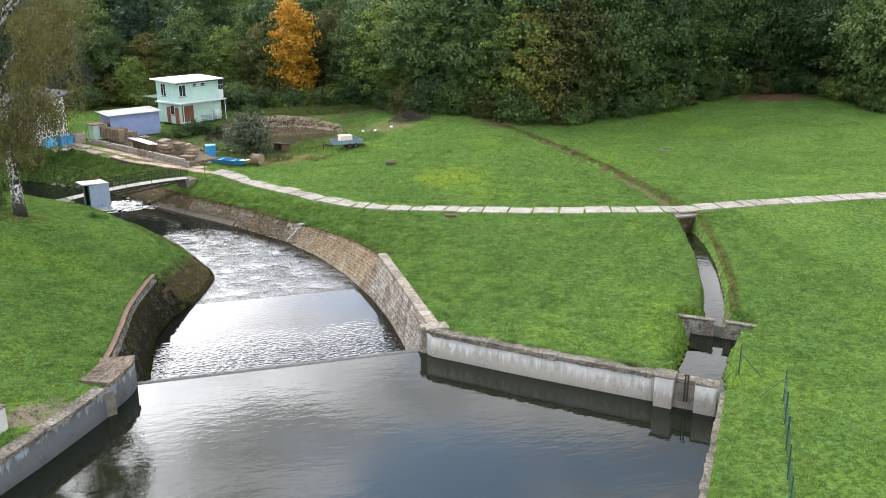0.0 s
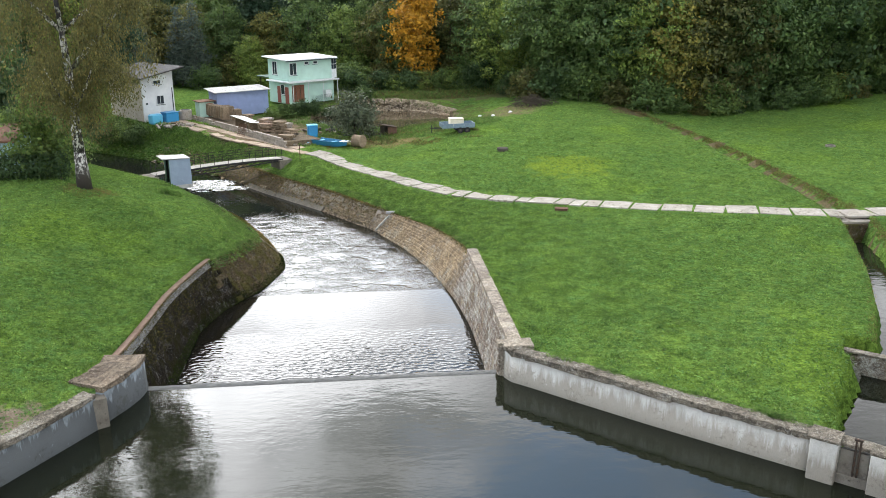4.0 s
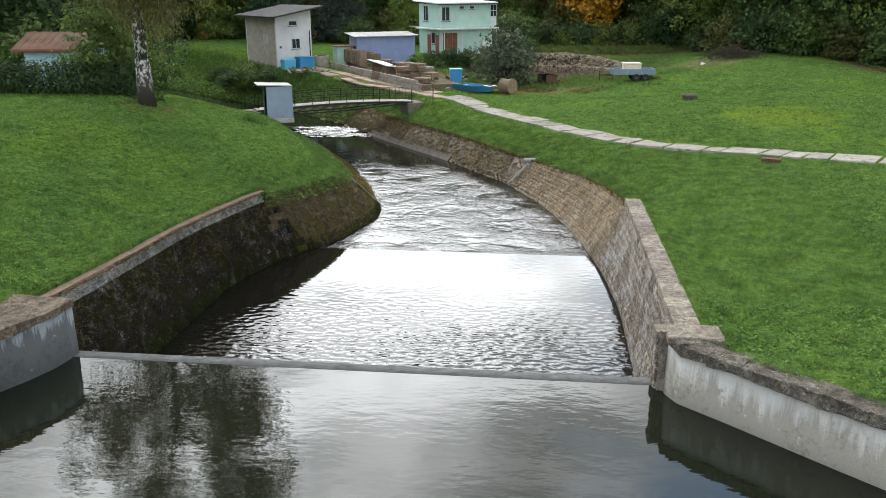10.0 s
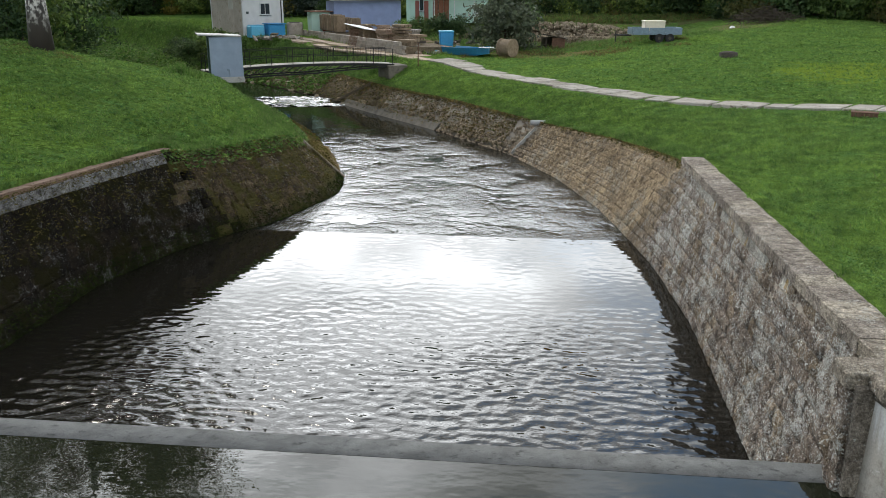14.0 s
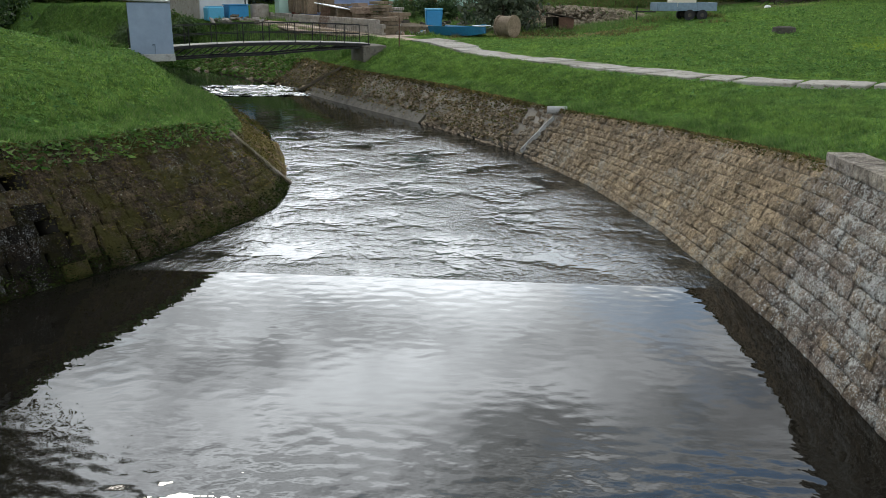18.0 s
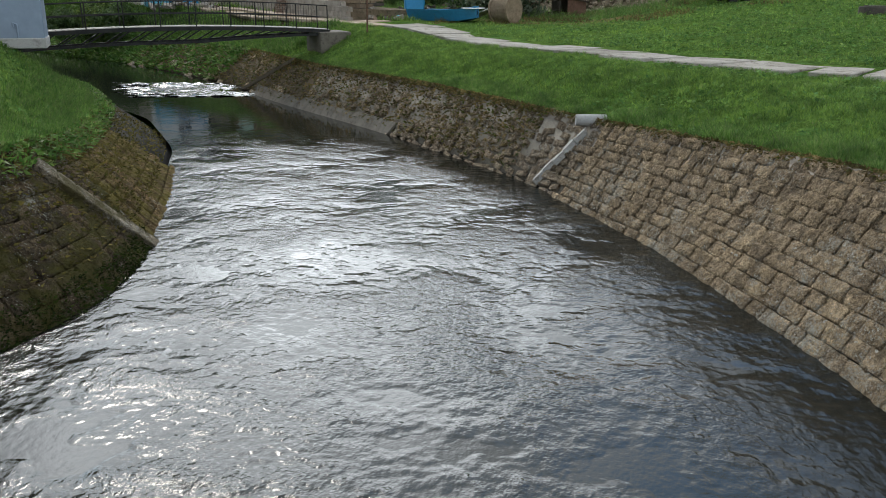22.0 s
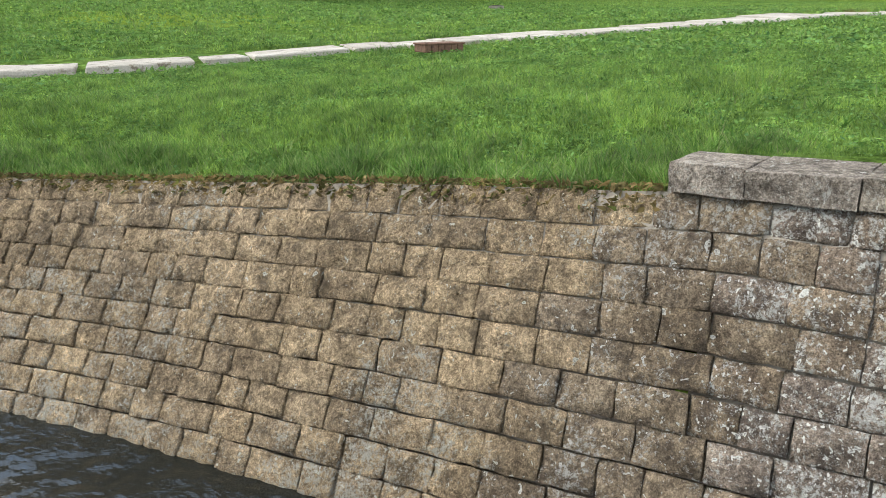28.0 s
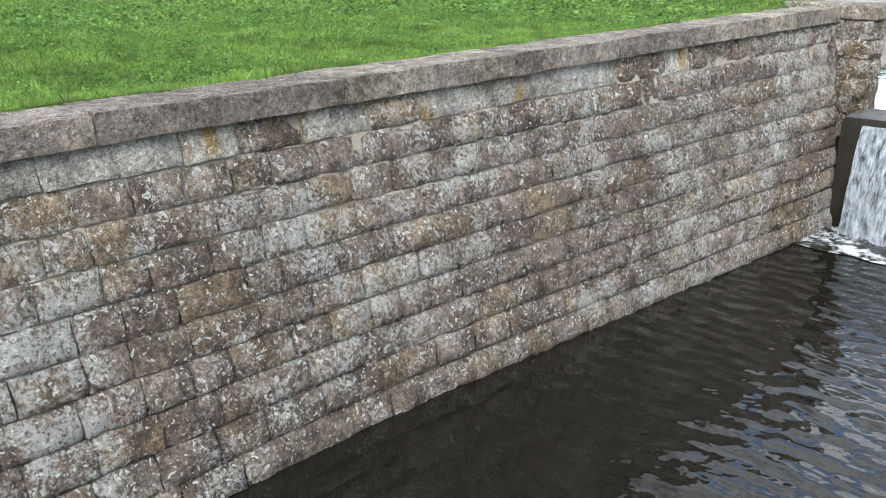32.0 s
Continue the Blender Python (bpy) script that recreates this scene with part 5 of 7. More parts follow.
# ---- small things in the meadow ----
def ring_thing(name, at, r, h, material, lid, label, cat):
    t = thing(name, at, label, cat)
    bm = bmesh.new()
    n = 24
    rng = random.Random(3)
    prof = [(r * 1.02, -0.1), (r, h * 0.9), (r * 0.95, h), (r * 0.7, h)]
    rings = [[bm.verts.new((q * math.cos(a) * (1 + rng.uniform(-0.015, 0.015)), q * math.sin(a), z)) for a in np.linspace(0, 2 * math.pi, n, endpoint=False)] for q, z in prof]
    for i in range(3):
        for k in range(n):
            bm.faces.new((rings[i][k], rings[i][(k + 1) % n], rings[i + 1][(k + 1) % n], rings[i + 1][k]))
    part("ring", bm, material, t)
    bm = bmesh.new()
    bmesh.ops.create_cone(bm, cap_ends=True, segments=n, radius1=r * 0.72, radius2=r * 0.7, depth=0.06)
    bmesh.ops.translate(bm, vec=(0, 0, h + 0.005), verts=bm.verts)
    part("lid", bm, lid, t)
    return t


M["iron"] = rough_mat("dark_iron", (0.05, 0.045, 0.04), (0.10, 0.085, 0.07), (0.14, 0.12, 0.1), 4, 40)
M["rust"] = rough_mat("rust_brown", (0.10, 0.055, 0.038), (0.17, 0.10, 0.07), (0.06, 0.04, 0.03), 5, 40)
ring_thing("manhole", (7.05, 42.1, ground_at(7.05, 42.1)), 0.5, 0.24, M["iron"], M["iron"], "dark round manhole ring standing proud of the grass", "manhole")
bk = thing("drain_block", (7.95, 22.85, ground_at(7.95, 22.85) + 0.04), "reddish-brown low brick inlet beside the slab track", "inlet", rz=-20)
for k in range(6):
    part("brick", box(-0.36 + 0.145 * k, 0, 0.07, 0.135, 0.4, 0.14, 0.012), M["rust"], bk)
part("cover", box(0, 0, 0.155, 0.9, 0.44, 0.035, 0.01), M["rust"], bk)
ring_thing("manhole", (37.6, 41.0, ground_at(37.6, 41.0)), 0.45, 0.15, M["concrete_d"], M["iron"], "low manhole ring in the far meadow", "manhole")

# ---- trees and shrubs ----
def crown_mesh(name, lobes, count, size, material, seed, droop=0.0, shell=0.8, spray=0):
    """Leaf sprays scattered through a cloud of lobes: (x, y, z, rx, ry, rz)."""
    rng = np.random.default_rng(seed)
    lob = np.array(lobes, float)
    vol = lob[:, 3] * lob[:, 4] + lob[:, 5] ** 2
    pick = rng.choice(len(lob), count, p=vol / vol.sum())
    d = rng.normal(size=(count, 3))
    d /= np.linalg.norm(d, axis=1)[:, None]
    r = shell + (1 - shell) * rng.random(count) ** 0.6
    r *= 1 + 0.13 * rng.normal(size=count)
    L = lob[pick]
    P = L[:, :3] + d * r[:, None] * L[:, 3:6]
    if spray:   # leaves gathered into sprays, with dark gaps between
        m = count // spray
        at = rng.integers(0, m, count)
        reach = (size * 4.0 * (0.6 + 0.8 * rng.random(m)))[at][:, None]
        off = rng.normal(size=(count, 3)) * np.array((0.62, 0.62, 0.34)) * reach
        P, d = P[at] + off, d[at]
    P[:, 2] -= droop * rng.random(count) ** 2 * 2.0
    n = d + 0.6 * rng.normal(size=(count, 3)) + np.array((0, 0, 0.3))
    n /= np.linalg.norm(n, axis=1)[:, None]
    a = np.cross(n, rng.normal(size=(count, 3)))
    a /= np.linalg.norm(a, axis=1)[:, None]
    b = np.cross(n, a)
    if droop:
        a = a * 0.5 + np.array((0, 0, -1.0))
        a /= np.linalg.norm(a, axis=1)[:, None]
    s = size * (0.6 + 0.8 * rng.random(count))[:, None]
    bend = n * s * 0.25
    V = np.stack([P - a * s - bend, P - b * s * 0.55, P + a * s - bend, P + b * s * 0.55], 1).reshape(-1, 3)
    F = np.arange(count * 4).reshape(-1, 4)
    return mesh_np(name, V, F, material)


def lobes_for(h, r, base, seed, n=14, narrow=1.0):
    """Rounded foliage masses set round the stem, the outer ones smaller."""
    rng = random.Random(seed)
    out = [(0, 0, base + (h - base) * 0.55, r * 0.55, r * 0.55, (h - base) * 0.38)]
    for k in range(n):
        t = (k + rng.random()) / n
        z = base + (h - base) * (0.06 + 0.9 * t)
        w = r * (math.sin(math.pi * min(1, 0.22 + 0.74 * t)) ** 0.75) * narrow
        a = k * 2.4 + rng.uniform(-0.5, 0.5)
        s = w * rng.uniform(0.26, 0.56) + 0.14 * r * narrow
        q = max(0.0, w - s * 0.8)
        out.append((q * math.cos(a), q * math.sin(a), z, s, s, s * rng.uniform(0.65, 0.95)))
    return out


def trunk_mesh(name, h, r, lobes, material, seed, lean=(0.0, 0.0), limbs=7, kink=0.4):
    rng = random.Random(seed)
    bm = bmesh.new()
    pts = [Vector((lean[0] * t * t * h + rng.uniform(-1, 1) * r * kink * (t > 0), lean[1] * t * t * h + rng.uniform(-1, 1) * r * kink * (t > 0), t * h - (0.25 if t == 0 else 0))) for t in np.linspace(0, 1, 7)]
    for k in range(6):
        rod(pts[k], pts[k + 1], r * (1.25 if k == 0 else 1 - k / 7), r * (1 - (k + 1) / 7.3), 9, bm)
    for lo in rng.sample(lobes, min(limbs, len(lobes))):
        k = min(5, max(1, int(6 * (lo[2] / h) * 0.75)))
        q = Vector(lo[:3])
        mid = pts[k].lerp(q, 0.55) + Vector((0, 0, -0.25))
        rod(pts[k], mid, r * 0.38, r * 0.22, 6, bm)
        rod(mid, q, r * 0.22, r * 0.06, 5, bm)
    return finish(bm, name, material, True)


M["bark"] = rough_mat("brown_bark", (0.045, 0.036, 0.028), (0.095, 0.078, 0.060), (0.03, 0.04, 0.02), 3, 30, bumpy=0.9, dist=0.03)
TONES = {
    "dark": ((0.046, 0.086, 0.037), (0.071, 0.121, 0.046), (0.106, 0.161, 0.060), (0.057, 0.101, 0.048)),
    "mid": ((0.067, 0.117, 0.041), (0.101, 0.167, 0.053), (0.149, 0.209, 0.064), (0.110, 0.155, 0.055)),
    "olive": ((0.103, 0.115, 0.041), (0.149, 0.149, 0.048), (0.201, 0.178, 0.055), (0.090, 0.103, 0.039)),
    "gold": ((0.46, 0.23, 0.025), (0.60, 0.33, 0.035), (0.52, 0.27, 0.03), (0.36, 0.21, 0.035)),
    "grey": ((0.078, 0.098, 0.067), (0.103, 0.124, 0.086), (0.132, 0.149, 0.103), (0.064, 0.078, 0.054)),
    "spruce": ((0.060, 0.085, 0.078), (0.085, 0.112, 0.102), (0.110, 0.138, 0.125)),
    "fir": ((0.034, 0.067, 0.044), (0.051, 0.092, 0.057), (0.069, 0.115, 0.071)),
}
for key, tones in TONES.items():
    M["leaf_" + key] = leaf_mat("leaf_" + key, tones, 0.6, by_tree=0.0 if key == "gold" else 0.9, gloss=0.22)


def make_tree(name, kind, h, r, base, seed, count, size, label, trunk=0.22, narrow=1.0, n=14):
    lobes = lobes_for(h, r, base, seed, n, narrow)
    t = thing(name, (0, 0, 0), label, "tree" if base > 0.8 else "shrub")
    tr = new("trunk", trunk_mesh("trunk", h * 0.9, trunk, lobes, M["bark"], seed))
    tr.parent = t
    cr = new("crown", crown_mesh("crown", lobes, count, size, M["leaf_" + kind], seed, spray=30))
    cr.parent = t
    return t


def hill_at(x, y):
    return ground_at(x, y)


PROTO_TREES = {
    "a": make_tree("tree", "dark", 17, 5.6, 1.2, 1, 10500, 0.21, "dark green broadleaf tree at the wood's edge", n=30),
    "b": make_tree("tree", "mid", 15, 5.2, 0.9, 2, 10500, 0.20, "green broadleaf tree at the wood's edge", n=30),
    "c": make_tree("tree", "olive", 14, 4.6, 0.9, 3, 9000, 0.20, "olive autumn-tinged broadleaf tree in the wood", n=26),
    "d": make_tree("tree", "dark", 20, 6.2, 2.5, 4, 6000, 0.34, "tall dark green broadleaf tree in the wood", n=30),
    "f": make_tree("tree", "fir", 19, 3.4, 1.2, 5, 4600, 0.32, "tall dark spruce in the wood", narrow=0.9, n=20),
    "s": make_tree("shrub", "mid", 3.2, 2.1, 0.3, 6, 2600, 0.15, "dense green shrub along the wood's edge", 0.08, n=9),
    "t": make_tree("shrub", "dark", 3.8, 2.4, 0.3, 7, 2800, 0.16, "dark green shrub along the wood's edge", 0.08, n=9),
    "o": make_tree("shrub", "olive", 3.0, 1.8, 0.3, 8, 2300, 0.14, "olive-yellow shrub along the wood's edge", 0.07, n=9),
}


def spruce(h, r, seed, count, size):
    """A conical spruce of drooping tiers."""
    rng = random.Random(seed)
    lobes = []
    for k in range(70):
        t = (k + rng.random()) / 70
        w = r * (1 - t) ** 0.85 + 0.12
        a = k * 2.4 + rng.uniform(-0.4, 0.4)
        q = w * rng.uniform(0.45, 0.8)
        lobes.append((q * math.cos(a), q * math.sin(a), 0.6 + (h - 0.9) * t, w * 0.42, w * 0.42, 0.32 + 0.25 * (1 - t)))
    t = thing("spruce", (0, 0, 0), "blue-grey conical spruce behind the houses", "tree")
    tr = new("trunk", trunk_mesh("trunk", h * 0.95, 0.16, lobes, M["bark"], seed))
    tr.parent = t
    cr = new("crown", crown_mesh("crown", lobes, count, size, M["leaf_spruce"], seed, spray=16))
    cr.parent = t
    return t


PROTO_TREES["p"] = spruce(13.0, 3.0, 15, 7000, 0.16)
first_use = {}


def plant(key, x, y, s=1.0, turn=0.0, group="wood behind the meadow", label="", sink=0.1):
    proto = PROTO_TREES[key]
    m = pose(x, y, hill_at(x, y) - sink, 0, 0, turn) @ Matrix.Diagonal((s, s, s, 1))
    if key not in first_use:
        first_use[key] = True
        proto.matrix_world = m
        ob = proto
    else:
        ob = copy_thing(proto, m)
        ob.scale = (s, s, s)
    ob["group"] = group
    if label:
        ob["label"] = label
    return ob


WOOD = ((-95, 92), (-60, 98), (-34, 101), (-12, 93), (-4, 86.5), (8, 85.5), (13, 75), (16, 68), (24, 62.5), (28, 59.5), (37.5, 60.5), (46, 63), (54, 67), (67, 75), (79, 71), (76.5, 54), (82, 40), (100, 26))


def build_wood():
    rng = random.Random(77)
    total = sum(math.hypot(b[0] - a[0], b[1] - a[1]) for a, b in zip(WOOD, WOOD[1:]))
    for row, (off, step, keys, grow) in enumerate(((2.8, 5.4, "bbacba", 0.92), (8.5, 6.4, "aadbfa", 0.95), (15.5, 7.5, "dadfd", 0.98), (24, 7.5, "dadbd", 1.05))):
        d = rng.uniform(0, 4)
        while d < total:
            x, y, a = along_line(WOOD, d)
            q = off + rng.uniform(-1.3, 1.3)
            x, y = x - math.sin(a) * q, y + math.cos(a) * q
            plant(rng.choice(keys), x, y, grow * rng.uniform(0.82, 1.16) * (1.0 + 0.32 * float(sstep(14, 30, x))), rng.uniform(0, 360))
            d += step * rng.uniform(0.75, 1.25)
    d = 0.0
    while d < total:
        x, y, a = along_line(WOOD, d)
        q = rng.uniform(-1.2, 1.0)
        plant(rng.choice("sttso"), x - math.sin(a) * q, y + math.cos(a) * q, rng.uniform(0.6, 1.25), rng.uniform(0, 360), "shrubs along the wood")
        d += rng.uniform(2.2, 4.2)

    for k in range(46):
        plant(rng.choice("dadba"), rng.uniform(-70, 60), rng.uniform(122, 150), rng.uniform(0.9, 1.1), rng.uniform(0, 360))
    for k in range(26):
        plant(rng.choice("dadba"), rng.uniform(84, 122), rng.uniform(62, 108), rng.uniform(0.8, 1.0), rng.uniform(0, 360))


build_wood()
gold = make_tree("tree", "gold", 15.8, 3.5, 2.4, 31, 9000, 0.22, "golden-yellow autumn tree before the dark wood", n=24)
gold.matrix_world = pose(2.0, 85.0, hill_at(2.0, 85.0))
gs = make_tree("shrub", "gold", 3.2, 0.9, 0.3, 32, 700, 0.16, "slim orange autumn shrub at the wood's edge", 0.05, n=6)
gs.matrix_world = pose(12.4, 83.5, hill_at(12.4, 83.5))
for k, (key, x, y, s, lab) in enumerate((("p", -36.9, 94.5, 0.85, ""), ("p", -29.0, 94.5, 0.95, ""), ("p", -39.6, 96, 0.8, ""), ("p", -31.5, 96.5, 0.9, ""), ("b", -21.2, 94, 0.5, "light green rounded tree behind the green house"))):
    plant(key, x, y, s, k * 63, "trees behind the houses", lab)
rng_d = random.Random(19)
for k in range(15):   # bramble and shrubs right behind the dike
    plant("stsot"[k % 5], -8.5 + 1.55 * k + rng_d.uniform(-0.5, 0.5), 82.2 - 0.12 * k + rng_d.uniform(-0.5, 0.5), rng_d.uniform(0.7, 1.1), k * 77, "shrubs along the wood")
for k, (x, y, s) in enumerate(((-24, 96, 1.5), (-30, 97, 1.2), (-27.5, 92, 0.9), (-36, 95, 1.3), (-8, 82, 1.1), (-6.2, 79.5, 0.8), (-11, 84, 1.0), (-20, 92, 1.1))):
    plant("ost"[k % 3], x, y, s, k * 51, "shrubs behind the houses")
willow = make_tree("shrub", "grey", 4.4, 2.6, 0.2, 41, 3600, 0.17, "round grey-green willow bush by the fish pond", 0.10, n=11)
willow.matrix_world = pose(-6.3, 55.0, ground_at(-6.3, 55.0) - 0.1)
for k, (x, y, s) in enumerate(((-30.2, 63.2, 0.62), (-31.5, 64.5, 0.8), (-33.4, 66.3, 0.7), (-37, 70, 0.45), (-39, 72, 0.5), (-34.5, 64.3, 0.5))):
    plant("tst"[k % 3], x, y, s, k * 70, "shrubs by the white house")
for k, (x, y, s) in enumerate(((-12.6, 68.2, 0.5), (-14.2, 66.9, 0.5), (-11.2, 69.6, 0.45), (-15.8, 66.0, 0.42), (-9.4, 71, 0.5), (-7.2, 73, 0.5), (-5, 75.5, 0.5))):
    plant("ts"[k % 2], x, y, s, k * 33, "low hedge before the green house")


def bark_birch():
    m, nt, b = nodes_of("white_birch_bark", 0.75, 0, 0.3)
    n = noise_tex(nt, 3.2, 6, 0.7, stretch=(1.2, 1.2, 0.8))
    col = ramp(nt, n, ((0.48, (0.030, 0.027, 0.025)), (0.56, (0.50, 0.48, 0.44))))
    low = math_node(nt, "ADD", height_of(nt)["Z"], math_node(nt, "MULTIPLY", n, 2.5))
    mr = nt.nodes.new("ShaderNodeMapRange")
    nt.links.new(low, mr.inputs["Value"])
    mr.inputs["From Min"].default_value, mr.inputs["From Max"].default_value = 5.2, 6.4
    col = blend(nt, mr.outputs[0], (0.040, 0.034, 0.028), col)   # the dark, cracked foot of the stem
    nt.links.new(col, b.inputs["Base Color"])
    bump(nt, b, n, 0.6, 0.03)
    return m


M["birch"] = bark_birch()
M["leaf_birch"] = leaf_mat("leaf_birch", ((0.130, 0.125, 0.055), (0.175, 0.155, 0.062), (0.105, 0.115, 0.052), (0.21, 0.17, 0.062), (0.085, 0.098, 0.045)), gloss=0.2)


def build_birch():
    rng = random.Random(9)
    t = thing("birch_tree", (-24.3, 25.0, ground_at(-24.3, 25.0) - 0.1), "tall white-barked birch with a drooping olive-gold crown", "tree")
    lobes = []
    for k in range(120):
        z = rng.uniform(5.6, 20.0)
        a = rng.uniform(0, 6.28)
        w = 8.8 * min(1.0, (z - 3.6) / 9.5) ** 0.9 * min(1.0, (22.5 - z) / 6.5) ** 0.5
        q = rng.uniform(0.25, 0.85) * w
        lobes.append((q * math.cos(a) + 0.2, q * math.sin(a), z, 1.2, 1.2, 0.9))
    tr = new("trunk", trunk_mesh("trunk", 15.5, 0.42, lobes, M["birch"], 9, lean=(-0.02, 0.0), limbs=12, kink=0.12))
    tr.parent = t
    cr = new("crown", crown_mesh("crown", lobes, 82000, 0.085, M["leaf_birch"], 9, droop=1.1, shell=0.2))
    cr.parent = t


build_birch()
yb = make_tree("tree", "mid", 6.6, 2.7, 0.5, 51, 9000, 0.12, "dense yellow-green young tree behind the hedge", 0.1, n=18)
yb.matrix_world = pose(-28.2, 29.5, ground_at(-28.2, 29.5) - 0.1)
for k, (key, x, y, s) in enumerate((("d", -37, 38, 0.6), ("d", -44, 42, 0.85), ("a", -33, 42, 0.6), ("d", -50, 34, 0.9), ("d", -41, 48, 0.9), ("d", -47, 54, 1.0), ("d", -58, 38, 1.0), ("d", -52, 66, 1.1), ("t", -31.5, 36, 1.2), ("t", -34, 39, 1.2), ("t", -36, 34, 1.4), ("d", -56, 48, 0.9), ("f", -62, 60, 1.0), ("a", -66, 72, 1.0), ("f", -38, 88, 0.9))):
    plant(key, x, y, s, k * 47, "trees behind the hut")


def build_hedge():
    t = thing("hedge", (-31.0, 27.2, ground_at(-31.0, 27.2) - 0.1), "clipped dark green hedge on the lawn's rim", "hedge")
    lobes = [(-4.6 + 0.7 * k, 0.15 * math.sin(k * 2.1), 0.95, 0.7, 0.75, 1.05) for k in range(14)]
    c = new("foliage", crown_mesh("foliage", lobes, 7000, 0.10, M["leaf_dark"], 61, shell=0.6))
    c.parent = t
    for k in range(14):
        part("stem", rod((-4.6 + 0.7 * k, 0, -0.1), (-4.6 + 0.7 * k, 0.1, 0.9), 0.04, 0.02, 5), M["bark"], t)


build_hedge()

# ---- buildings ----
M["mint"] = plain_mat("mint_green_render", (0.42, 0.60, 0.52), 0.8, wear=0.10, scale=1.2)
M["white"] = plain_mat("white_render", (0.66, 0.66, 0.66), 0.85, wear=0.16, scale=0.8)
M["cream"] = plain_mat("cream_render", (0.55, 0.53, 0.48), 0.85, wear=0.2, scale=0.8)
# worn old plaster, mixed darker to carry the side wall's shade
M["beige"] = rough_mat("worn_shaded_beige_render", (0.42, 0.365, 0.30), (0.56, 0.50, 0.43), (0.28, 0.21, 0.155), 0.9, 20, bumpy=0.5, dist=0.03, third=(0.56, 0.66))
M["roof_w"] = plain_mat("white_metal_roof", (0.82, 0.82, 0.82), 0.4, wear=0.05)
M["roof_g"] = rough_mat("grey_felt_roof", (0.045, 0.044, 0.044), (0.085, 0.083, 0.082), (0.12, 0.115, 0.11), 1.5, 25)
M["roof_b"] = rough_mat("brown_tin_roof", (0.13, 0.075, 0.055), (0.22, 0.13, 0.10), (0.30, 0.17, 0.09), 1.5, 25, vary=((0.9, 0.9, 0.9), (1.1, 1.05, 1.0)))
M["lilac"] = plain_mat("blue_lilac_boards", (0.25, 0.31, 0.50), 0.8, wear=0.12, scale=1.5)
M["glass"] = plain_mat("dark_window_glass", (0.03, 0.04, 0.05), 0.08, spec=0.6, wear=0.1)
M["frame_w"] = plain_mat("white_window_frame", (0.62, 0.64, 0.64), 0.5)
M["frame_d"] = plain_mat("dark_trim", (0.05, 0.07, 0.07), 0.5)
M["door_r"] = plain_mat("red_brown_door", (0.25, 0.065, 0.045), 0.6)
M["wood_b"] = rough_mat("brown_shutter_wood", (0.15, 0.065, 0.04), (0.23, 0.11, 0.07), None, 4, 40)
M["hut_blue"] = plain_mat("pale_blue_wall", (0.36, 0.52, 0.58), 0.8, wear=0.12)


def window(parent, face, u, z, w, h, wall_off, bars=1):
    """A window let into a wall: face 'x' runs along local x (looking to -y), 'y' along local y (looking to -x)."""
    def bx(du, dz, sw, sh, depth, off):
        if face == "x":
            return box(u + du, wall_off + off, z + dz, sw, depth, sh)
        return box(wall_off + off, u + du, z + dz, depth, sw, sh)
    f = part("window", bx(0, 0, w, h, 0.05, -0.005), M["glass"], parent)
    bm = bx(0, h / 2 + 0.03, w + 0.14, 0.07, 0.09, -0.02)
    join(bm, bx(0, -h / 2 - 0.03, w + 0.14, 0.07, 0.09, -0.02))
    for sgn in (-1, 1):
        join(bm, bx(sgn * (w / 2 + 0.03), 0, 0.07, h, 0.09, -0.02))
    for k in range(bars):
        join(bm, bx(-w / 2 + (k + 1) * w / (bars + 1), 0, 0.05, h, 0.07, -0.02))
    fr = part("frame", bm, M["frame_w"], f)
    sl_ = part("sill", bx(0, -h / 2 - 0.1, w + 0.24, 0.05, 0.16, -0.05), M["frame_d"], f)
    return f


def shell(parent, lx, ly, z0, z1, material, name="wall", t=0.2):
    part(name, box(lx / 2, t / 2, (z0 + z1) / 2, lx, t, z1 - z0, 0.01), material, parent)
    part(name, box(lx / 2, ly - t / 2, (z0 + z1) / 2, lx, t, z1 - z0, 0.01), material, parent)
    part(name, box(t / 2, ly / 2, (z0 + z1) / 2, t, ly - 2 * t, z1 - z0), material, parent)
    part(name, box(lx - t / 2, ly / 2, (z0 + z1) / 2, t, ly - 2 * t, z1 - z0), material, parent)


gh = thing("green_house", (-14.1, 72.1, 2.5), "two-storey mint green house with a flat white roof", "house", rz=36)
gh.scale = (0.9, 0.9, 1.0)
shell(gh, 7.2, 5.2, -0.2, 2.4, M["mint"])
part("mid_slab", box(3.4, 1.9, 2.48, 8.2, 5.9, 0.16, 0.02), M["frame_w"], gh, "pale projecting floor slab")
shell(gh, 7.0, 5.2, 2.56, 5.0, M["mint"], "upper_wall")
bm = box(3.45, 2.5, 5.12, 8.3, 6.2, 0.14, 0.02)
for v in bm.verts:
    v.co.z += 0.035 * v.co.y
part("roof", bm, M["roof_w"], gh, "flat white metal roof")
part("fascia", box(3.45, -0.66, 4.98, 8.3, 0.05, 0.14), M["frame_d"], gh)
window(gh, "x", 0.75, 4.0, 1.0, 1.35, 0.0)
window(gh, "x", 2.9, 4.62, 0.6, 0.25, 0.0, 0)
window(gh, "x", 4.3, 4.62, 0.6, 0.25, 0.0, 0)
window(gh, "y", 3.4, 4.0, 1.1, 1.5, 0.0)
bay = part("bay", box(7.35, 0.65, 3.75, 0.9, 1.3, 2.35, 0.02), M["frame_w"], gh, "glazed corner bay")
for k in range(2):
    for j in range(2):
        part("pane", box(7.15 + 0.4 * k, -0.02, 3.95 + 0.62 * j, 0.34, 0.04, 0.55), M["glass"], bay)
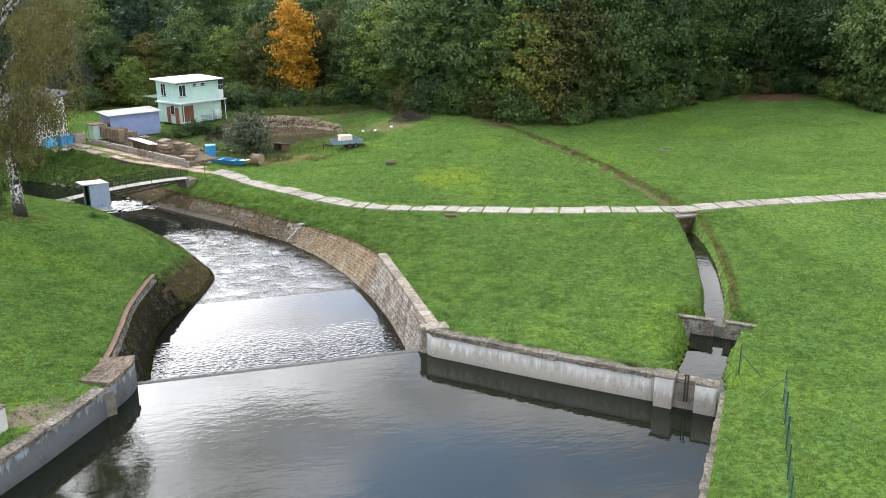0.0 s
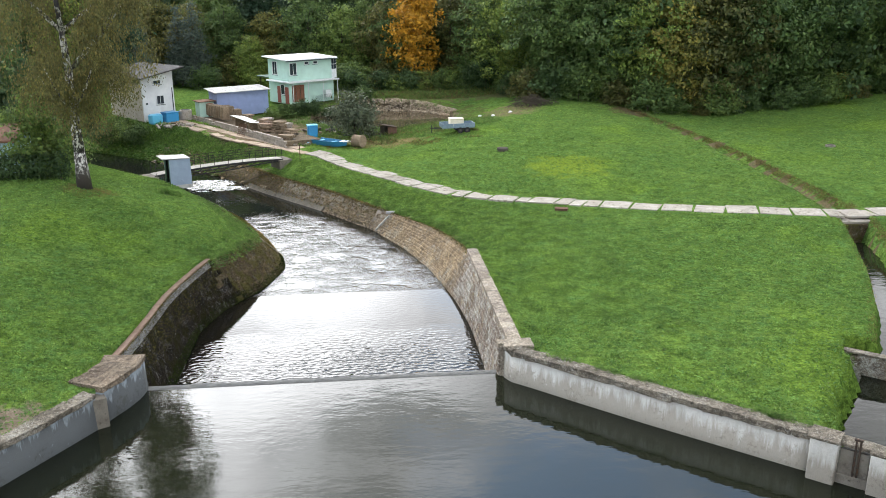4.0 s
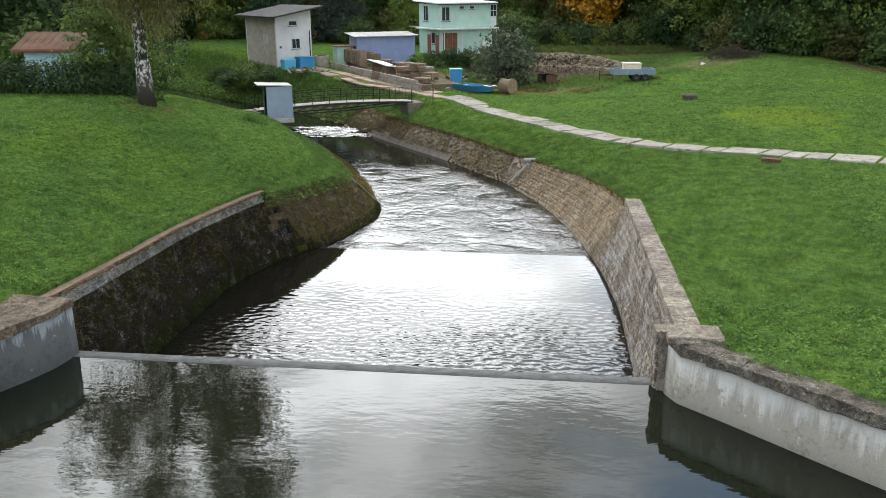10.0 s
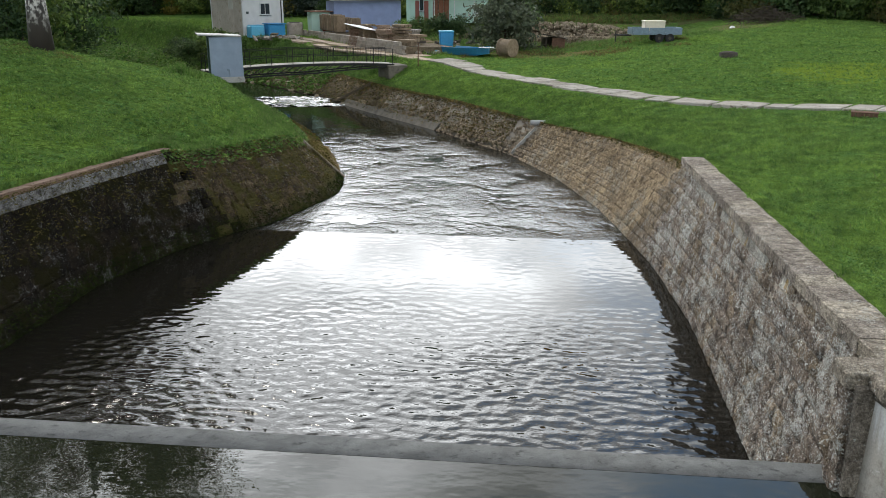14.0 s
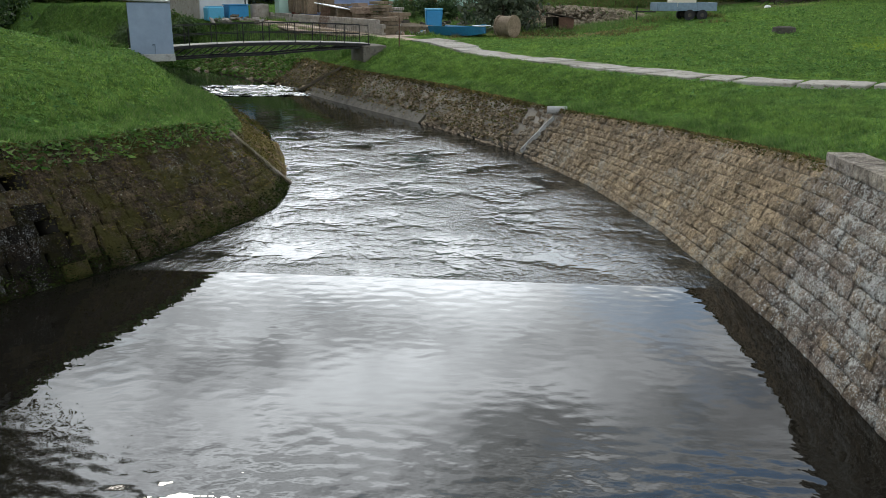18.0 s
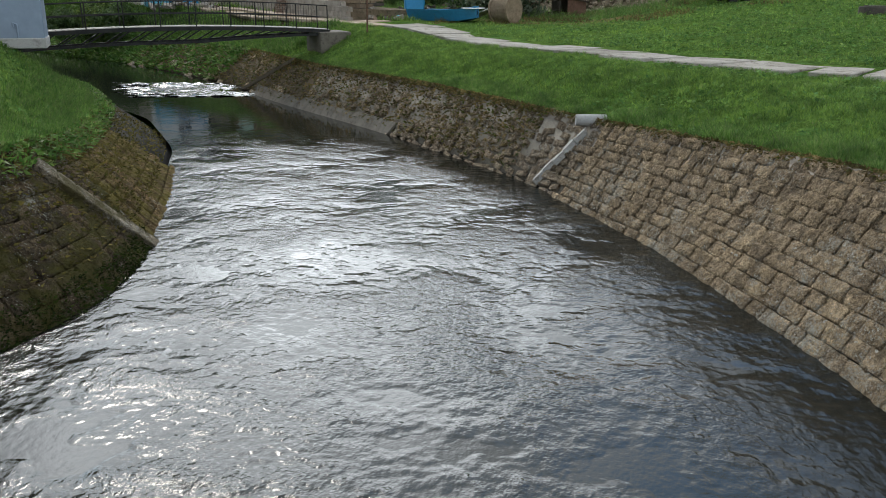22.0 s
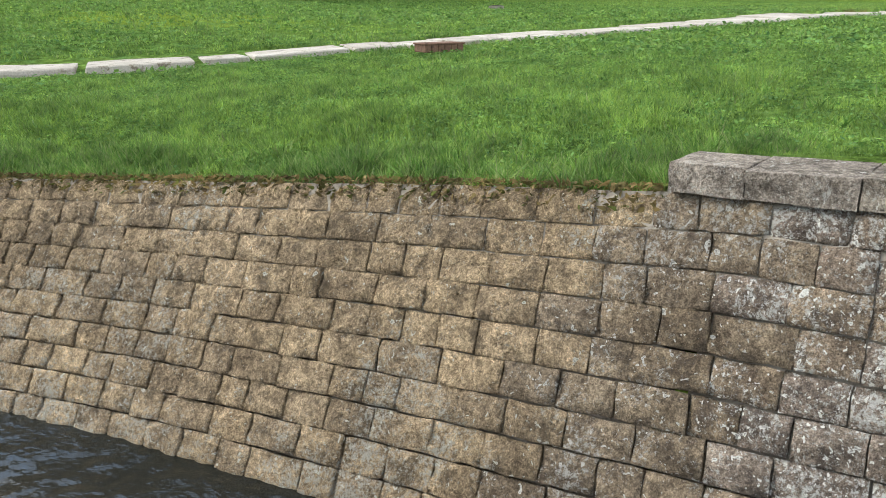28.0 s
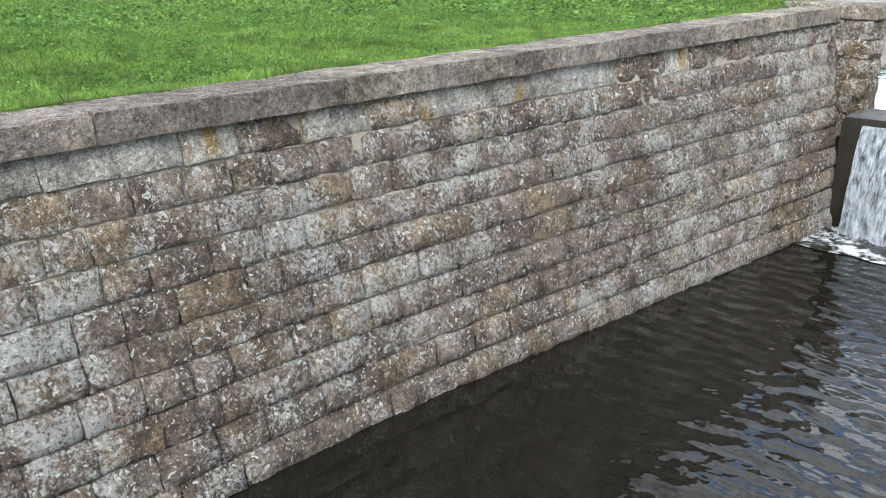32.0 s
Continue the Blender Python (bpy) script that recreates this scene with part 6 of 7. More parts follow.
for x in (0.1, 2.5, 4.9, 7.3):
    part("column", rod((x, -0.85, -0.2), (x, -0.85, 2.4), 0.05), M["frame_w"], gh)
for k, x in enumerate((0.7, 1.35, 2.0)):
    part("shutter", box(x, -0.06, 1.05, 0.6, 0.06, 2.0, 0.01), M["wood_b"], gh)
for y, m in ((0.6, M["door_r"]), (2.6, M["door_r"])):
    part("door", box(-0.03, y, 0.85, 0.06, 0.85, 2.0, 0.01), m, gh)
window(gh, "y", 1.6, 1.5, 0.9, 1.1, 0.0, 0)
part("appliance", box(5.9, -0.45, 0.75, 0.9, 0.5, 0.9, 0.03), M["frame_w"], gh, "white box on the terrace")
bm = bmesh.new()
for k in range(24):
    rod((3.0 + 0.17 * k, -0.85, -0.15), (3.0 + 0.17 * k, -0.85, 0.75), 0.015, n=4, bm=bm)
part("railing", bm, M["frame_d"], gh)

wh = thing("white_house", (-30.0, 66.1, 1.4), "white house with a worn beige, shade-painted side and grey lean-to roof", "house", rz=42)
wh.scale = (1.0, 1.0, 1.06)
shell(wh, 3.95, 7.6, -0.3, 4.75, M["white"])
# left wall: worn plaster with its shade painted in
wh.children[2].data.materials[0] = M["beige"]
bm = box(1.8, 3.2, 5.2, 5.5, 9.8, 0.14, 0.02)
for v in bm.verts:
    v.co.z += 0.17 * (v.co.x - 1.95)
part("roof", bm, M["roof_g"], wh, "grey lean-to roof with wide eaves")
bm = bmesh.new()
vs = [bm.verts.new(c) for c in ((0, 0.0, 4.75), (3.95, 0.0, 4.75), (3.95, 0.0, 5.45), (0, 0.0, 4.79), (0, 0.2, 4.75), (3.95, 0.2, 4.75), (3.95, 0.2, 5.45), (0, 0.2, 4.79))]
for f in ((0, 1, 2, 3), (7, 6, 5, 4), (0, 4, 5, 1), (1, 5, 6, 2), (2, 6, 7, 3), (3, 7, 4, 0)):
    bm.faces.new([vs[q] for q in f])
part("gable", bm, M["white"], wh)
window(wh, "x", 2.15, 2.2, 0.85, 0.85, 0.0)
window(wh, "x", 1.9, 4.1, 0.85, 0.35, 0.0, 0)
part("vent", box(0.45, -0.03, 1.9, 0.22, 0.06, 0.2), M["frame_d"], wh)
part("drainpipe", rod((3.7, -0.08, 0), (3.7, -0.08, 3.4), 0.05), M["roof_g"], wh)
part("stain_patch", box(-0.006, 2.6, 2.6, 0.02, 1.1, 0.9, 0.004), M["cream"], wh, "patch of worn render")

sh = thing("shed", (-22.0, 67.2, 2.25), "long blue-lilac shed with a pale sheet roof", "shed", rz=29)
shell(sh, 6.3, 2.6, -0.6, 2.15, M["lilac"])
for k in range(12):
    bm = box(-0.15 + 0.58 * k, 1.2, 2.33 + 0.012 * (k % 2), 0.57, 3.6, 0.05, 0.008)
    for v in bm.verts:
        v.co.z += 0.07 * (v.co.y - 1.2)
    part("roof_sheet", bm, M["roof_l"], sh, "pale weathered roof sheet")
an = thing("small_shed", (-23.9, 66.6, 1.9), "small green shed with a red-brown roof", "shed", rz=29)
shell(an, 1.7, 1.5, -0.5, 1.55, M["mint"], t=0.1)
part("door", box(1.25, -0.03, 0.65, 0.6, 0.05, 1.5, 0.01), M["door_r"], an)
part("roof", box(0.85, 0.7, 1.62, 2.1, 2.0, 0.09, 0.02), M["roof_b"], an)
cp = thing("carport", (-16.5, 80.5, 2.6), "dark green felt carport roof on posts", "carport", rz=34)
for x, y in ((0, 0), (5, 0), (0, 4), (5, 4)):
    part("post", rod((x, y, -0.4), (x, y, 2.0), 0.07), M["bark"], cp)
part("roof", box(2.5, 2, 2.1, 5.8, 4.8, 0.14, 0.02), M["green_d"], cp)

nh = thing("neighbour_house", (-50.6, 45.0, 0.8), "tall pale grey rendered house behind the hut", "house", rz=4)
shell(nh, 7.0, 8.0, 0.0, 8.6, M["cream"])
bm = box(3.5, 4.0, 8.9, 8.2, 9.2, 0.22, 0.03)
for v in bm.verts:
    v.co.z += 0.10 * v.co.y
part("roof", bm, M["roof_b"], nh, "rusty brown roof")
part("downpipe", rod((7.06, -0.08, 0.0), (7.06, -0.08, 8.6), 0.07), M["frame_w"], nh, "pale downpipe")
window(nh, "x", 4.6, 5.2, 1.1, 1.4, 0.0)
hut = thing("garden_hut", (-34.0, 29.6, ground_at(-33, 30) - 0.1), "pale blue garden hut with a rusty tin roof", "hut", rz=3)
shell(hut, 3.9, 3.0, 0.0, 2.45, M["hut_blue"], t=0.12)
for k in range(9):
    bm = box(-0.25 + 0.5 * k, 0.6, 2.85, 0.49, 2.3, 0.05, 0.01)
    for v in bm.verts:
        v.co.z += 0.42 * (v.co.y - 0.6)
    part("roof_sheet", bm, M["roof_b"], hut)
bm = box(1.95, 2.55, 2.98, 4.4, 1.9, 0.05)
for v in bm.verts:
    v.co.z += -0.42 * (v.co.y - 2.1)
part("roof_back", bm, M["roof_b"], hut)
part("eave_board", box(1.9, -0.5, 2.36, 4.4, 0.05, 0.18), M["wood_b"], hut)

# ---- yard ----
yw = frame_at("yard_wall", (-25.4, 68.0), (-13.2, 49.6), 1.0, "low wall of pale hollow concrete blocks", "wall")
YL = math.hypot(12.2, 18.4)
M["blockw"] = rough_mat("concrete_block", (0.30, 0.27, 0.235), (0.44, 0.40, 0.355), (0.2, 0.16, 0.12), 2, 40, vary=((0.8, 0.78, 0.75), (1.1, 1.07, 1.05)))
rngb = random.Random(4)
for k in range(4):
    x = -0.25 * (k % 2)
    while x < YL:
        if not (k == 3 and rngb.random() < 0.18):
            part("block", box(x + 0.25, 0.12, 0.0 + 0.235 * k + 0.12, 0.485, 0.24, 0.225, 0.008), M["blockw"], yw)
        x += 0.5
slab_y = thing("yard_slab", (-28.0, 66.6, 1.32), "pale concrete pad beside the white house", "pad", rz=40)
part("pad", box(0.6, -0.6, 0.0, 3.6, 2.6, 0.16, 0.03), M["slab"], slab_y)

M["pallet"] = rough_mat("weathered_timber", (0.20, 0.155, 0.11), (0.33, 0.26, 0.19), (0.12, 0.09, 0.06), 4, 40, vary=((0.7, 0.68, 0.65), (1.1, 1.05, 1.0)))
M["brickp"] = rough_mat("stacked_brick", (0.27, 0.19, 0.14), (0.38, 0.28, 0.21), None, 4, 40)
M["blue"] = plain_mat("bright_blue_plastic", (0.03, 0.25, 0.50), 0.4, wear=0.12)
M["blue_l"] = plain_mat("light_blue_plastic", (0.10, 0.42, 0.62), 0.4, wear=0.1)
M["boatb"] = plain_mat("blue_boat_paint", (0.02, 0.16, 0.30), 0.4, wear=0.2)
M["cream_b"] = plain_mat("cream_foam_box", (0.62, 0.56, 0.44), 0.8, wear=0.1)
M["trailer"] = plain_mat("blue_grey_trailer_panel", (0.16, 0.22, 0.28), 0.45, metal=0.2, wear=0.2)
M["tyre"] = plain_mat("black_rubber", (0.015, 0.015, 0.015), 0.85)


def yard_at(d, off):
    """A place along the yard wall: d metres from its house end, off metres behind it."""
    ux, uy = 12.2 / YL, -18.4 / YL
    return -25.4 + ux * d + (-uy) * off, 68.0 + uy * d + ux * off


def timber_stack(d, off, w, h, n, turn=0):
    x, y = yard_at(d, off)
    t = thing("timber_stack", (x, y, ground_at(x, y) + 0.55), "upright stack of weathered timber boards", "timber", "stacks in the yard", rz=-56 + turn)
    rng = random.Random(int(d * 10))
    for k in range(n):
        part("board", box(-w / 2 + (k + 0.5) * w / n, rng.uniform(-0.06, 0.06), h / 2 * rng.uniform(0.9, 1.05), w / n - 0.015, 0.75, h * rng.uniform(0.9, 1.05), 0.01), M["pallet"], t)


def crate_stack(d, off, sx, sy, layers, material, name, label, cat):
    x, y = yard_at(d, off)
    t = thing(name, (x, y, ground_at(x, y) + 0.5), label, cat, "stacks in the yard", rz=-56 + (d * 37) % 20)
    rng = random.Random(int(d * 10))
    for k in range(layers):
        ox, oy, n = rng.uniform(-0.1, 0.1), rng.uniform(-0.1, 0.1), rng.choice((3, 4, 5))
        wx, wy = sx * rng.uniform(0.8, 1.05), sy * rng.uniform(0.75, 1.05)
        turn = Matrix.Rotation(rng.uniform(-0.07, 0.07), 3, "Z")
        bm = bmesh.new()
        for j in range(n):
            if k % 2:
                box(ox, oy - wy / 2 + (j + 0.5) * wy / n, 0.11 + 0.21 * k, wx, wy / n - 0.05, 0.18 * rng.uniform(0.8, 1.1), 0.012, bm, turn)
            else:
                box(ox - wx / 2 + (j + 0.5) * wx / n, oy, 0.11 + 0.21 * k, wx / n - 0.05, wy, 0.18 * rng.uniform(0.8, 1.1), 0.012, bm, turn)
        part("layer", bm, rng.choice((material, material, M["pallet"])), t)


pf = thing("yard_platform", (0, 0, 0), "earth platform behind the block wall", "platform")
bm = bmesh.new()
vs = [bm.verts.new((*yard_at(d, o), z)) for d, o, z in ((0, 0.2, 0.8), (YL, 0.2, 0.8), (YL, 4.2, 0.8), (0, 4.6, 0.8), (0, 0.2, 1.75), (YL, 0.2, 1.6), (YL, 4.2, 1.5), (0, 4.6, 1.75))]
for f in ((4, 5, 6, 7), (0, 1, 5, 4), (1, 2, 6, 5), (2, 3, 7, 6), (3, 0, 4, 7), (3, 2, 1, 0)):
    bm.faces.new([vs[q] for q in f])
part("fill", bm, M["soil"], pf)
for d, off, w, h, n in ((2.5, 1.6, 1.2, 1.25, 7), (4.3, 1.5, 1.3, 1.35, 8), (6.0, 1.5, 1.3, 1.4, 8), (7.4, 2.4, 1.0, 1.2, 6), (3.6, 3.2, 1.4, 1.0, 7)):
    timber_stack(d, off, w, h, n)
for d, off, sx, sy, ly, m, nm, lb, ct in ((9.2, 2.8, 1.2, 0.9, 4, M["pallet"], "pallet_stack", "stack of weathered wooden pallets", "pallets"), (14.2, 2.2, 1.2, 0.9, 5, M["brickp"], "brick_stack", "stack of reddish bricks on a pallet", "bricks"),
                                      (15.6, 1.7, 1.3, 1.0, 4, M["brickp"], "brick_stack", "stack of reddish bricks on a pallet", "bricks"), (17.6, 2.2, 1.4, 1.0, 6, M["pallet"], "pallet_stack", "stack of grey wooden pallets", "pallets"),
                                      (12.6, 3.4, 1.2, 0.9, 4, M["blockw"], "block_stack", "stack of pale concrete blocks", "blocks"), (19.2, 2.6, 1.5, 1.0, 3, M["iron"], "scrap_heap", "low heap of dark scrap timber", "scrap"),
                                      (20.5, 1.2, 1.6, 1.0, 2, M["pallet"], "pallet_stack", "low stack of broken pallets", "pallets"), (16.6, 3.4, 1.2, 0.9, 4, M["blockw"], "block_stack", "stack of pale concrete blocks", "blocks")):
    crate_stack(d, off, sx, sy, ly, m, nm, lb, ct)
x, y = yard_at(11.5, 1.5)
wp = thing("sheet_panel", (x, y, 2.35), "large white sheet lying tilted on trestles", "panel", rz=-56)
bm = box(0, 0, 0.15, 4.4, 1.5, 0.06, 0.01)
for v in bm.verts:
    v.co.z += -0.06 * v.co.x - 0.15 * v.co.y
part("sheet", bm, M["roof_w"], wp)
for k in (-1.5, 1.5):
    part("trestle", box(k, 0, -0.3, 0.12, 1.1, 0.8, 0.01), M["pallet"], wp)
x, y = yard_at(14.0, -0.18)
gt = thing("mesh_panel", (x, y, 1.0), "rusty steel mesh panel leaning on the wall", "panel", rz=-56)
bm = bmesh.new()
for k in range(12):
    rod((-0.8 + 0.145 * k, -0.35, 0), (-0.8 + 0.145 * k, 0.05, 1.5), 0.014, n=4, bm=bm)
for k in range(8):
    rod((-0.8, -0.35 + 0.057 * k, 0.21 * k), (0.8, -0.35 + 0.057 * k, 0.21 * k), 0.014, n=4, bm=bm)
part("mesh", bm, M["rust"], gt)


def rubble(name, cx, cy, rx, ry, n, mats, label, seed):
    t = thing(name, (cx, cy, ground_at(cx, cy)), label, "rubble")
    rng = random.Random(seed)
    for k in range(n):
        a, q = rng.uniform(0, 6.28), math.sqrt(rng.random())
        x, y = rx * q * math.cos(a), ry * q * math.sin(a)
        z = 0.5 * (1 - q) * rng.random()
        rot = Euler((rng.uniform(-0.5, 0.5), rng.uniform(-0.5, 0.5), rng.uniform(0, 6.28))).to_matrix()
        part("chunk", box(x, y, z + 0.06, rng.uniform(0.2, 0.8), rng.uniform(0.12, 0.4), rng.uniform(0.05, 0.22), 0.012, rot=rot), rng.choice(mats), t)


rubble("rubble_heap", -12.3, 51.6, 1.7, 1.5, 46, [M["pallet"], M["blockw"], M["iron"], M["blue_l"], M["brickp"], M["slab"]], "heap of broken boards, blocks and scrap", 71)
rubble("rubble_heap", -10.2, 57.5, 2.2, 1.3, 26, [M["pallet"], M["blockw"], M["iron"]], "heap of broken boards and blocks", 72)
rubble("rubble_heap", -26.0, 62.8, 2.2, 1.0, 24, [M["blockw"], M["soil"], M["slab"]], "broken stones along the river bank", 73)

tk = thing("water_tank", (-28.6, 65.2, 1.3), "pale blue plastic water tank", "tank", "blue tanks by the white house", rz=42)
part("tank", box(0, 0, 0.55, 1.3, 1.0, 1.05, 0.08), M["blue_l"], tk)
part("lid", box(0, 0, 1.1, 1.1, 0.8, 0.06, 0.02), M["blue_l"], tk)
tk2 = thing("water_tank", (-27.2, 66.2, 1.3), "bright blue open plastic tank", "tank", "blue tanks by the white house", rz=42)
part("tank", box(0, 0, 0.6, 1.6, 1.2, 1.15, 0.08), M["blue"], tk2)
part("rim", box(0, 0, 1.2, 1.7, 1.3, 0.08, 0.02), M["blue"], tk2)
# the well's lid is a black disc painting its shaded inside
ring_thing("concrete_well", (-25.7, 67.4, 1.25), 0.72, 1.3, M["blockw"], M["dark"], "round tan concrete well ring", "well")
bb = thing("blue_bin", (-10.6, 54.6, ground_at(-10.6, 54.6)), "tall bright blue plastic bin with a pale lid", "bin", rz=12)
bm = box(0, 0, 0.62, 1.05, 0.9, 1.25, 0.07)
for v in bm.verts:
    if v.co.z < 0.5:
        v.co.x *= 0.88
        v.co.y *= 0.88
part("tub", bm, M["blue"], bb)
part("lid", box(0, 0, 1.28, 1.08, 0.94, 0.1, 0.03), M["blue_l"], bb)


def build_boat():
    t = thing("rowing_boat", (-8.6, 50.2, ground_at(-8.6, 50.2) + 0.02), "blue flat-bottomed rowing boat on the grass", "boat", rz=-42)
    bm = bmesh.new()
    L, n = 4.0, 12
    outer, inner = [], []
    for k in range(n + 1):
        s = k / n
        w = 0.72 * (1 - max(0, (s - 0.55) / 0.45) ** 2.0 * 0.85)
        lift = 0.18 * max(0, (s - 0.6) / 0.4) ** 2
        x = (s - 0.5) * L
        outer.append([bm.verts.new(p) for p in ((x, -w, 0.5 + lift), (x, -w * 0.75, lift), (x, w * 0.75, lift), (x, w, 0.5 + lift))])
        inner.append([bm.verts.new(p) for p in ((x, -w + 0.06, 0.5 + lift), (x, -w * 0.75 + 0.05, 0.06 + lift), (x, w * 0.75 - 0.05, 0.06 + lift), (x, w - 0.06, 0.5 + lift))])
    for k in range(n):
        for j in range(3):
            bm.faces.new((outer[k][j], outer[k + 1][j], outer[k + 1][j + 1], outer[k][j + 1]))
            bm.faces.new((inner[k][j + 1], inner[k + 1][j + 1], inner[k + 1][j], inner[k][j]))
        for j in (0, 3):
            bm.faces.new((outer[k][j], inner[k][j], inner[k + 1][j], outer[k + 1][j]))
    for k in (0, n):
        for j in range(3):
            bm.faces.new((outer[k][j], outer[k][j + 1], inner[k][j + 1], inner[k][j]))
    bmesh.ops.recalc_face_normals(bm, faces=bm.faces[:])
    part("hull", bm, M["boatb"], t)
    for x in (-1.5, 0.2):
        part("thwart", box(x, 0, 0.36, 0.28, 1.25, 0.04, 0.008), M["blue_l"], t)
    part("foredeck", box(1.75, 0, 0.58, 0.7, 0.8, 0.05, 0.01), M["roof_w"], t, "white foredeck board")


build_boat()
sp = thing("cable_drum", (-5.9, 49.2, ground_at(-5.9, 49.2) + 0.58), "weathered tan wooden cable drum on its rim", "drum", rz=-35)
for s in (-0.45, 0.45):
    bm = rod((s - 0.05, 0, 0), (s + 0.05, 0, 0), 0.62, n=22)
    part("flange", bm, M["pallet"], sp)
part("core", rod((-0.4, 0, 0), (0.4, 0, 0), 0.56, n=30), M["pallet"], sp)
bd = thing("board", (-7.1, 49.9, ground_at(-7.1, 49.9) + 0.3), "pale plywood sheet lying against the drum", "board", rz=-30)
bm = box(0, 0, 0, 1.6, 1.0, 0.05, 0.01)
for v in bm.verts:
    v.co.z += 0.35 * v.co.x
part("sheet", bm, M["cream"], bd)


def build_trailer():
    x, y = 3.95, 51.2
    t = thing("trailer", (x, y, ground_at(x, y)), "blue-grey twin-axle flatbed trailer carrying a cream crate", "trailer", rz=6)
    part("bed", box(0, 0, 0.55, 3.3, 1.7, 0.1, 0.01), M["trailer"], t)
    for yy in (-0.84, 0.84):
        for k in range(3):
            part("side_board", box(-1.08 + 1.08 * k, yy, 0.77, 1.05, 0.05, 0.36, 0.01), M["trailer"], t)
    for xx in (-1.64, 1.64):
        part("end_board", box(xx, 0, 0.77, 0.05, 1.64, 0.36, 0.01), M["trailer"], t)
    for xx in (0.15, 0.85):
        for yy in (-0.8, 0.8):
            w = part("wheel", rod((xx, yy - 0.1, 0.28), (xx, yy + 0.1, 0.28), 0.29, n=30), M["tyre"], t)
            part("hub", rod((xx, yy - 0.115, 0.28), (xx, yy + 0.115, 0.28), 0.11, n=12), M["iron"], w)
    bm = rod((-1.65, 0.5, 0.45), (-2.7, 0, 0.45), 0.04)
    rod((-1.65, -0.5, 0.45), (-2.7, 0, 0.45), 0.04, bm=bm)
    part("drawbar", bm, M["steel"], t)
    part("jockey_wheel", rod((-2.6, 0, 0.0), (-2.6, 0, 0.75), 0.035), M["steel"], t)
    bx = thing("foam_crate", (x - 0.1, y, ground_at(x, y) + 0.6), "cream foam crate on the trailer", "crate", rz=6)
    part("box", box(0, 0, 0.42, 1.35, 1.1, 0.6, 0.04), M["cream_b"], bx)
    part("lid", box(0, 0, 0.75, 1.42, 1.16, 0.1, 0.03), M["cream_b"], bx)


build_trailer()
bp = thing("brush_pile", (14.0, 63.0, ground_at(14, 63)), "heap of grey cut branches at the meadow's end", "brush")
rng = random.Random(8)
for part_no in range(4):
    bm = bmesh.new()
    for k in range(70):
        a, q = rng.uniform(0, 6.28), rng.uniform(0, 1.8)
        p = Vector((q * math.cos(a) * 1.5, q * math.sin(a), 0.1 + rng.random() * (1.2 - 0.5 * q)))
        d = Vector((rng.uniform(-1, 1), rng.uniform(-1, 1), rng.uniform(-0.2, 0.6))) * 0.9
        rod(p - d, p + d, 0.03, 0.008, 4, bm)
    tagged(part("brush", bm, M["bark"], bp), kind="stuff")
for k, (x, y) in enumerate(((9.2, 61.5), (11.0, 60.5), (8.0, 63.5))):
    ws = thing("white_sack", (x, y, ground_at(x, y)), "crumpled white sack in the grass", "sack", rz=k * 50)
    bm = bmesh.new()
    bmesh.ops.create_icosphere(bm, subdivisions=2, radius=0.24)
    r3 = random.Random(k)
    for v in bm.verts:
        v.co *= r3.uniform(0.8, 1.15)
        v.co.z = abs(v.co.z) * 0.8
    part("sack", bm, M["roof_w"], ws)
hutlet = thing("rotten_shelter", (-2.8, 55.6, ground_at(-2.8, 55.6)), "collapsed dark brown timber shelter by the bush", "shelter", rz=20)
part("roof", box(0.05, 0, 0.92, 1.7, 1.3, 0.06, 0.01, rot=Matrix.Rotation(0.2, 3, "Y")), M["bark"], hutlet)
part("front", box(0.25, -0.5, 0.42, 1.0, 0.06, 0.85, 0.01), M["rust"], hutlet, "rust-red front boarding")
part("back", box(0.0, 0.5, 0.42, 1.4, 0.06, 0.85, 0.01), M["bark"], hutlet)
for x in (-0.65, 0.72):
    part("side", box(x, 0, 0.4, 0.06, 0.95, 0.8, 0.01), M["bark"], hutlet)
for k in range(4):
    part("fallen_board", box(-1.3 + 0.2 * k, -0.3 + 0.2 * k, 0.12 + 0.05 * k, 1.5, 0.14, 0.04, 0.008, rot=Euler((0, 0.1 * k - 0.15, 0.5 * k)).to_matrix()), M["bark"], hutlet)

# fish pond beyond the yard
V = [(-3.0 + 8.6 * math.cos(a) * q, 67 + 8.1 * math.sin(a) * q, 1.02) for q in (0.02, 0.5, 1.0) for a in np.linspace(0, 2 * math.pi, 40, endpoint=False)]
F = [(k * 40 + j, k * 40 + (j + 1) % 40, (k + 1) * 40 + (j + 1) % 40, (k + 1) * 40 + j) for k in range(2) for j in range(40)]
M["pond2"] = water_mat("brown_pond_water", (0.07, 0.055, 0.035), 0.05, ((1.5, (1, 1, 1), 0.006, 2),))
tagged(new("water_fish_pond", mesh_np("water_fish_pond", V, F, M["pond2"], True)), "murky brown fish pond water", "water", kind="structure")
pr = thing("stone_bank", (0, 0, 0), "pale rubble stone facing of the fish pond", "wall", kind="structure")
rs = random.Random(12)
st = []
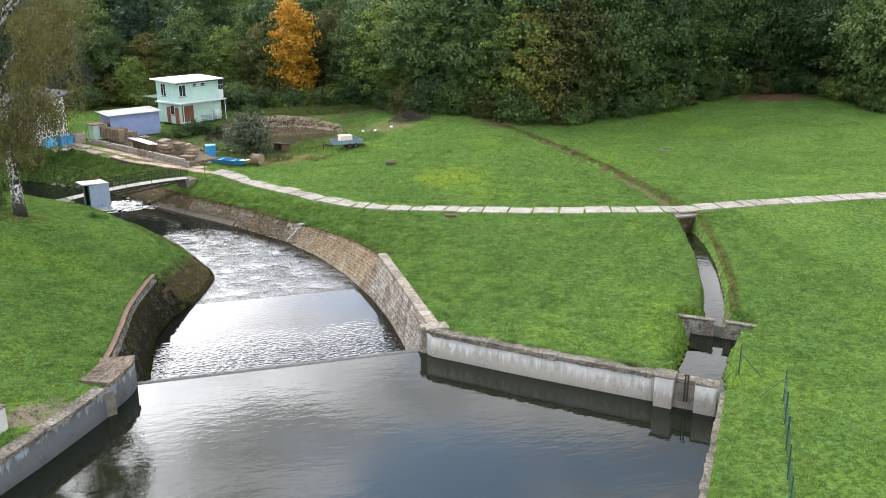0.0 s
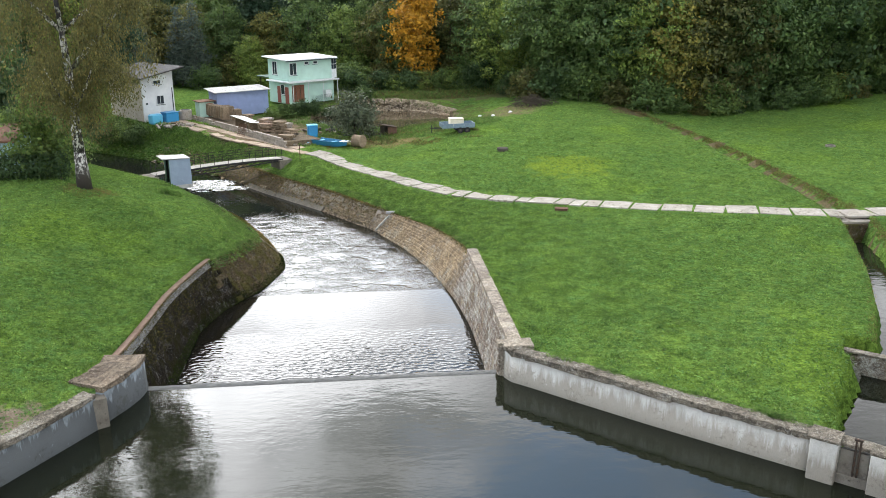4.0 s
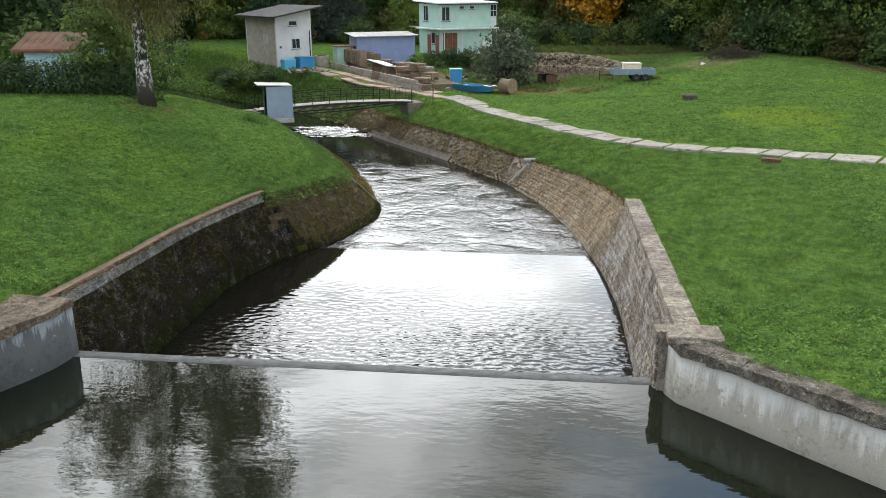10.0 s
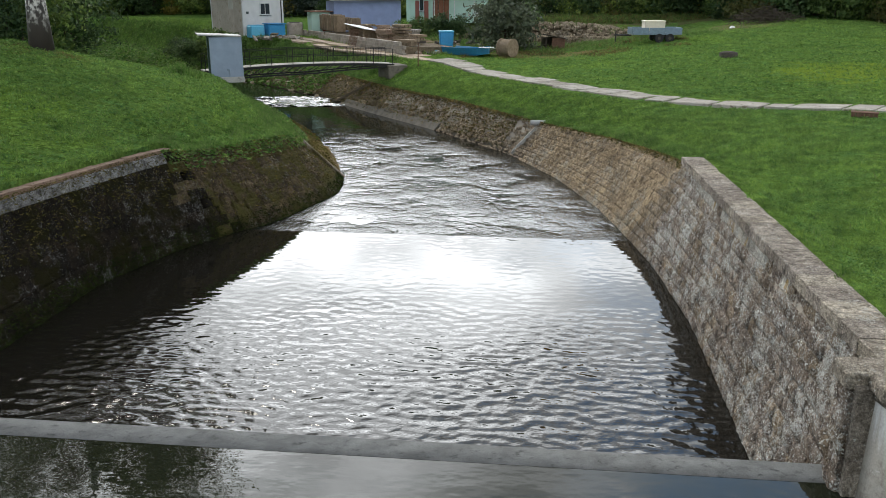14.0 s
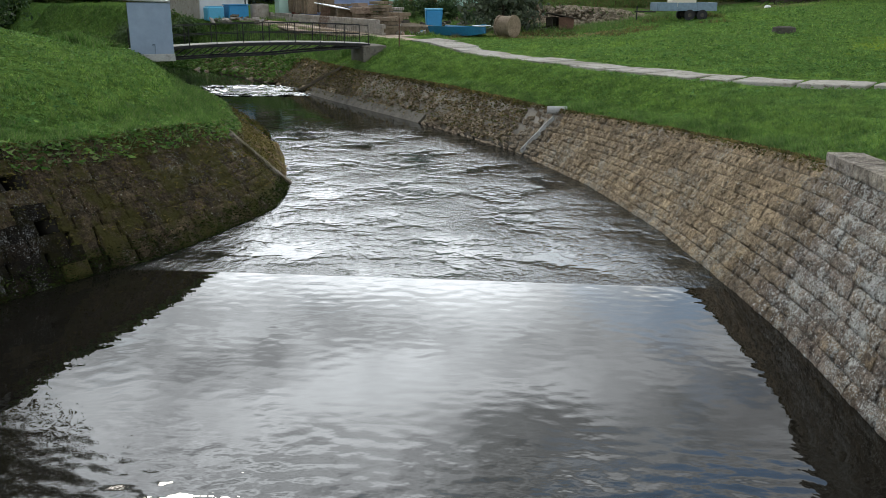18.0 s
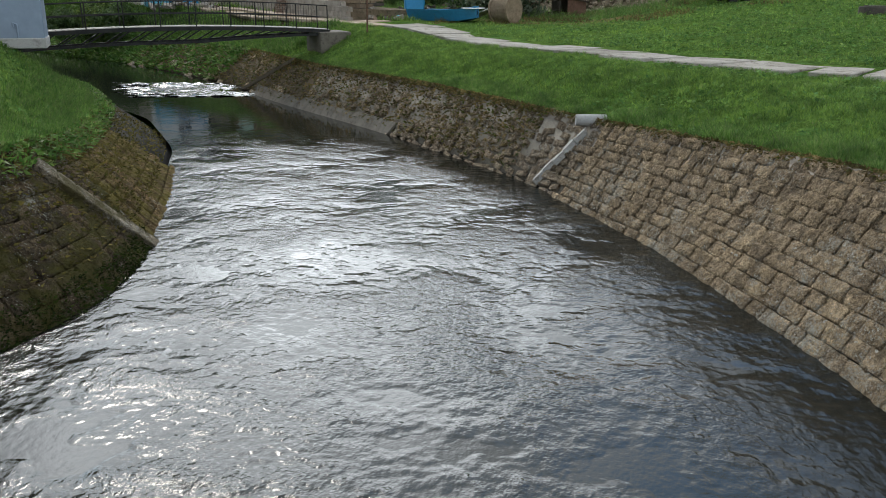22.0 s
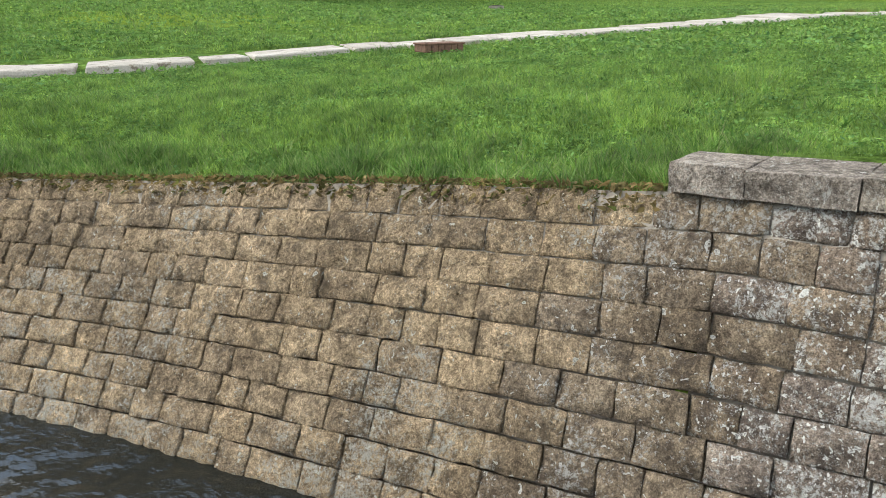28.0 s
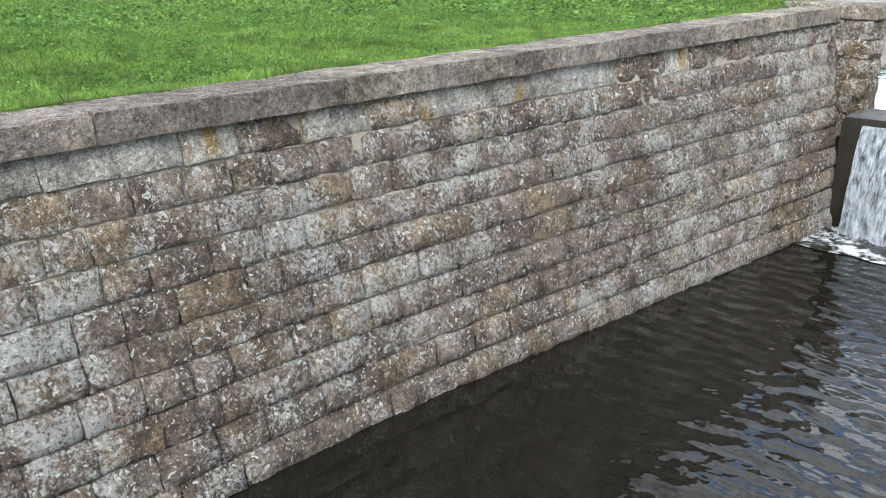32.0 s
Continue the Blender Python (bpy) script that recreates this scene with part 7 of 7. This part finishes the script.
for k in range(760):
    a = rs.uniform(0.25, 1.9)
    q = rs.uniform(0.90, 1.10)
    w = rs.uniform(0.12, 0.30)
    m = np.eye(4)
    rot = np.array(Euler((0, 0, a + math.pi / 2 + rs.uniform(-0.3, 0.3))).to_matrix())
    m[:3, 0], m[:3, 1], m[:3, 2] = rot[:, 0] * w, np.array((0, 0, 0.7)) * w + rot[:, 1] * w * 0.35, rot[:, 1] * 0.16 + np.array((0, 0, -0.06))
    px, py = -3.0 + 8.6 * math.cos(a) * q, 67 + 8.1 * math.sin(a) * q
    m[:3, 3] = (px, py, max(1.0, ground_at(px, py)) + 0.06)
    st.append((m, 0, 0, rs.randrange(1000)))
M["rubble_p"] = stone_mat("pale_rubble", ((0.32, 0.265, 0.20), (0.40, 0.34, 0.26), (0.26, 0.215, 0.16)), (0.45, 0.42, 0.36), -0.02, (0.12, 0.095, 0.06))
join_stones(pr, st, PROTOS, M["rubble_p"], "rubble")

# ---- pier by the lawn, marker post, weed clump ----
wpier = thing("wall_pier", (-19.75, -6.1, 0), "pale concrete pier behind the pond wall", "pier", rz=-32)
part("shaft", box(0, 0, 1.75, 0.55, 0.6, 1.5, 0.03), M["cwall"], wpier)
part("cap", box(0, 0, 2.53, 0.64, 0.7, 0.1, 0.02), M["coping_r"], wpier)
mp_ = thing("marker_post", (-11.3, 44.7, ground_at(-11.3, 44.7)), "thin rusty steel marker post beside the track", "post")
part("post", rod((0, 0, -0.2), (0.02, 0, 1.45), 0.035, n=6), M["rust"], mp_)


def weed_clump(x, y, r, h, n, seed):
    t = thing("weed_clump", (x, y, ground_at(x, y)), "dark green clump of tall weeds in the lawn", "weeds")
    rng = np.random.default_rng(seed)
    a, q = rng.uniform(0, 6.28, n), r * np.sqrt(rng.random(n))
    P = np.stack([q * np.cos(a), q * np.sin(a), np.zeros(n) - 0.02], 1)
    T = P + np.stack([rng.normal(0, 0.12, n), rng.normal(0, 0.12, n), h * rng.uniform(0.5, 1.1, n)], 1)
    b = rng.uniform(0, 6.28, n)
    W = np.stack([np.cos(b), np.sin(b), np.zeros(n)], 1) * 0.025
    V = np.stack([P - W, P + W, T], 1).reshape(-1, 3)
    ob = new("leaves", mesh_np("leaves", V, np.arange(3 * n).reshape(-1, 3), M["tallgrass"]))
    ob.parent = t
    tagged(ob, kind="stuff")


weed_clump(-20.0, 28.2, 0.45, 0.5, 260, 1)
weed_clump(-19.0, 27.8, 0.4, 0.42, 220, 2)

# ---- green fence by the pond ----
M["fence"] = plain_mat("dark_green_coated_wire", (0.012, 0.055, 0.045), 0.45)
FA, FB = Vector((13.2, -12.6, 0)), Vector((5.5, -23.5, 0))
fe = thing("wire_fence", (0, 0, 0), "dark green wire mesh fence with steel posts", "fence")
nf = 7
fz = lambda p: ground_at(p.x, p.y)
for k in range(nf):
    p = FA.lerp(FB, k / (nf - 1))
    z = fz(p)
    part("post", rod((p.x, p.y, z - 0.2), (p.x, p.y, z + 1.5), 0.03, n=8), M["fence"], fe)
for k in range(nf - 1):
    a, b = FA.lerp(FB, k / (nf - 1)), FA.lerp(FB, (k + 1) / (nf - 1))
    za, zb = fz(a), fz(b)
    bm = bmesh.new()
    for j in range(6):
        h = 0.08 + 0.25 * j
        rod((a.x, a.y, za + h), (b.x, b.y, zb + h), 0.004, n=3, bm=bm)
    for j in range(10):
        q = a.lerp(b, j / 10)
        z = za + (zb - za) * j / 10
        rod((q.x, q.y, z + 0.05), (q.x, q.y, z + 1.4), 0.003, n=3, bm=bm)
    part("mesh_panel", bm, M["fence"], fe)
d = (FA - FB).normalized()
for pos, brace in ((FA, Vector((-0.95, 0.55, 0))), (FA, -d * 1.2), (Vector((12.95, -9.6, 0)), Vector((0.75, -0.85, 0)))):
    z = fz(pos)
    q = pos + brace
    part("brace", rod((pos.x, pos.y, z + 1.1), (q.x, q.y, fz(q) - 0.05), 0.022, n=6), M["fence"], fe)
p = Vector((12.95, -9.6, 0))
part("post", rod((p.x, p.y, fz(p) - 0.2), (p.x, p.y, fz(p) + 1.5), 0.03, n=8), M["fence"], fe)


# ---- grass ----
def blades(name, x, y, z, h, w, per, material, label, seed, lean=1.3):
    """One mesh of grass blades: tufts at the given places, each of a few bent blades."""
    rng = np.random.default_rng(seed)
    n = len(x)
    X = np.repeat(x, per) + rng.normal(0, 1, n * per) * np.repeat(w, per) * 2.2
    Y = np.repeat(y, per) + rng.normal(0, 1, n * per) * np.repeat(w, per) * 2.2
    Z = np.repeat(z, per)
    H = np.repeat(h, per) * rng.uniform(0.55, 1.25, n * per)
    W = np.repeat(w, per) * rng.uniform(0.7, 1.3, n * per)
    a = rng.uniform(0, 2 * np.pi, n * per)
    ca, sa = np.cos(a), np.sin(a)
    q = rng.uniform(0.1, 1.0, n * per) * lean * H
    b = rng.uniform(0, 2 * np.pi, n * per)
    P0 = np.stack([X - ca * W / 2, Y - sa * W / 2, Z - 0.02], 1)
    P1 = np.stack([X + ca * W / 2, Y + sa * W / 2, Z - 0.02], 1)
    P2 = np.stack([X + np.cos(b) * q, Y + np.sin(b) * q, Z + H], 1)
    V = np.stack([P0, P1, P2], 1).reshape(-1, 3)
    F = np.arange(len(V)).reshape(-1, 3)
    return tagged(new(name, mesh_np(name, V, F, material)), label, "grass", kind="stuff")


def off_path(x, y, r=1.12):
    best = np.full(len(x), 1e9)
    for (ax, ay), (bx, by) in zip(PATH_LINE, PATH_LINE[1:]):
        lx, ly = bx - ax, by - ay
        t = np.clip(((x - ax) * lx + (y - ay) * ly) / (lx * lx + ly * ly), 0, 1)
        best = np.minimum(best, np.hypot(x - ax - t * lx, y - ay - t * ly))
    return best > r


def sow(name, x0, x1, y0, y1, n, h, w, per, material, label, seed, side="r", strip=None, keep=None, clump=0.35):
    rng = np.random.default_rng(seed)
    y = rng.uniform(y0, y1, n)
    if strip:
        e = edge_r(y) if side == "r" else edge_l(y)
        d = strip[0] + (strip[1] - strip[0]) * rng.random(n) ** 1.3
        x = e + d if side == "r" else e - d
    else:
        x = rng.uniform(x0, x1, n)
    e = edge_r(y) if side == "r" else edge_l(y)
    ok = (x > e + 0.03) if side == "r" else (x < e - 0.03)
    ok &= off_path(x, y)
    g, along = ditch_gap(x, y)
    ok &= (g > 0.95) | (along < 0.1)
    if keep is not None:
        ok &= keep(x, y)
    cl = np.sin(x * 1.9 + 1.3 * np.sin(y * 0.7)) * np.sin(y * 2.1 + 1.1 * np.sin(x * 0.9))
    ok &= rng.random(n) < 1 - clump * (0.5 - 0.5 * cl)
    x, y, cl = x[ok], y[ok], cl[ok]
    z = land_r(x, y) if side == "r" else land_l(x, y)
    k = 0.8 + 0.35 * cl + 0.4 * np.sin(x * 5.3 + 2 * np.sin(y * 3.1)) * np.sin(y * 4.7 + 2 * np.sin(x * 3.7))
    return blades(name, x, y, z, h * k, np.full(len(x), w), per, material, label, seed)


bare_l = lambda x, y: np.hypot((x + 18.4) / 1.5, (y + 5.0) / 1.2) > 1
no_yard = lambda x, y: (np.hypot(x + 14, y - 60) > 9) & (np.hypot((x + 3) / 9.5, (y - 67) / 9) > 1)
def weeds(name, x0, x1, y0, y1, n, size, material, label, seed, side="r", lift=0.075):
    """Clover, plantain and other broad leaves low in the lawn, in patches."""
    rng = np.random.default_rng(seed)
    x, y = rng.uniform(x0, x1, n), rng.uniform(y0, y1, n)
    cl = np.sin(x * 1.1 + 2 * np.sin(y * 0.6)) * np.sin(y * 1.4 + 1.7 * np.sin(x * 0.8))
    small = np.sin(x * 6.1 + 2 * np.sin(y * 3.3)) * np.sin(y * 5.6 + 2 * np.sin(x * 4.1))
    ok = (x > edge_r(y) + 0.25) if side == "r" else (x < edge_l(y) - 0.2)
    ok &= off_path(x, y) & (rng.random(n) < np.clip(0.45 + 0.4 * cl + 0.35 * small, 0.05, 1))
    g, along = ditch_gap(x, y)
    ok &= (g > 1.0) | (along < 0.1)
    x, y = x[ok], y[ok]
    m = len(x)
    z = land_r(x, y) if side == "r" else land_l(x, y)
    P = np.stack([x, y, z + rng.uniform(0.015, lift, m)], 1)
    d = rng.normal(size=(m, 3)) * np.array((1, 1, 0.35))
    d /= np.linalg.norm(d, axis=1)[:, None]
    e = np.cross(d, rng.normal(size=(m, 3)) * 0.45 + np.array((0, 0, 1)))
    e /= np.linalg.norm(e, axis=1)[:, None]
    q = size * rng.uniform(0.5, 1.5, m)[:, None]
    V = np.stack([P - d * q, P - e * q * 0.6, P + d * q, P + e * q * 0.6], 1).reshape(-1, 3)
    return tagged(new(name, mesh_np(name, V, np.arange(4 * m).reshape(-1, 4), material)), label, "grass", kind="stuff")


M["weed"] = leaf_mat("lawn_weed_leaves", ((0.0700, 0.1500, 0.0380), (0.1050, 0.2050, 0.0500), (0.1500, 0.2550, 0.0600), (0.0877, 0.1900, 0.0700), (0.170, 0.250, 0.075)), 0.85)
M["dry"] = leaf_mat("dead_grass", ((0.16, 0.12, 0.055), (0.22, 0.16, 0.08), (0.10, 0.085, 0.035), (0.09, 0.115, 0.03)), 0.7)
sow("grass_near", 0, 0, 1.0, 30, 190000, 0.06, 0.008, 3, M["grass"], "short green lawn blades along the river wall", 1, "r", (0.0, 7.5), keep=lambda x, y: (y < 15.1) | (x - edge_r(y) > 0.13 + 0.10 * np.sin(y * 5.1) + 0.06 * np.sin(y * 13.7)))
sow("grass_edge", 0, 0, 14.5, 46, 34000, 0.12, 0.011, 4, M["tallgrass"], "longer grass hanging over the revetment's top", 2, "r", (0.12, 1.1), clump=1.0)
sow("grass_dry", 0, 0, 15.3, 46, 15000, 0.07, 0.010, 3, M["dry"], "dead brown grass along the revetment's rim", 12, "r", (-0.02, 0.4))
weeds("lawn_weeds", 0.5, 9, 2, 28, 260000, 0.017, M["weed"], "clover and broad weed leaves in the lawn", 13, lift=0.095)
weeds("meadow_weeds", 7.5, 30, -9, 26, 150000, 0.045, M["weed"], "leafy clumps in the mown meadow", 16, lift=0.10)
weeds("lawn_leaves", -34, -12, -9, 36, 150000, 0.045, M["weed"], "leafy clumps in the lawn on the bank", 17, "l", 0.10)
weeds("far_meadow_weeds", -4, 46, 26, 56, 90000, 0.055, M["weed"], "leafy clumps in the meadow beyond the track", 18, lift=0.12)
weeds("corner_weeds", 0.5, 7.5, -9, 2.5, 22000, 0.042, M["weed"], "leafy clumps in the grass behind the pond wall", 19, lift=0.10)
weeds("bank_weeds", -8, 8, 13, 36, 70000, 0.024, M["weed"], "broad weed leaves on the grassy bank", 14)


def ditch_grass():
    """Brown sedge along the ditch's banks."""
    rng = np.random.default_rng(15)
    n = 7000
    d = rng.uniform(9, 74, n)
    lens = [math.hypot(b[0] - a[0], b[1] - a[1]) for a, b in zip(DITCH, DITCH[1:])]
    run = np.concatenate([[0], np.cumsum(lens)])
    D = np.array(DITCH)
    x, y = np.interp(d, run, D[:, 0]), np.interp(d, run, D[:, 1])
    tx, ty = np.interp(d + 0.5, run, D[:, 0]) - x, np.interp(d + 0.5, run, D[:, 1]) - y
    l = np.hypot(tx, ty) + 1e-6
    o = np.where(rng.random(n) < 0.93, -1, 1) * rng.uniform(0.8, 1.3, n)
    o = np.where(d > 34, o * 0.75, o)
    x, y = x - ty / l * o, y + tx / l * o
    ok = off_path(x, y, 1.3)
    x, y = x[ok], y[ok]
    blades("ditch_grass", x, y, land_r(x, y), np.full(len(x), 0.12), np.full(len(x), 0.022), 3, M["dry"], "brown sedge and dead grass along the ditch", 15)


ditch_grass()


def face_growth(name, at, y0, y1, n, size, material, label, seed, side, top, base=1.02):
    """Moss cushions and small weeds on a stone face, thinning downwards."""
    rng = np.random.default_rng(seed)
    P, D = [], []
    for k in range(n):
        y, v = rng.uniform(y0, y1), base - top * rng.random() ** 1.7
        p, u, up, h = at(y, v)
        nrm = np.cross(up, u) * side
        P.append(p + nrm * rng.uniform(0.04, 0.10))
        D.append(up * rng.uniform(-1, 0.4) + u * rng.normal() * 0.7 + nrm * 0.5)
    P, D = np.array(P), np.array(D)
    D /= np.linalg.norm(D, axis=1)[:, None]
    E = np.cross(D, rng.normal(size=D.shape))
    E /= np.linalg.norm(E, axis=1)[:, None]
    q = size * rng.uniform(0.5, 1.6, n)[:, None]
    V = np.stack([P - D * q * 0.4, P - E * q * 0.3, P + D * q, P + E * q * 0.3], 1).reshape(-1, 3)
    return tagged(new(name, mesh_np(name, V, np.arange(4 * n).reshape(-1, 4), material)), label, "moss", kind="stuff")


M["moss"] = leaf_mat("bank_moss", ((0.095, 0.088, 0.026), (0.15, 0.122, 0.042), (0.07, 0.075, 0.020), (0.185, 0.145, 0.066)), 0.9)
face_growth("nose_moss", AT_LEFT, 15.0, 34.0, 9000, 0.05, M["moss"], "moss and dead grass over the stone bank", 31, -1, 0.75)
face_growth("wall_moss", AT_LEFT, 1.2, 15.2, 5000, 0.045, M["moss"], "moss tufts hanging on the dark wall", 32, -1, 0.5)
M["moss_g"] = leaf_mat("wet_green_moss", ((0.022, 0.038, 0.008), (0.036, 0.052, 0.012), (0.016, 0.026, 0.007)), 0.8)
face_growth("waterline_moss", AT_LEFT, 3.0, 24.0, 16000, 0.035, M["moss_g"], "green moss along the waterline of the dark wall", 35, -1, -0.17, 0.085)
face_growth("nose_fringe", AT_LEFT, 14.6, 40.0, 5000, 0.09, M["tallgrass"], "grass blades drooping over the rim of the mossy bank", 36, -1, 0.20)
face_growth("far_bank_weeds", AT_RIGHT, 50.0, 88.0, 9000, 0.17, M["tallgrass"], "rank green weeds on the far river bank", 37, 1, 0.85)
face_growth("revetment_weeds", AT_RIGHT, 15.2, 46.0, 9000, 0.045, M["dry"], "dead grass hanging over the revetment's top course", 33, 1, 0.07)
face_growth("bank_scrub", AT_RIGHT, 30.0, 60.0, 12000, 0.07, M["dry"], "dead grass and weeds on the soil bank", 34, 1, 0.8)
sow("bank_tufts", 0, 0, 15.2, 47, 3600, 0.13, 0.018, 14, M["tallgrass"], "rank tufts of grass on the river bank", 21, "r", (0.15, 5.0), clump=0.8)
sow("edge_tufts", 0, 0, 15.2, 36, 2600, 0.20, 0.018, 14, M["tallgrass"], "ragged longer grass along the revetment's rim", 46, "r", (0.0, 1.0), clump=0.9)
sow("meadow_tufts", 0.5, 29, -8, 46, 9000, 0.12, 0.032, 10, M["tallgrass"], "clumps of taller grass in the meadow", 22, "r", clump=0.9)
sow("lawn_tufts", 0, 0, -9, 40, 7000, 0.12, 0.030, 10, M["tallgrass"], "clumps of taller grass in the lawn", 23, "l", (0.2, 18.0), keep=bare_l, clump=0.9)
sow("grass_bank", 0, 0, 15.5, 48, 60000, 0.12, 0.018, 3, M["grass"], "rougher grass on the river bank's slope", 3, "r", (0.3, 5.5))
sow("grass_meadow", 0, 30, -12, 30, 130000, 0.075, 0.021, 3, M["grass"], "mown meadow grass between pond and track", 4, "r")
sow("grass_far", -10, 62, 26, 64, 70000, 0.09, 0.04, 3, M["grass"], "mown meadow grass beyond the track", 5, "r", keep=no_yard)
sow("grass_right", 24, 62, -20, 26, 32000, 0.085, 0.036, 3, M["grass"], "mown meadow grass beside the ditch", 6, "r")
sow("grass_left", 0, 0, -9, 46, 130000, 0.085, 0.019, 3, M["grass"], "mown lawn grass on the left bank", 7, "l", (0.0, 20.0), keep=bare_l)
sow("grass_nose", 0, 0, 15, 40, 14000, 0.19, 0.018, 3, M["tallgrass"], "longer grass hanging over the mossy bank", 8, "l", (0.0, 1.6))
sow("grass_wall", 0, 0, -10.5, 0.25, 9000, 0.17, 0.016, 3, M["tallgrass"], "longer grass leaning over the pond wall's coping", 24, "r", (-0.02, 0.6), keep=lambda x, y: (x > 1.35) | (y < -1.6), clump=0.9)
sow("grass_pond", 0, 0, -26, -9.5, 16000, 0.10, 0.020, 3, M["grass"], "short grass beside the pond wall", 9, "r", (0.0, 9.0))
sow("grass_far_bank", 0, 0, 50, 88, 14000, 0.28, 0.05, 3, M["grass"], "long grass above the far river bank", 45, "r", (0.0, 8.0))
sow("grass_rough", -14, 18, 46, 84, 22000, 0.32, 0.05, 3, M["tallgrass"], "rough tall grass round the yard and fish pond", 10, "r", keep=lambda x, y: ~no_yard(x, y) & (np.hypot((x + 3) / 8.3, (y - 67) / 7.8) > 1) & (np.hypot(x + 17, y - 58) > 6))
sow("dike_scrub", -10, 17, 75.5, 82.5, 8000, 0.34, 0.045, 3, M["dry"], "dry brown grass on the dike behind the fish pond", 43, "r")
sow("dike_weeds", -10, 17, 75.5, 82.5, 9000, 0.36, 0.05, 3, M["tallgrass"], "rank green weeds on the dike", 44, "r")
sow("scrub_dry", -9, 6, 48, 61, 9000, 0.22, 0.03, 3, M["dry"], "dry brown grass and stalks round the yard", 41, "r", keep=lambda x, y: np.sin(x * 0.9 + y * 0.4) * np.sin(y * 0.8 - x * 0.3) + 0.04 * (y - 54) > 0.0)
sow("scrub_green", -10, 9, 52, 63, 9000, 0.34, 0.03, 3, M["tallgrass"], "rank weeds round the fish pond", 42, "r", keep=lambda x, y: (np.hypot((x + 3) / 8.3, (y - 67) / 7.8) > 1) & (y > 51 + 0.35 * x))
sow("grass_yardbank", 0, 0, 47, 92, 34000, 0.25, 0.04, 3, M["tallgrass"], "rough grass on the bank below the yard", 11, "r", (0.0, 3.2))
tr = np.random.default_rng(51)
ta, td = tr.uniform(0, 2 * np.pi, 90), np.sqrt(tr.random(90))
tx, ty = -19.7 + 0.6 * td * np.cos(ta), 28.3 + 0.4 * td * np.sin(ta)
blades("grass_tuft", tx, ty, land_l(tx, ty), 0.5 * (1 - 0.45 * td), np.full(90, 0.035), 12, M["tallgrass"], "tall dark tuft of unmown grass on the lawn", 51, 0.7)
